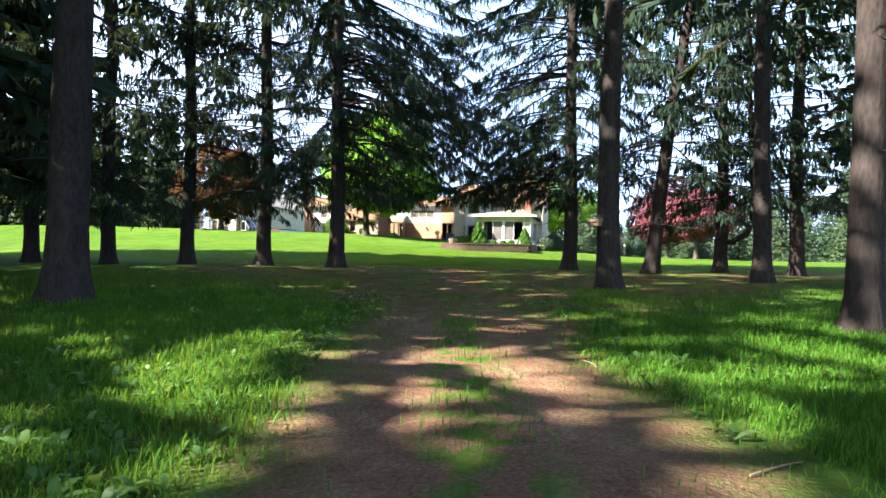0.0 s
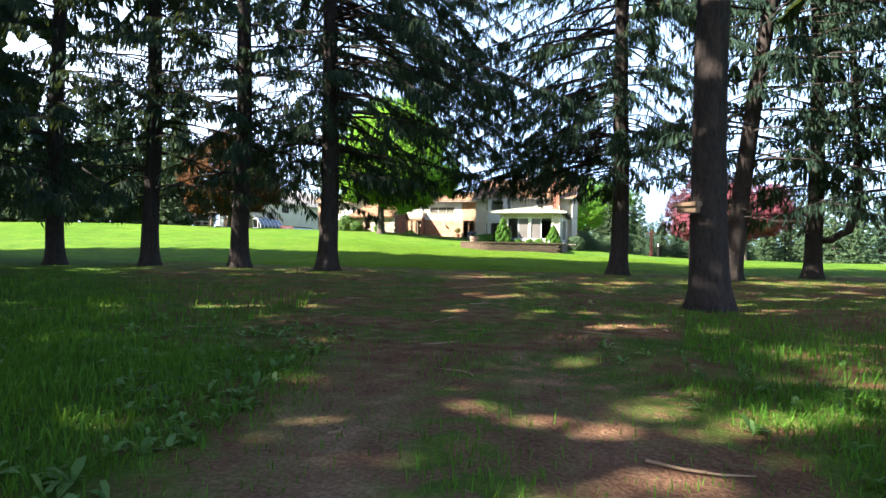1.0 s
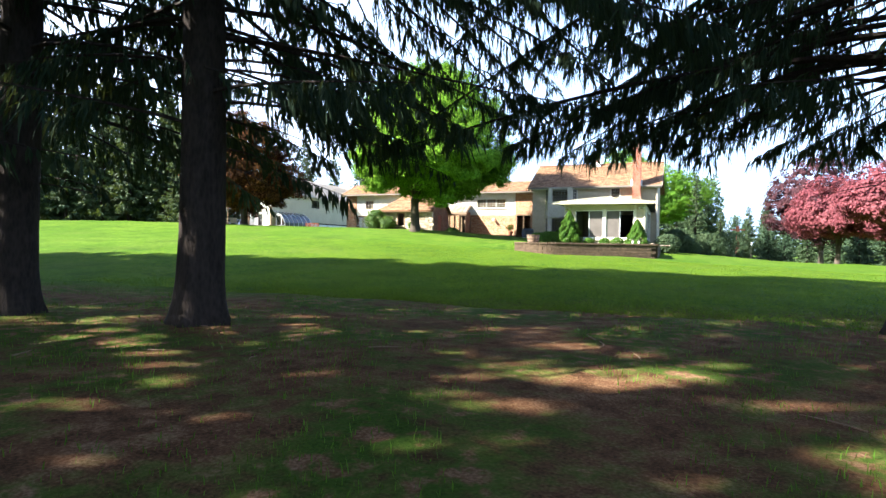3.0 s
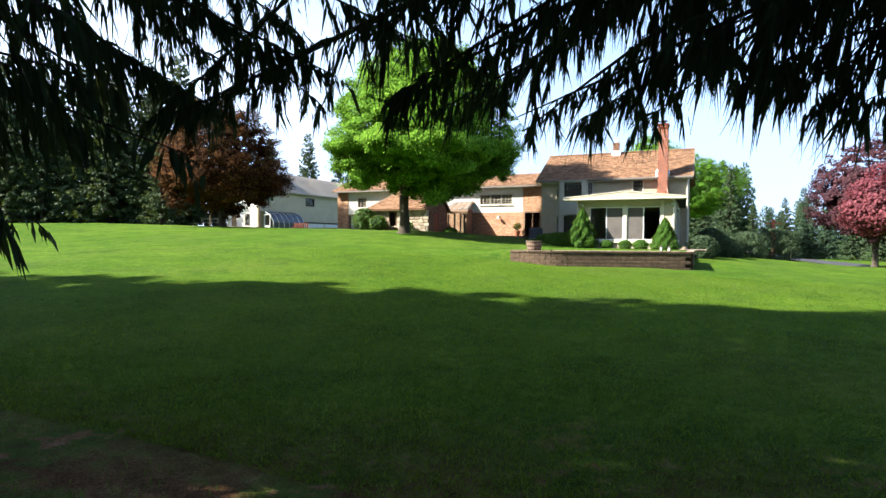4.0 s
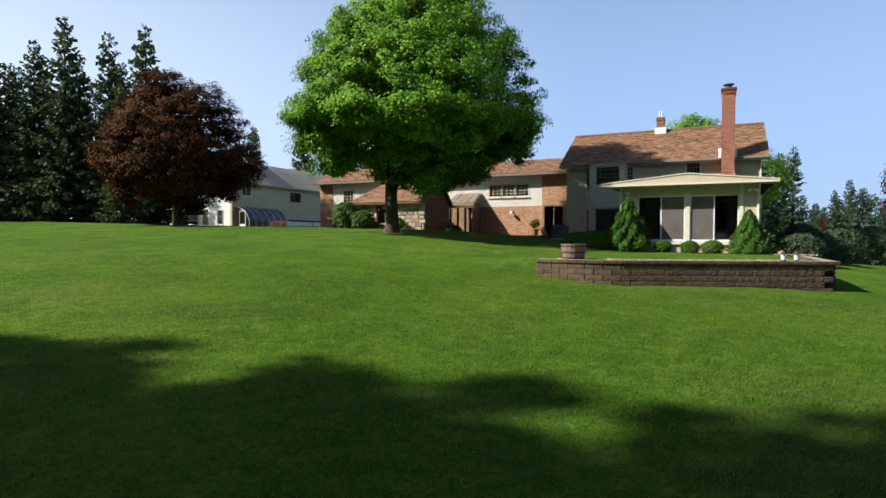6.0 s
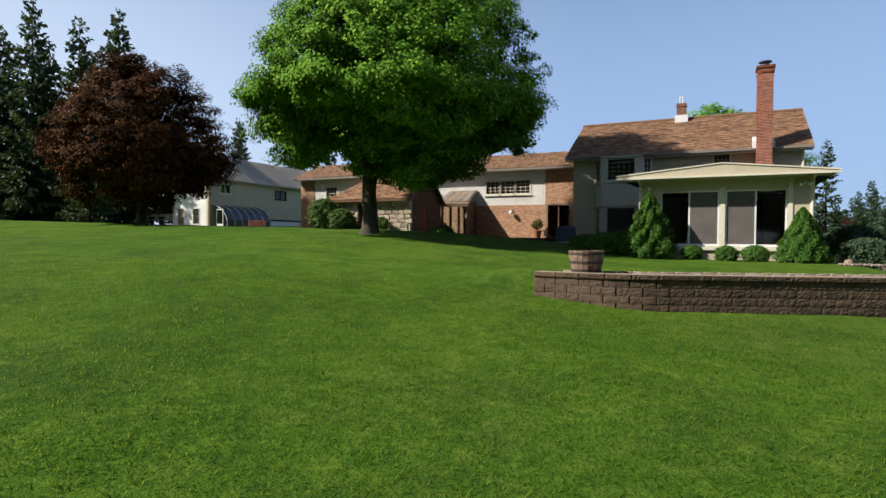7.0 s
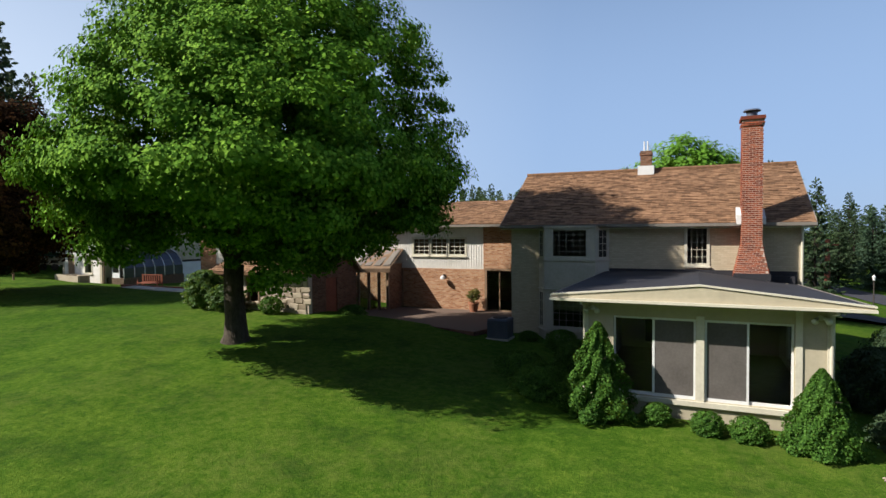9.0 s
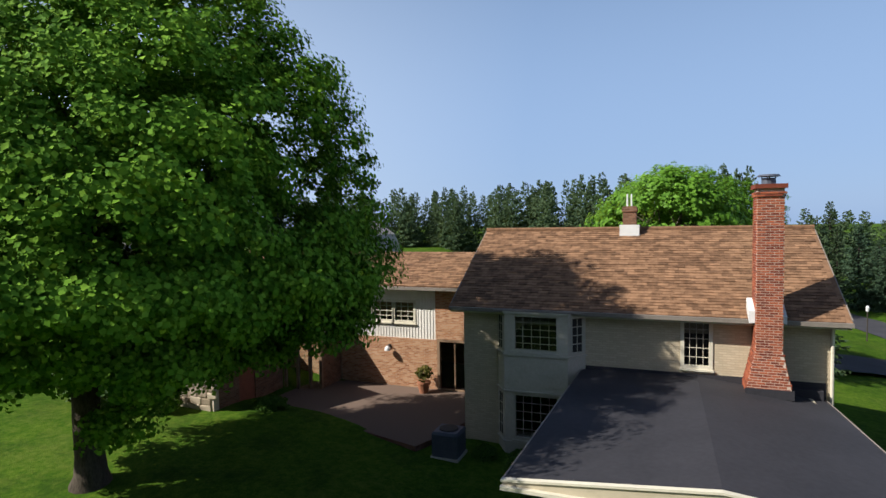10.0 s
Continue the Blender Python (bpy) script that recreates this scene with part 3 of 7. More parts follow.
def spruce(seed, h, r0, base, reach, whorl, per, step, strip, lean=(0, 0), needles=None, k=5, bare=True, twig=1.0, fine=10.5, droop=(0.25, 0.5), edge=0.0, aim=None, turn=0.0, ahead=99.0):
    """A spruce at the origin: flared trunk, sagging limbs, hanging needle sprays."""
    rng = np.random.default_rng(seed)
    tree = new("spruce_tree")
    g = Geo()
    zs = [-0.4, 0.0, 0.12, 0.3, 0.6, 1.2, 2.5, 4, 6, 9, 12, 16, h * 0.8, h]
    zs = sorted(z for z in zs if z <= h)
    n = 14
    ring = []
    for z in zs:
        r = r0 * max(0.03, (1 - max(z, 0) / h) ** 0.85) * (1 + 0.42 * math.exp(-max(z, 0) * 3.2))
        cx, cy = lean[0] * z + 0.05 * math.sin(z * 0.6 + seed), lean[1] * z + 0.04 * math.cos(z * 0.5 + seed)
        ring.append([(cx + r * (1 + 0.16 * math.exp(-max(z, 0) * 2) * math.sin(5 * a + seed) + 0.04 * math.sin(3 * a + z * 2)) * math.cos(a),
                      cy + r * (1 + 0.16 * math.exp(-max(z, 0) * 2) * math.sin(5 * a + seed) + 0.04 * math.sin(4 * a - z * 2)) * math.sin(a), z)
                     for a in [2 * math.pi * i / n for i in range(n)]])
    fs = [(i * n + j, i * n + (j + 1) % n, (i + 1) * n + (j + 1) % n, (i + 1) * n + j) for i in range(len(zs) - 1) for j in range(n)]
    g.add([p for r in ring for p in r], fs)
    g.make("trunk", BARK, tree, smooth=True)
    limbs = Geo()
    A_LOW, A_HIGH, A_DRAPE = [], [], []
    z = base if not bare else 1.9
    while z < h - 0.5:
        dead = z < base
        extra = ((4 if edge > 0.28 else 1) if z > 6.6 else 2 if edge > 0.28 else 4) if aim is not None and 3.2 < z < 11 else 0
        full = per + (1 if edge and z < fine else 0)
        for q_ in range((full + extra) if not dead else max(1, per - 3)):
            az = rng.uniform(0, 2 * math.pi) if q_ < full else aim + (0.6 if q_ % 2 and edge > 0.28 else 0.0) + rng.normal(0, 0.42 if edge > 0.28 else 0.3)
            z0 = z + rng.uniform(-0.25, 0.25)
            f = max(0.0, 1 - z0 / h)
            ln = (reach * f ** (0.62 if edge > 0.25 else 0.75 if bare else 0.95) * (0.64 if 0.25 < edge < 0.28 and z0 < 7.5 and q_ < full else 1.0) * rng.uniform(0.65, 1.12) * (1 + edge * math.sin(az)) + 0.3) if not dead else rng.uniform(0.5, 2.2)
            ln = min(ln, 7.5) if q_ < full or q_ % 2 or dead else min(8.8, ln * 1.2)
            fwd = math.sin(az + turn)
            if fwd > 0 and z0 < 7.5:
                ln = min(ln, ahead / max(fwd, 0.15))
            if edge > 0.25 and z0 < 3.6 and not dead:
                ln = min(ln, 3.5)
            sag = rng.uniform(*droop) * min(1.0, f * 1.4)
            up = rng.uniform(-0.02, 0.22)
            if edge and not dead:
                sag = min(sag * (1.7 if edge > 0.25 else 1.2), max(0.05, (z0 + up * ln - (((3.0 if edge < 0.28 else 3.3) if ln > 3.6 else 2.9 if edge < 0.28 else 2.7) if edge > 0.25 else 1.95)) / (0.58 * ln)))
            wander = rng.uniform(-0.25, 0.25)
            m = 7 if edge else 4
            pts = []
            for i in range(m + 1):
                s = i / m
                a = az + wander * s
                pts.append((lean[0] * z0 + math.cos(a) * ln * s, lean[1] * z0 + math.sin(a) * ln * s, z0 + ln * (up * s - sag * s * s + 0.42 * sag * s ** 3)))
            rb = (0.01 + 0.0052 * ln) if edge else (0.018 + 0.0085 * ln)
            if bare or rng.uniform() < 0.3:
                limbs.tube(pts, [rb * (1 - 0.85 * i / m) for i in range(m + 1)], 4 if edge else 3, False)
            if dead:
                for _t in range(3):
                    i = int(rng.integers(1, m))
                    p = Vector(pts[i])
                    q = p + Vector((rng.normal(0, 0.3), rng.normal(0, 0.3), rng.uniform(-0.35, 0.1)))
                    limbs.tube([p, q], [0.008, 0.003], 3, False)
                continue
            P = np.array(pts)
            low = z0 < fine
            if low and edge:
                A_DRAPE.append(drape(rng, P, ln, m, z0, 16 if aim is not None else 7, 0.76 if aim is not None else 1.35))
                continue
            st, wd = (step, strip) if low else (step * (2.0 if edge else 2.6), strip * 2.3)
            cnt = max(3, int(ln * 0.85 / st))
            s = np.sort(rng.uniform(0.1, 1.0, cnt)) * m
            i0 = np.minimum(s.astype(int), m - 1)
            fr = (s - i0)[:, None]
            o = P[i0] * (1 - fr) + P[i0 + 1] * fr
            tang = P[i0 + 1] - P[i0]
            tang /= np.linalg.norm(tang, axis=1)[:, None]
            lat = np.cross(tang, (0, 0, 1.0))
            lat /= np.linalg.norm(lat, axis=1)[:, None] + 1e-9
            sg = rng.choice([-1.0, 1.0], cnt)[:, None]
            hang = rng.uniform(0, 1, cnt)[:, None] ** 0.7
            d = tang * 0.45 + lat * sg * (1.0 - 0.7 * hang) + np.array((0, 0, -1.0)) * (0.1 + 1.3 * hang) + rng.normal(0, 0.18, (cnt, 3))
            d /= np.linalg.norm(d, axis=1)[:, None]
            tl = rng.uniform(0.2, 0.75, cnt) * (0.5 + 0.5 * min(1, ln / 3)) * (1.1 - 0.5 * (s / m)) * twig
            thick = wd * rng.uniform(0.7, 1.4, cnt)
            bucket = A_LOW if low else A_HIGH
            bucket.append((o, d, tl, thick, rng.uniform(0.2, 0.7, cnt)))
            c2 = max(3, cnt // 5)
            ii = rng.integers(1, m, c2)
            dd = P[ii + 1] - P[ii]
            dn = np.linalg.norm(dd, axis=1)[:, None]
            bucket.append((P[ii] + dd * rng.uniform(-0.5, 0.5, (c2, 1)), dd / dn + rng.normal(0, 0.12, (c2, 3)), np.full(c2, ln / m * 1.1), np.full(c2, wd * 1.5), np.full(c2, 0.1)))
        z += whorl * rng.uniform(0.7, 1.3) * (0.75 if edge > 0.25 and z < 10 else 1.0)
    parts = []
    if A_DRAPE:
        parts.append(ribbon_arrays(rng, *(np.concatenate([b[i] for b in A_DRAPE]) for i in range(5)), 3 if aim is not None else 2))
    for bucket, kk in ((A_LOW, k), (A_HIGH, max(2, k - 4))):
        if not bucket:
            continue
        O, D, L, W, S = (np.concatenate([b[i] for b in bucket]) for i in range(5))
        parts.append(ribbon_arrays(rng, O, D, L, W, S, kk))
        tt = rng.uniform(0.2, 0.8, len(O))
        O2 = O + D * (L * tt)[:, None]
        O2[:, 2] -= S * L * tt ** 2
        D2 = D * 0.5 + rng.normal(0, 0.42 if edge else 0.6, D.shape) + np.array((0, 0, -0.45))
        D2 /= np.linalg.norm(D2, axis=1)[:, None]
        parts.append(ribbon_arrays(rng, O2, D2, L * 0.6, W * 0.9, S, max(2, kk - 1)))
    limbs.make("branchwork", BARK, tree)["kind"] = "stuff"
    V, T = join_arrays(parts)
    from_arrays("needle_foliage", V, T, needles or NEEDLE, tree)
    return tree


def broadleaf(seed, trunk_h, trunk_r, centre, radii, clumps, per, leaf, mat, bark=None, name="maple_tree", lumps=9, clump_r=0.55, gap=0.12, down=0.8, flat=0.5, taper=0.0, lean=(0.0, 0.0), shell=0.72, grain=0.55, toss=0.26, outward=1.1, tilt=0.0, rise=1.0):
    """A broad crown: forking limbs to leaf clumps that fill a lumpy ellipsoid, with gaps."""
    rng = np.random.default_rng(seed)
    tree = new(name)
    cx, cy, cz = centre
    rx, ry, rz = radii
    lob = rng.normal(0, 1, (lumps, 3))
    lob /= np.linalg.norm(lob, axis=1)[:, None]
    d = rng.normal(0, 1, (clumps * 2, 3))
    d /= np.linalg.norm(d, axis=1)[:, None]
    bulge = 0.82 + 0.26 * np.max(d @ lob.T, axis=1) ** 4 + 0.02 * rng.normal(0, 1, len(d))
    rad = np.where(rng.uniform(0, 1, len(d)) < shell, rng.uniform(0.8, 1.0, len(d)), rng.uniform(0.3, 0.85, len(d))) * bulge
    slim = 1 - taper * np.clip(d[:, 2], 0, 1) ** 1.3
    if taper:
        ragged = np.array([noise.noise(Vector((a[0] * 3.1, a[1] * 3.1, 5.0))) for a in d])
        deep = np.where(d[:, 2] < 0, np.clip(0.72 + 1.5 * ragged + tilt * d[:, 1], 0.1, 1.3), 1.0)
    else:
        deep = 1.0
    C = np.stack([cx + d[:, 0] * rad * rx * slim, cy + d[:, 1] * rad * ry * slim, cz + d[:, 2] * rad * deep * np.where(d[:, 2] > 0, rz, rz * down)], 1)
    C[:, :2] += np.clip(C[:, 2:] - cz, 0, None) * np.array(lean)
    hole = np.array([noise.noise(Vector(c) * grain) for c in C])
    keep = hole > -0.3 + gap
    C, d, rad = C[keep][:clumps], d[keep][:clumps], rad[keep][:clumps]
    n = len(C)
    off = rng.normal(0, 1, (n, per, 3))
    off *= (rng.uniform(0, 1, (n, per, 1)) ** 0.4) / np.linalg.norm(off, axis=2, keepdims=True)
    size = clump_r * rng.uniform(0.6, 1.35, (n, 1, 1))
    cen = C[:, None, :] + off * size * np.array((1.0, 1.0, flat))
    cen[:, :, 2] -= 0.35 * np.linalg.norm(off[:, :, :2], axis=2) * size[:, :, 0] * 0.8
    cen = cen.reshape(-1, 3)
    up = (np.repeat(d * np.array((1.0, 1.0, rise)) * outward, per, 0) + off.reshape(-1, 3) * 0.55 + np.array((0, 0, 0.38)))
    V, T = leaf_arrays(rng, cen, up, leaf, toss)
    from_arrays("crown", V, T, mat, tree)
    g = Geo()
    prof = [(-0.3, 1.7), (0.0, 1.45), (0.25, 1.15), (0.8, 1.0), (trunk_h * 0.7, 0.92), (trunk_h, 0.95)]
    g.tube([(0.03 * math.sin(z * 2), 0.03 * math.cos(z * 2), z) for z, _ in prof], [trunk_r * r for _, r in prof], 12)
    g.make("trunk", bark or BARK_GREY, tree, smooth=True)
    g = Geo()
    mains = 8
    for i in range(mains):
        a = 2 * math.pi * i / mains + rng.uniform(-0.3, 0.3)
        e = rng.uniform(0.35, 1.25) if i else 1.5
        tip = Vector((cx + math.cos(a) * math.cos(e) * rx * 0.75, cy + math.sin(a) * math.cos(e) * ry * 0.75, cz + math.sin(e) * rz * 0.6 - rz * 0.15))
        st = Vector((0, 0, trunk_h * rng.uniform(0.8, 1.0)))
        mid = st.lerp(tip, 0.45) + Vector((0, 0, 0.12 * rz))
        pts = []
        for j in range(7):
            s = j / 6
            p = st * (1 - s) ** 2 + mid * 2 * s * (1 - s) + tip * s * s
            pts.append(p + Vector((rng.normal(0, 0.08), rng.normal(0, 0.08), 0)))
        rr = trunk_r * rng.uniform(0.34, 0.5)
        g.tube(pts, [rr * (1 - 0.13 * j) for j in range(7)], 6, False)
        for _ in range(9):
            j = int(rng.integers(2, 6))
            b0 = pts[j]
            k = int(rng.integers(0, n))
            best = min((int(rng.integers(0, n)) for _k in range(14)), key=lambda q: (Vector(C[q]) - b0).length)
            t1 = Vector(C[best])
            mm = b0.lerp(t1, 0.5) + Vector((0, 0, 0.25))
            g.tube([b0, mm, t1], [rr * 0.32, rr * 0.2, 0.012], 4, False)
    g.make("branchwork", bark or BARK_GREY, tree, smooth=True)["kind"] = "stuff"
    return tree


def place(tree, x, y, turn=0.0, scale=1.0, sink=0.0):
    tree.matrix_basis = pose(x, y, gz(x, y) - sink, 0, 0, turn) @ Matrix.Scale(scale, 4)
    return tree


def copy_at(tree, x, y, turn=0.0, scale=1.0, sink=0.0):
    t = copy_thing(tree, Matrix.Identity(4))
    t.matrix_basis = pose(x, y, gz(x, y) - sink, 0, 0, turn) @ Matrix.Scale(scale, 4)
    return t


# ---- the spruces at the wood's edge, with unseen ones added for shade ----
LBL = "tall dark Norway spruce with bare trunk and drooping branches"
KINDS = [spruce(11, 29.5, 0.29, 2.6, 6.3, 0.6, 4, 0.036, 0.019, k=3, edge=0.1, fine=9.5), spruce(12, 28.5, 0.30, 2.7, 6.6, 0.62, 4, 0.012, 0.0135, k=3, edge=0.3, fine=11.0, aim=1.0, turn=-0.38, ahead=6.0),
         spruce(13, 30.5, 0.29, 3.4, 6.8, 0.6, 5, 0.012, 0.0135, k=3, edge=0.26, fine=11.0, aim=2.18, turn=0.42, ahead=2.9), spruce(15, 28, 0.275, 8.0, 5.4, 0.75, 4, 0.12, 0.05, k=4, fine=0.0),
         spruce(16, 28, 0.32, 4.0, 6.4, 0.6, 5, 0.1, 0.07, k=2, fine=0.0), spruce(17, 28.5, 0.29, 2.5, 5.8, 0.65, 4, 0.036, 0.019, k=3, edge=0.1, fine=9),
         spruce(18, 28, 0.32, 4.0, 6.6, 0.5, 6, 0.12, 0.12, k=2, fine=0.0)]
ROW = [(-12.4, 21.4, 0, 10, 1.0), (-9.5, 22.0, 1, -22, 1.02), (-0.45, 25.7, 2, 24, 1.02), (-15.9, 21.2, 5, 15, 0.98), (-18.7, 19.9, 0, 160, 0.95),
       (-22.2, 19.4, 5, 200, 0.98), (0.95, 15.2, 3, 300, 1.0), (5.7, 27.0, 5, -75, 0.9), (5.15, 18.9, 3, 60, 0.9), (8.2, 26.0, 0, 130, 0.92),
       (-7.42, 8.2, 3, 310, 1.1), (3.74, 8.8, 3, 220, 0.72),
       # kind 6: dense spruces out of view on the left, added to shade the lawn
       (-26.0, 19.0, 6, 20, 1.05), (-29.5, 18.2, 6, 260, 1.06), (-33.5, 17.5, 6, 190, 1.04), (-38, 17, 6, 100, 1.05), (-43, 16, 6, 35, 1.06), (-49, 15, 6, 75, 1.06), (-55, 14, 6, 175, 1.06),
       # added behind and beside the path, mostly unseen, to shade and dapple the wood
       (-5.5, -6, 4, 75, 1.0), (3.5, -7, 4, 180, 0.95), (-27, 8, 4, 45, 1.0), (-24, -4, 4, 300, 1.0), (-12, -6, 3, 88, 1.0), (-15.2, -8.8, 3, 140, 0.95), (-16, 1.5, 3, 33, 1.05), (-12.8, -0.2, 4, 210, 0.85), (-14.5, 6.5, 4, 77, 1.0),
       (-20.5, 4.5, 4, 200, 1.0), (-18.8, 10.0, 4, 330, 1.0), (-31, 1, 4, 320, 1.0), (-30, -9, 4, 20, 1.0), (-35, 9, 4, 60, 1.0), (-37, -3, 4, 170, 1.0),
       (-42, 6, 4, 280, 1.0), (-9.5, -13, 4, 15, 1.0), (-26, -15, 4, 115, 1.0), (-17, -17, 4, 215, 1.0),
       (10.5, 7, 4, 140, 0.95), (13.5, 18, 4, 250, 0.95), (13.5, 30, 4, 30, 0.85), (18, 27, 4, 110, 0.9)]
used = set()
for x, y, kind, turn, sc in ROW:
    if kind in used:
        t = copy_at(KINDS[kind], x, y, turn, sc)
    else:
        t = place(KINDS[kind], x, y, turn, sc)
        used.add(kind)
    tagged(t, LBL, "spruce tree", "spruces at the edge of the wood")
forked = next(o for o in bpy.data.objects if o.parent is None and o.name.startswith("spruce_tree") and (o.matrix_basis.translation - Vector((5.7, 27.0, gz(5.7, 27.0)))).length < 0.1)
g = Geo()
inv = forked.matrix_basis.inverted()
stem = [(5.75, 26.95, 1.25), (6.15, 26.9, 1.3), (6.6, 26.85, 1.6), (6.85, 26.85, 2.2), (6.88, 26.9, 3.4), (6.75, 26.95, 6.0), (6.6, 27.0, 10.0), (6.5, 27.0, 15.0)]
g.tube([tuple(inv @ Vector((x, y, z + gz(5.7, 27.0)))) for x, y, z in stem], [0.13, 0.15, 0.155, 0.15, 0.14, 0.12, 0.09, 0.03], 10)
g.make("side_stem", BARK, forked, smooth=True)
leaner = place(spruce(14, 23, 0.27, 3.0, 5.2, 0.55, 6, 0.036, 0.019, lean=(0.13, 0.02), k=3, fine=9.0, edge=0.05), 2.55, 23.5)
tagged(leaner, "leaning dark spruce with bare lower trunk", "spruce tree", "spruces at the edge of the wood")

# ---- far conifers ----
FAR = [conifer(21, 19.5, 3.5, NEEDLE_FAR), conifer(22, 18.5, 3.1, NEEDLE_FAR, per=7, gap=0.45), conifer(24, 20, 3.8, NEEDLE_FAR, base=1.0, per=8)]
BLUE = conifer(23, 15, 3.9, NEEDLE_BLUE, base=0.2, gap=0.36, per=9, half=0.11)
rr = random.Random(5)
far_list = [(-60 - 3.5 * i + rr.uniform(-0.3, 0.3), 70 - 1.65 * i + rr.uniform(-0.5, 0.5), rr.uniform(0.95, 1.06)) for i in range(14)]
far_list += [(-63 - 4.5 * i + rr.uniform(-1, 1), 76 - 1.6 * i + rr.uniform(-2, 2), rr.uniform(0.85, 1.0)) for i in range(9)]
far_list += [(-58, 110, 0.8), (-62, 114, 0.95), (-67, 112, 0.85), (-71, 108, 0.9), (-54, 118, 0.8), (-60.5, 77.5, 0.6), (-64, 80, 0.66), (-57.8, 83, 0.62), (-61.5, 87, 0.7), (-66.5, 75.5, 0.6), (-56, 79, 0.45), (-58.6, 66.6, 0.72)]
far_list += [(-61.8 - 3.5 * i, 72.4 - 1.65 * i, 0.84 + 0.04 * (i % 3)) for i in range(9)]
first = {0: True, 1: True, 2: True}
for i, (x, y, sc) in enumerate(far_list):
    k = (i * 7) % 3
    t = place(FAR[k], x, y, i * 77, sc) if first[k] else copy_at(FAR[k], x, y, i * 77, sc)
    first[k] = False
    tagged(t, "tall dense dark green spruce behind the lawn", "spruce tree", "spruces beyond the lawn")
right_list = [(9.5, 118, 0.6), (14, 114, 0.47), (19, 110, 0.5), (13, 124, 0.48), (25, 106, 0.66), (20, 122, 0.68), (30, 112, 0.7), (3.5, 132, 0.48), (7, 121, 0.45), (11.6, 117, 0.44), (16.6, 112, 0.47), (22, 108, 0.5), (5.5, 126, 0.5), (10, 128, 0.46), (15.5, 119, 0.48), (24, 114, 0.6), (28, 104, 0.66), (12, 140, 0.6), (19, 136, 0.62), (26, 140, 0.66), (34, 134, 0.7), (40, 126, 0.75), (46, 118, 0.75), (31, 98, 0.7), (36, 104, 0.75),
              (-1.9, 82, 0.45), (27, 70, 0.62), (32, 62, 0.65), (24, 84, 0.62), (38, 52, 0.7), (34, 46, 0.7), (41, 60, 0.7), (29, 78, 0.6), (45, 50, 0.75), (36, 72, 0.7), (42, 84, 0.7),
              (16, 96, 0.55), (21, 93, 0.6), (-4, 134, 0.75), (8, 136, 0.5), (27, 130, 0.8), (33, 122, 0.8)]
for i, (x, y, sc) in enumerate(right_list):
    src_tree = BLUE if i % 3 == 0 else FAR[i % 3]
    t = place(BLUE, x, y, 10, sc) if i == 0 else copy_at(src_tree, x, y, i * 51, sc)
    tagged(t, "dense blue-green spruce beside the drive" if i % 3 == 0 else "dense green spruce beside the drive", "spruce tree", "spruces beside the drive")
# the pine wood on the skyline
wood = empty("pine_wood", pose(0, 0, 0), "distant skyline of dark green pines behind the house", "pine wood", kind="stuff")
V_all = []
rng = np.random.default_rng(77)
stock = [conifer(61 + k, 19, 4.0, NEEDLE_PINE, base=2.0, gap=0.62, per=8, pitch=0.36, half=0.25) for k in range(2)]
shapes = []
for t in stock:
    me = [o for o in t.children if o.name.startswith("needle")][0].data
    co = np.empty(len(me.vertices) * 3, dtype=np.float32)
    me.vertices.foreach_get("co", co)
    tr = np.empty(len(me.polygons) * 3, dtype=np.int32)
    me.loops.foreach_get("vertex_index", tr)
    shapes.append((co.reshape(-1, 3), tr.reshape(-1, 3)))
    for o in list(t.children) + [t]:
        bpy.data.objects.remove(o)


def wood_tree(x, y, s, wide, sink, k):
    a = rng.uniform(0, 6.28)
    c2 = shapes[k][0] * np.array((wide, wide, 1.0)) * s
    V_all.append((np.stack([x + c2[:, 0] * math.cos(a) - c2[:, 1] * math.sin(a), y + c2[:, 0] * math.sin(a) + c2[:, 1] * math.cos(a), c2[:, 2] - sink], 1), shapes[k][1]))


for i in range(130):
    f = i / 129
    wood_tree(-95 + 99 * f + rng.uniform(-1.5, 1.5), 168 + 14 * math.sin(f * 5) + rng.uniform(-9, 9), rng.uniform(0.82, 1.03), rng.uniform(0.8, 1.05), 1.0, i % 2)
for i in range(40):
    wood_tree(4 + 1.7 * i + rng.uniform(-1, 1), 168 + rng.uniform(-9, 9), rng.uniform(0.46, 0.62), 1.4, 0.6, i % 2)
V, T = join_arrays(V_all)
from_arrays("pine_crowns", V, T, NEEDLE_PINE, wood)["kind"] = "stuff"

# ---- broadleaf trees ----
MX, MY = -23.35, 57.8
maple = place(broadleaf(31, 2.7, 0.36, (1.75, -0.5, 5.7), (6.3, 6.25, 8.5), 3500, 118, 0.104, MAPLE, clump_r=0.5, lumps=40, gap=0.1, down=0.335, flat=0.7, taper=0.1, lean=(-0.16, 0.3), shell=0.58, grain=0.8, toss=0.4, outward=1.0, tilt=0.45, rise=0.4), MX, MY)
tagged(maple, "large sunlit green maple on the lawn beside the house", "maple tree")
crim = place(broadleaf(32, 2.0, 0.3, (0.3, 0.0, 4.6), (5.5, 5.4, 6.9), 2000, 60, 0.135, CRIMSON, gap=0.0, clump_r=0.6, lumps=30, down=0.46, taper=0.22), -43.7, 60.8)
tagged(crim, "dark crimson-leaved maple on the lawn near the barn", "maple tree")
pk = place(broadleaf(33, 1.8, 0.2, (0.0, 0.0, 4.3), (4.6, 4.4, 3.1), 760, 34, 0.17, PINK, down=0.6), 10.3, 62.5)
tagged(pk, "red-leaved ornamental tree on the lawn near the drive", "ornamental tree", "red-leaved trees")
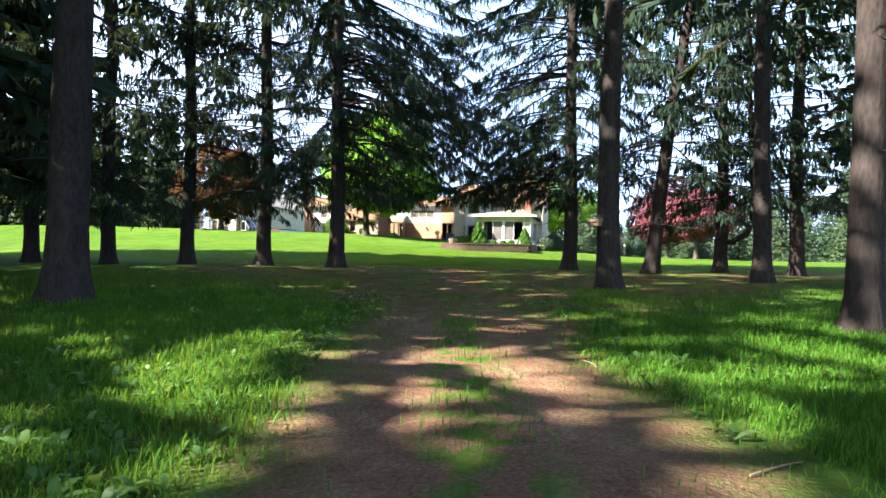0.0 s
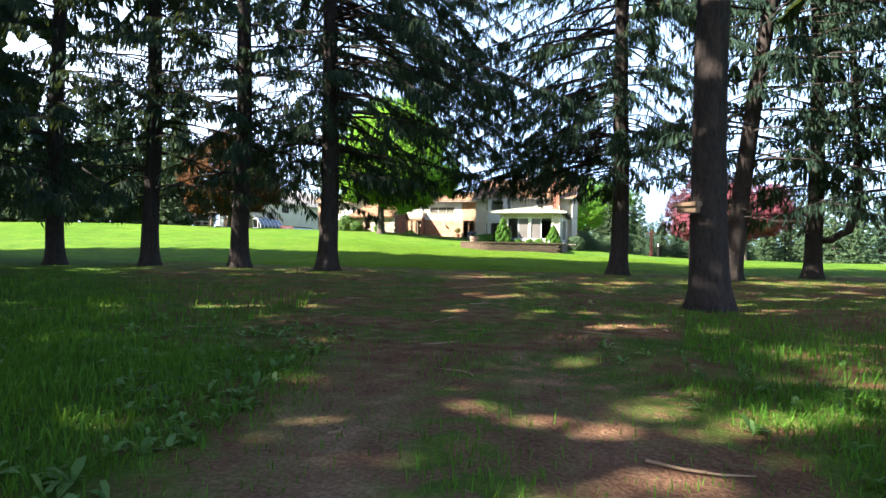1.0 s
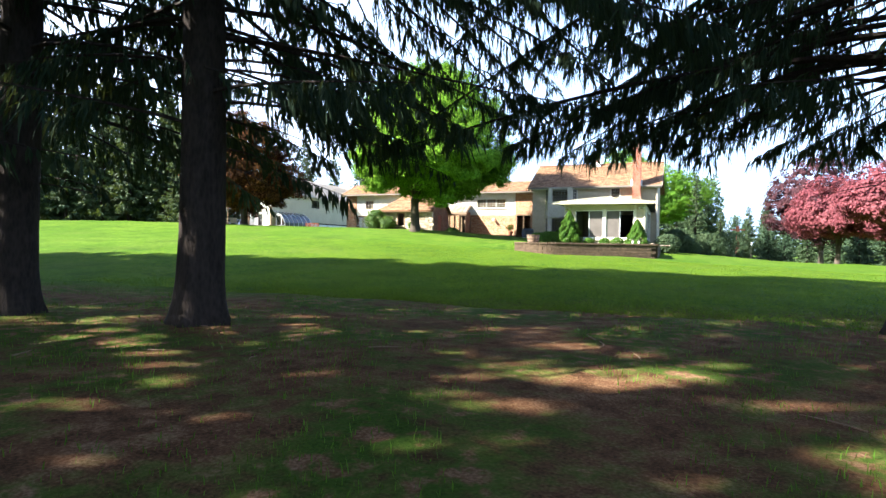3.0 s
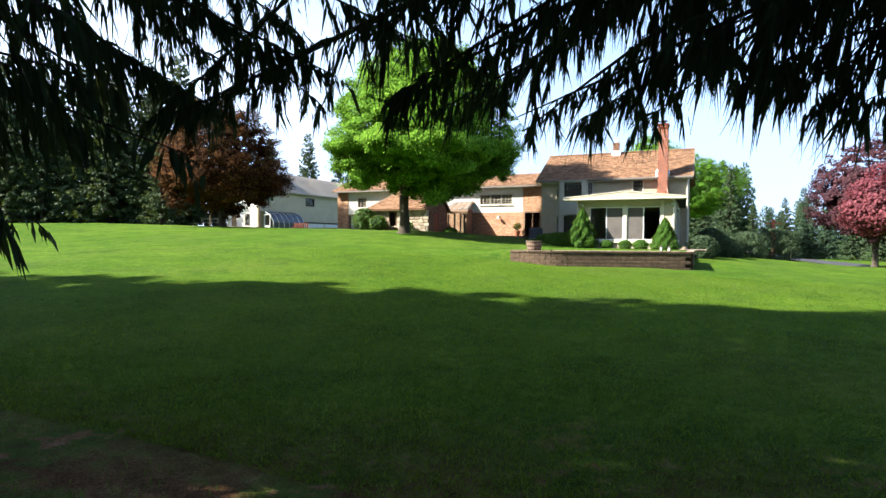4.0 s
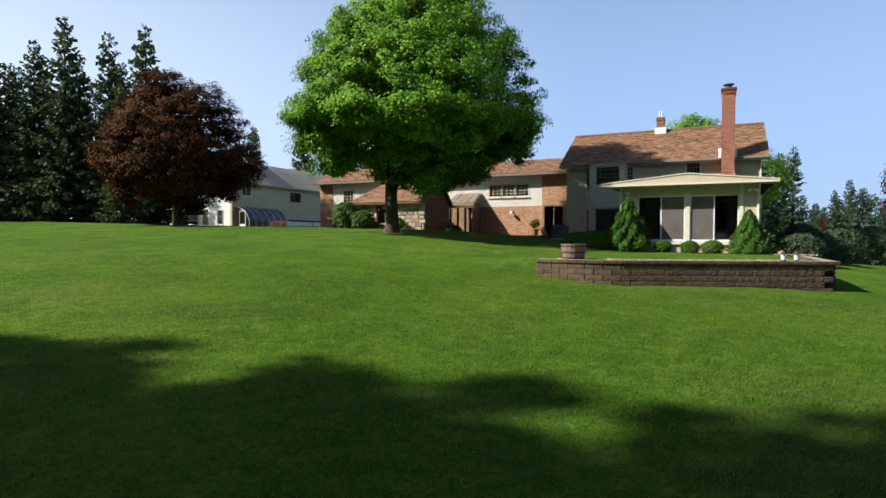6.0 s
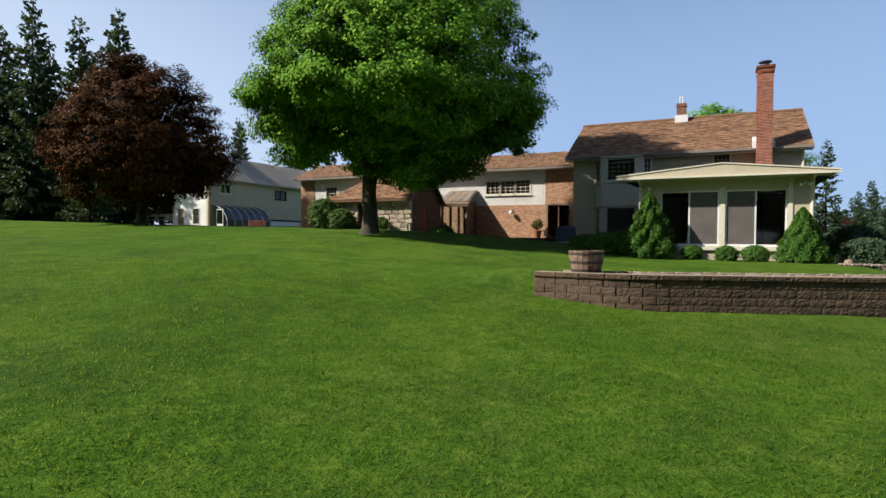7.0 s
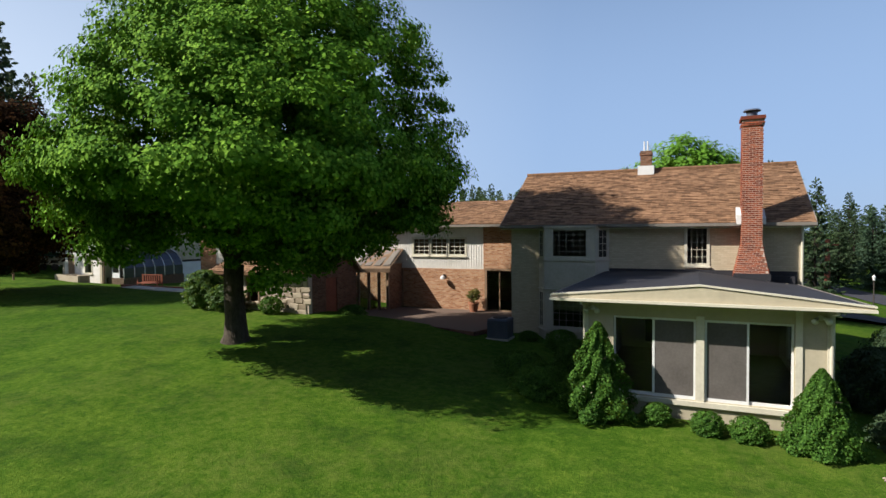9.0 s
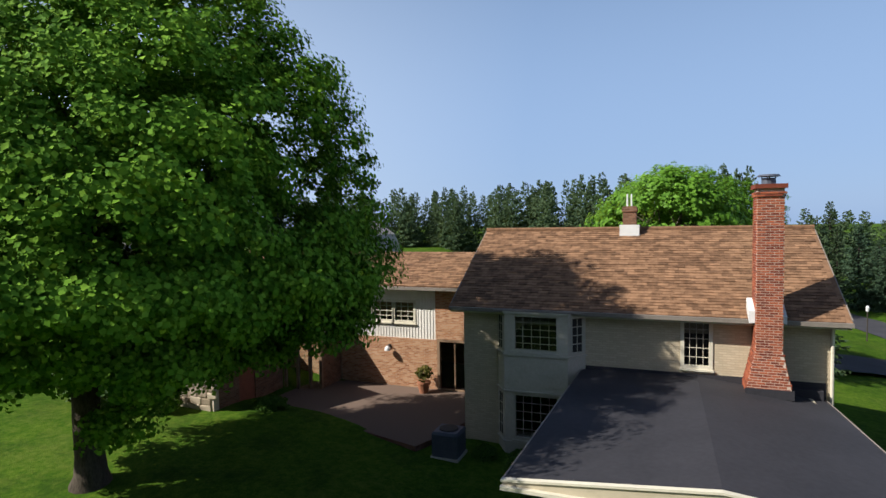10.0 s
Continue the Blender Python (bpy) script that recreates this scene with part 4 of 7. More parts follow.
tagged(copy_at(pk, 8.9, 73.0, 120, 1.02), "red-leaved ornamental tree on the lawn near the drive", "ornamental tree", "red-leaved trees")
tagged(copy_at(pk, 11.6, 70.0, 230, 0.9), "red-leaved ornamental tree on the lawn near the drive", "ornamental tree", "red-leaved trees")
tagged(place(broadleaf(34, 1.8, 0.25, (0.0, 0.0, 6.9), (5.6, 5.4, 5.6), 1100, 34, 0.2, PURPLE, gap=0.0), 10.6, 88.0), "dark purple-leaved maple beside the drive", "maple tree")
behind = place(broadleaf(35, 3.0, 0.4, (0, 0, 8.0), (8.4, 7.0, 5.3), 1500, 44, 0.2, MAPLE_DARK, clump_r=0.7), -7.4, 110.0)
tagged(behind, "bright green maple far behind the house", "maple tree")
near_behind = place(broadleaf(36, 3.0, 0.3, (0, 0, 6.9), (4.7, 4.4, 4.0), 800, 34, 0.19, MAPLE_DARK, clump_r=0.6), -8.6, 82.5)
tagged(near_behind, "bright green maple rising close behind the house roof", "maple tree")


# ---- house helpers ----
def wall(name, axis, face, out, u0, u1, z0, z1, mat, parent, holes=(), thick=0.25, label=""):
    """A wall along x or y with its outer face at the given place; holes (u0, u1, z0, z1) go right through."""
    us = sorted({u0, u1, *[v for h in holes for v in h[:2]]})
    ws = sorted({z0, z1, *[v for h in holes for v in h[2:]]})
    a, b = sorted((face, face - out * thick))
    g = Geo()
    for i in range(len(us) - 1):
        for j in range(len(ws) - 1):
            um, wm_ = (us[i] + us[i + 1]) / 2, (ws[j] + ws[j + 1]) / 2
            if any(h[0] < um < h[1] and h[2] < wm_ < h[3] for h in holes):
                continue
            if axis == "x":
                g.box(us[i], us[i + 1], a, b, ws[j], ws[j + 1])
            else:
                g.box(a, b, us[i], us[i + 1], ws[j], ws[j + 1])
    ob = g.make(name, mat, parent, label)
    bmx = bmesh.new()
    bmx.from_mesh(ob.data)
    bmesh.ops.remove_doubles(bmx, verts=bmx.verts, dist=1e-4)
    seen, inner = {}, []
    for f in bmx.faces:
        key = frozenset(v.index for v in f.verts)
        if key in seen:
            inner += [f, seen[key]]
        seen[key] = f
    bmesh.ops.delete(bmx, geom=list(set(inner)), context="FACES_ONLY")
    bmesh.ops.recalc_face_normals(bmx, faces=bmx.faces)
    bmx.to_mesh(ob.data)
    bmx.free()
    return ob


def strip(g, axis, face, out, u0, u1, z0, z1, d0, d1):
    """A bar on a wall from depth d0 (inwards negative) to d1 proud of its face."""
    a, b = sorted((face + out * d0, face + out * d1))
    if axis == "x":
        g.box(u0, u1, a, b, z0, z1)
    else:
        g.box(a, b, u0, u1, z0, z1)


def window(parent, axis, face, out, u0, u1, z0, z1, nx, nz, mat, trim=0.09, bar=0.022, glass=None, name="window", sill=True):
    g = Geo()
    strip(g, axis, face, out, u0 - trim, u0 + 0.03, z0 - trim, z1 + trim, -0.1, 0.03)
    strip(g, axis, face, out, u1 - 0.03, u1 + trim, z0 - trim, z1 + trim, -0.1, 0.03)
    strip(g, axis, face, out, u0 + 0.03, u1 - 0.03, z1 - 0.03, z1 + trim, -0.1, 0.032)
    strip(g, axis, face, out, u0 + 0.03, u1 - 0.03, z0 - trim, z0 + 0.03, -0.1, 0.034)
    fr = g.make(name, mat, parent)
    if sill:
        g = Geo()
        strip(g, axis, face, out, u0 - trim - 0.03, u1 + trim + 0.03, z0 - trim - 0.05, z0 - trim + 0.002, -0.02, 0.09)
        g.make("window_sill", mat, fr)
    if nx * nz > 1:
        for i in range(1, nx):
            g = Geo()
            c = u0 + (u1 - u0) * i / nx
            strip(g, axis, face, out, c - bar / 2, c + bar / 2, z0 + 0.03, z1 - 0.03, -0.06, -0.03)
            g.make("glazing_bar", mat, fr)
        for j in range(1, nz):
            g = Geo()
            c = z0 + (z1 - z0) * j / nz
            strip(g, axis, face, out, u0 + 0.03, u1 - 0.03, c - bar / 2, c + bar / 2, -0.058, -0.032)
            g.make("glazing_bar", mat, fr)
    g = Geo()
    strip(g, axis, face, out, u0 + 0.02, u1 - 0.02, z0 + 0.02, z1 - 0.02, -0.075, -0.069)
    g.make("pane", glass or GLASS, fr)
    return fr


def roof_slab(g, e0, e1, r1, r0, t=0.12):
    """A slope from the eave e0-e1 up to the ridge r0-r1, with thickness."""
    top = [Vector(p) for p in (e0, e1, r1, r0)]
    g.hull([p - Vector((0, 0, t)) for p in top], top)


def shingles(parent, e0, e1, r1, r0, tab=0.3, row=0.142, singles=0, seed=3):
    """Overlapping shingle tabs up a slope; the first rows are pieces of their own, the rest one part."""
    rng_ = random.Random(seed)
    e0, e1, r1, r0 = (Vector(p) for p in (e0, e1, r1, r0))
    length = ((r0 + r1) / 2 - (e0 + e1) / 2).length
    up = ((r0 + r1) / 2 - (e0 + e1) / 2).normalized()
    along = (e1 - e0).normalized()
    nrm = along.cross(up).normalized()
    if nrm.z < 0:
        nrm = -nrm
    rows = int(length / row)
    g, pieces = Geo(), 0
    metas = []
    for k in range(4):
        q = Geo()
        lift, over = 0.016 + 0.005 * k, 0.05
        q.hull([(-tab / 2 + 0.004, 0, 0.002), (tab / 2 - 0.004, 0, 0.002), (tab / 2 - 0.004, row + over, 0.0), (-tab / 2 + 0.004, row + over, 0.0)],
               [(-tab / 2 + 0.004, 0, lift), (tab / 2 - 0.004, 0, lift), (tab / 2 - 0.004, row + over, 0.004), (-tab / 2 + 0.004, row + over, 0.004)])
        me = bpy.data.meshes.new("shingle")
        me.from_pydata(q.v, [], q.f)
        me.materials.append(SHINGLE)
        metas.append(me)
    M = Matrix((along, up, nrm)).transposed().to_4x4()
    for i in range(rows):
        s = (i * row) / length
        a, b = e0.lerp(r0, s), e1.lerp(r1, s)
        w = (b - a).length
        n = max(1, int(w / tab))
        off = (0.5 * tab if i % 2 else 0.0) + rng_.uniform(-0.04, 0.04)
        for j in range(n):
            u = tab * (j + 0.5) + off
            if u + tab / 2 > w:
                continue
            c = a + along * u + nrm * 0.006
            k = rng_.randrange(4)
            if pieces < singles:
                shared("shingle", metas[k], Matrix.Translation(c) @ M, None).parent = parent
                parent.children[-1].matrix_parent_inverse = Matrix.Identity(4)
                pieces += 1
            else:
                mm = Matrix.Translation(c) @ M
                g.add([mm @ Vector(v.co) for v in metas[k].vertices], [tuple(p.vertices) for p in metas[k].polygons])
    if g.v:
        me = bpy.data.meshes.new("shingle_field")
        me.from_pydata(g.v, [], g.f)
        me.materials.append(SHINGLE)
        ob = new("shingle_field", me)
        ob.parent = parent
        ob["kind"] = "stuff"


# ---- main house ----
house = empty("house", pose(0, 0, 0), "two-storey cream painted brick house with brown shingle roof", "house")
X0, X1, YF, YB = -15.4, -5.2, 65.0, 72.7
EZ, RZ, RY = 6.42, 8.72, 68.85
HOLES = [(-13.85, -12.0, 4.95, 6.08), (-13.85, -12.0, 2.3, 3.62), (-8.78, -8.08, 4.88, 6.2), (-10.2, -6.7, 1.9, 3.95)]
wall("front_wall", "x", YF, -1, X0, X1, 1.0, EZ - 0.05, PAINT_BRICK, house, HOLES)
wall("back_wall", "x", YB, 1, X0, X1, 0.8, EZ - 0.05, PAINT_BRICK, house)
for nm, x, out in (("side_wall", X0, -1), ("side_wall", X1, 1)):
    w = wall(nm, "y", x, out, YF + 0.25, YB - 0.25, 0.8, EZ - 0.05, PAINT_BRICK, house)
    g = Geo()
    a, b = sorted((x, x - out * 0.25))
    g.hull([(a, YF + 0.1, EZ - 0.05), (a, YB - 0.1, EZ - 0.05), (a, RY, RZ - 0.3)], [(b, YF + 0.1, EZ - 0.05), (b, YB - 0.1, EZ - 0.05), (b, RY, RZ - 0.3)])
    g.make("gable", PAINT, w)
# near-black floors: the rooms' dimness is put into their colour
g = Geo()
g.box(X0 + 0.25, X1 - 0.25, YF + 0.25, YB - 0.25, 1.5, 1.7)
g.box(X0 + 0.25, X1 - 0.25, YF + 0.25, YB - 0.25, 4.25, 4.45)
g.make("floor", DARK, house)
RX0, RX1 = X0 - 0.35, X1 + 0.38
g = Geo()
E0, E1, R0, R1 = (RX0, YF - 0.36, EZ - 0.07), (RX1, YF - 0.36, EZ - 0.07), (RX0, RY, RZ), (RX1, RY, RZ)
roof_slab(g, E0, E1, R1, R0)
roof_slab(g, (RX0, YB + 0.48, EZ), (RX1, YB + 0.48, EZ), R1, R0)
roof = g.make("roof", SHINGLE, house)
shingles(roof, E0, E1, R1, R0, singles=300)
g = Geo()
g.tube([(RX0, RY, RZ + 0.03), (RX1, RY, RZ + 0.03)], [0.09, 0.09], 8)
g.make("ridge_cap", SHINGLE, roof)
g = Geo()
g.box(RX0, RX1, YF - 0.48, YF - 0.363, EZ - 0.17, EZ - 0.06)
g.make("gutter", GUTTER, roof)
g = Geo()
g.box(RX0 + 0.02, RX1 - 0.02, YF - 0.362, YF - 0.002, EZ - 0.24, EZ - 0.195)
g.make("soffit", TRIM, roof)
for x in (RX0, RX1):
    g = Geo()
    a, b = (x - 0.03, x + 0.0) if x < -10 else (x, x + 0.03)
    g.hull([(a, YF - 0.25, EZ - 0.18), (b, YF - 0.25, EZ - 0.18), (b, RY, RZ - 0.18), (a, RY, RZ - 0.18)], [(a, YF - 0.25, EZ + 0.0), (b, YF - 0.25, EZ + 0.0), (b, RY, RZ + 0.0), (a, RY, RZ + 0.0)])
    g.make("rake_board", GUTTER, roof)
window(house, "x", YF, -1, -8.78, -8.08, 4.88, 6.2, 4, 5, TRIM, trim=0.07, bar=0.014)
g = Geo()
g.tube([(X1 + 0.02, YF - 0.06, EZ - 0.2), (X1 + 0.02, YF - 0.06, 1.2)], [0.045, 0.045], 8)
g.make("downspout", TRIM, house)
# two-storey bay clad in boards
BX0, BX1, BY = -13.9, -11.95, 64.5
SX0, SX1 = -14.25, -11.5
for z0, z1 in ((1.65, 2.2), (3.85, 4.95)):
    n = max(1, round((z1 - z0) / 0.18))
    for i in range(n):
        a, b = z0 + (z1 - z0) * i / n, z0 + (z1 - z0) * (i + 1) / n
        q = Geo()
        q.hull([(SX0, YF, a), (BX0, BY - 0.035, a), (BX1, BY - 0.035, a), (SX1, YF, a)], [(SX0, YF, b), (BX0, BY, b), (BX1, BY, b), (SX1, YF, b)])
        q.make("clapboard", CLAPBOARD, house)
for z in (2.2, 3.8, 4.95, 6.24):
    q = Geo()
    q.hull([(SX0 - 0.05, YF, z), (BX0 - 0.03, BY - 0.07, z), (BX1 + 0.03, BY - 0.07, z), (SX1 + 0.05, YF, z)], [(SX0 - 0.05, YF, z + 0.06), (BX0 - 0.03, BY - 0.07, z + 0.06), (BX1 + 0.03, BY - 0.07, z + 0.06), (SX1 + 0.05, YF, z + 0.06)])
    q.make("ledge", CLAPBOARD, house)
for z0, z1 in ((2.26, 3.8), (5.01, 6.24)):
    n = round((z1 - z0) / 0.18)
    for xa, xb in ((BX0, -13.64), (-12.22, BX1)):
        for i in range(n):
            a, b = z0 + (z1 - z0) * i / n, z0 + (z1 - z0) * (i + 1) / n
            q = Geo()
            q.hull([(xa, BY - 0.02, a), (xb, BY - 0.02, a), (xb, YF - 0.3, a), (xa, YF - 0.3, a)], [(xa, BY + 0.008, b), (xb, BY + 0.008, b), (xb, YF - 0.3, b), (xa, YF - 0.3, b)])
            q.make("clapboard", CLAPBOARD, house)
    for sx, bx in ((SX0, BX0), (SX1, BX1)):
        q = Geo()
        q.hull([(sx, YF, z0), (bx, BY + 0.02, z0), (bx, YF, z0)], [(sx, YF, z1), (bx, BY + 0.02, z1), (bx, YF, z1)])
        cheek = q.make("bay_cheek", CLAPBOARD, house)
        # a narrow window on each slanted cheek
        e0, e1 = Vector((bx, BY + 0.02, 0)), Vector((sx, YF, 0))
        along = (e1 - e0).normalized()
        outw = Vector((along.y, -along.x, 0))
        if outw.dot(Vector((sx - bx, 0, 0))) < 0:
            outw = -outw
        span = (e1 - e0).length

        def slab(u0, u1, w0, w1, d0, d1):
            lo = [e0 + along * u + outw * d for u, d in ((u0, d0), (u1, d0), (u1, d1), (u0, d1))]
            return Geo().hull([p + Vector((0, 0, w0)) for p in lo], [p + Vector((0, 0, w1)) for p in lo])
        # opaque pane; the unlit room behind is put into its near-black colour
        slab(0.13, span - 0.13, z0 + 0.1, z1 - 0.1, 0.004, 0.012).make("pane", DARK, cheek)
        for k in range(5):
            w = z0 + 0.1 + (z1 - z0 - 0.2) * k / 4
            slab(0.11, span - 0.11, w - 0.012, w + 0.012, 0.004, 0.024).make("glazing_bar", CLAPBOARD, cheek)
        for u in (0.11, span - 0.15, span / 2 - 0.01):
            slab(u, u + (0.04 if u != span / 2 - 0.01 else 0.02), z0 + 0.09, z1 - 0.09, 0.004, 0.022).make("glazing_bar", CLAPBOARD, cheek)
    window(house, "x", BY + 0.02, -1, -13.6, -12.26, z0 + 0.1, z1 - 0.06, 5, 5, CLAPBOARD, trim=0.05, bar=0.012)
g = Geo()
g.box(SX0, SX1, BY - 0.05, YF - 0.37, 6.3, 6.34)
g.make("bay_roof", GUTTER, house)

# ---- sunroom ----
sun_x0, sun_x1, sy0 = -11.2, -5.65, 57.7
sunroom = empty("sunroom", pose(0, 0, 0), "cream sunroom with sliding glass doors and black low roof", "sunroom")
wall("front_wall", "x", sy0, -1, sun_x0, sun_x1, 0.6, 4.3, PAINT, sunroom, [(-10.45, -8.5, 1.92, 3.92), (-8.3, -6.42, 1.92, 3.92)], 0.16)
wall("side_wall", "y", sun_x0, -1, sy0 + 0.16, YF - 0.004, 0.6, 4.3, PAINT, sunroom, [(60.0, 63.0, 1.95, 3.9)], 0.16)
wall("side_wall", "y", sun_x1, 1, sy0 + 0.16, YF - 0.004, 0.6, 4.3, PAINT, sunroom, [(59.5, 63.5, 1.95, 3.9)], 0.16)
g = Geo()
g.box(sun_x0 + 0.16, sun_x1 - 0.16, sy0 + 0.16, YF - 0.01, 1.6, 1.72)
g.make("floor", WOOD, sunroom)
g = Geo()
g.box(-10.6, -6.3, sy0 - 0.09, sy0 - 0.002, 1.78, 1.9)
g.make("sill", TRIM, sunroom)
g = Geo()
g.box(-8.49, -8.31, sy0 - 0.04, sy0 + 0.1, 1.9, 4.0)
g.make("centre_post", TRIM, sunroom)
for x in (sun_x0 - 0.03, sun_x1 - 0.13, -6.4):
    g = Geo()
    g.box(x, x + 0.14, sy0 - 0.035, sy0 - 0.002, 0.9, 4.28)
    g.make("trim_board", TRIM, sunroom)
for i, (a, b, kind) in enumerate(((-10.45, -9.46, 0), (-9.5, -8.5, 1), (-8.3, -7.34, 1), (-7.38, -6.42, 0))):
    dy = 0.02 if kind else 0.07
    q = Geo()
    for u0, u1, w0, w1 in ((a, a + 0.05, 1.92, 3.92), (b - 0.05, b, 1.92, 3.92), (a + 0.05, b - 0.05, 1.92, 2.0), (a + 0.05, b - 0.05, 3.86, 3.92)):
        q.box(u0, u1, sy0 + dy, sy0 + dy + 0.035, w0, w1)
    dr = q.make("sliding_door", ALU, sunroom)
    q = Geo()
    q.box(a + 0.04, b - 0.04, sy0 + dy + 0.012, sy0 + dy + 0.018, 1.98, 3.88)
    q.make("insect_screen" if kind else "pane", SCREEN if kind else GLASS, dr, "grey insect screen" if kind else "")
for y0, y1, x, out in ((60.0, 63.0, sun_x0, -1), (59.5, 63.5, sun_x1, 1)):
    window(sunroom, "y", x, out, y0, y1, 1.95, 3.9, 3, 1, TRIM, sill=False)
ax0, ax1, ay, px = -11.95, -5.03, 57.15, -8.42
zl, zp = 4.48, 4.82
g = Geo()
roof_slab(g, (ax0, ay, zl), (px, ay, zp), (px, YF, 4.62), (ax0 + 0.33, YF, 4.56), 0.08)
roof_slab(g, (px, ay, zp), (ax1, ay, zl - 0.02), (ax1 - 0.28, YF, 4.24), (px, YF, 4.62), 0.08)
sroof = g.make("roof", ROOF_BLACK, sunroom, "flat black membrane roof")
g = Geo()
g.hull([(ax0, ay - 0.03, zl - 0.1), (ax1, ay - 0.03, zl - 0.12), (ax1, ay - 0.03, zl - 0.06), (px, ay - 0.03, zp - 0.05), (ax0, ay - 0.03, zl - 0.04)],
       [(ax0, ay, zl - 0.1), (ax1, ay, zl - 0.12), (ax1, ay, zl - 0.06), (px, ay, zp - 0.05), (ax0, ay, zl - 0.04)])
g.make("fascia", PAINT, sroof)
g = Geo()
for a, b, za, zb in ((ax0 - 0.02, px, zl, zp), (px, ax1 + 0.02, zp, zl - 0.02)):
    g.hull([(a, ay - 0.06, za - 0.03), (b, ay - 0.06, zb - 0.03), (b, ay + 0.05, zb - 0.03), (a, ay + 0.05, za - 0.03)], [(a, ay - 0.06, za + 0.012), (b, ay - 0.06, zb + 0.012), (b, ay + 0.05, zb + 0.012), (a, ay + 0.05, za + 0.012)])
g.make("drip_edge", TRIM, sroof)
g = Geo()
g.box(ax0 - 0.02, ax1 + 0.02, ay - 0.12, ay - 0.032, zl - 0.15, zl - 0.085)
g.make("gutter", TRIM, sroof)
for a, b in (((ax0, ay, zl), (ax0 + 0.33, YF, 4.56)), ((ax1, ay, zl - 0.02), (ax1 - 0.28, YF, 4.24))):
    q = Geo()
    q.tube([a, b], [0.018, 0.018], 6)
    q.make("edge_trim", GUTTER, sroof)
g = Geo()
g.box(ax0 + 0.1, ax1 - 0.1, ay, sy0 - 0.003, zl - 0.18, zl - 0.15)
g.make("soffit", PAINT, sroof)
g = Geo()
g.box(-11.5, -5.3, YF - 0.03, YF - 0.004, 4.2, 4.68)
g.box(-6.1, -5.4, YF - 0.25, YF - 0.03, 4.2, 4.52)
g.make("flashing", ROOF_BLACK, sroof)
for x in (-10.98, -5.92):
    lamp = empty("flood_light", pose(0, 0, 0), "white twin flood light under the sunroom eave", "flood light", "flood lights")
    q = Geo()
    q.tube([(x, sy0 - 0.002, 4.1), (x, sy0 - 0.05, 4.1)], [0.06, 0.06], 10)
    q.make("mount", ALU, lamp)
    for s in (-1, 1):
        q = Geo()
        q.tube([(x + s * 0.05, sy0 - 0.04, 4.1), (x + s * 0.1, sy0 - 0.1, 4.08), (x + s * 0.14, sy0 - 0.2, 4.03)], [0.03, 0.045, 0.075], 10)
        q.make("lamp_head", ALU, lamp, smooth=True)
for x in (sun_x0 + 0.02, sun_x1 - 0.05):
    q = Geo()
    q.tube([(x, ay - 0.05, zl - 0.2), (x, sy0 - 0.05, zl - 0.32), (x, sy0 - 0.05, 1.0)], [0.04, 0.04, 0.04], 8)
    q.make("downspout", TRIM, sunroom)

# ---- chimneys ----
chim = empty("chimney", pose(-6.62, 64.4, 4.4), "tall red brick chimney with flared base against the house", "chimney")
CH = 0.0677


def chim_span(z):
    f = min(1.0, max(0.0, (5.6 - z) / 1.0))
    return -7.05 - 0.22 * f, -6.43 + 0.2 * f, 64.22 - 0.12 * f


core = Geo()
for z0, z1 in ((4.3, 4.6), (4.6, 5.6), (5.6, 9.9)):
    a, b = chim_span(z0), chim_span(z1)
    core.hull([(a[0] + 0.006, a[2] + 0.004, z0), (a[1] - 0.006, a[2] + 0.004, z0), (a[1] - 0.016, 64.94, z0), (a[0] + 0.016, 64.94, z0)],
              [(b[0] + 0.006, b[2] + 0.004, z1), (b[1] - 0.006, b[2] + 0.004, z1), (b[1] - 0.016, 64.94, z1), (b[0] + 0.016, 64.94, z1)])


def under(parent, ob):
    """Hang a part built in world places under its thing."""
    ob.parent = parent
    ob.matrix_parent_inverse = parent.matrix_basis.inverted()
    return ob


under(chim, core.make("mortar_core", MORTAR))
brick_me = bevelled_box("brick", 0.188, 0.03, 0.052, 0.003, CHIM_BRICK, 0.002)
half_me = bevelled_box("brick", 0.088, 0.03, 0.052, 0.003, CHIM_BRICK, 0.002)
rest = Geo()
rows_n = int((9.8 - 4.33) / CH)
for i in range(rows_n):
    z = 4.33 + i * CH
    a, b, yf = chim_span(z)
    grow = 0.035 if z > 9.6 else 0.0
    a, b, yf = a - grow, b + grow, yf - grow
    x = a + (0.1 if i % 2 else 0.0)
    if i % 2:
        under(chim, shared("brick", half_me, pose(a + 0.05, yf + 0.012, z)))
    while x + 0.1 < b:
        w = min(0.2, b - x)
        if w > 0.15:
            under(chim, shared("brick", brick_me, pose(x + 0.1, yf + 0.012, z)))
        else:
            under(chim, shared("brick", half_me, pose(x + 0.05, yf + 0.012, z)))
        x += 0.2033
    for xs_, s in ((a, -1), (b, 1)):
        y = yf + (0.0 if i % 2 else 0.1)
        while y < 64.95:
            y1 = min(y + 0.195, 64.995)
            lo, hi = sorted((xs_ - s * 0.02, xs_ + s * 0.003))
            rest.box(lo, hi, y, y1 - 0.007, z, z + 0.052)
            y += 0.2033
side = under(chim, rest.make("side_bricks", CHIM_BRICK))
side["kind"] = "stuff"
q = Geo()
q.box(-7.11, -6.37, 64.15, 64.99, 9.82, 9.93)
under(chim, q.make("crown", CHIM_BRICK))
q = Geo()
q.tube([(-6.75, 64.55, 9.93), (-6.75, 64.55, 10.1)], [0.17, 0.17], 12)
q.tube([(-6.75, 64.55, 10.14), (-6.75, 64.55, 10.19)], [0.28, 0.24], 14)
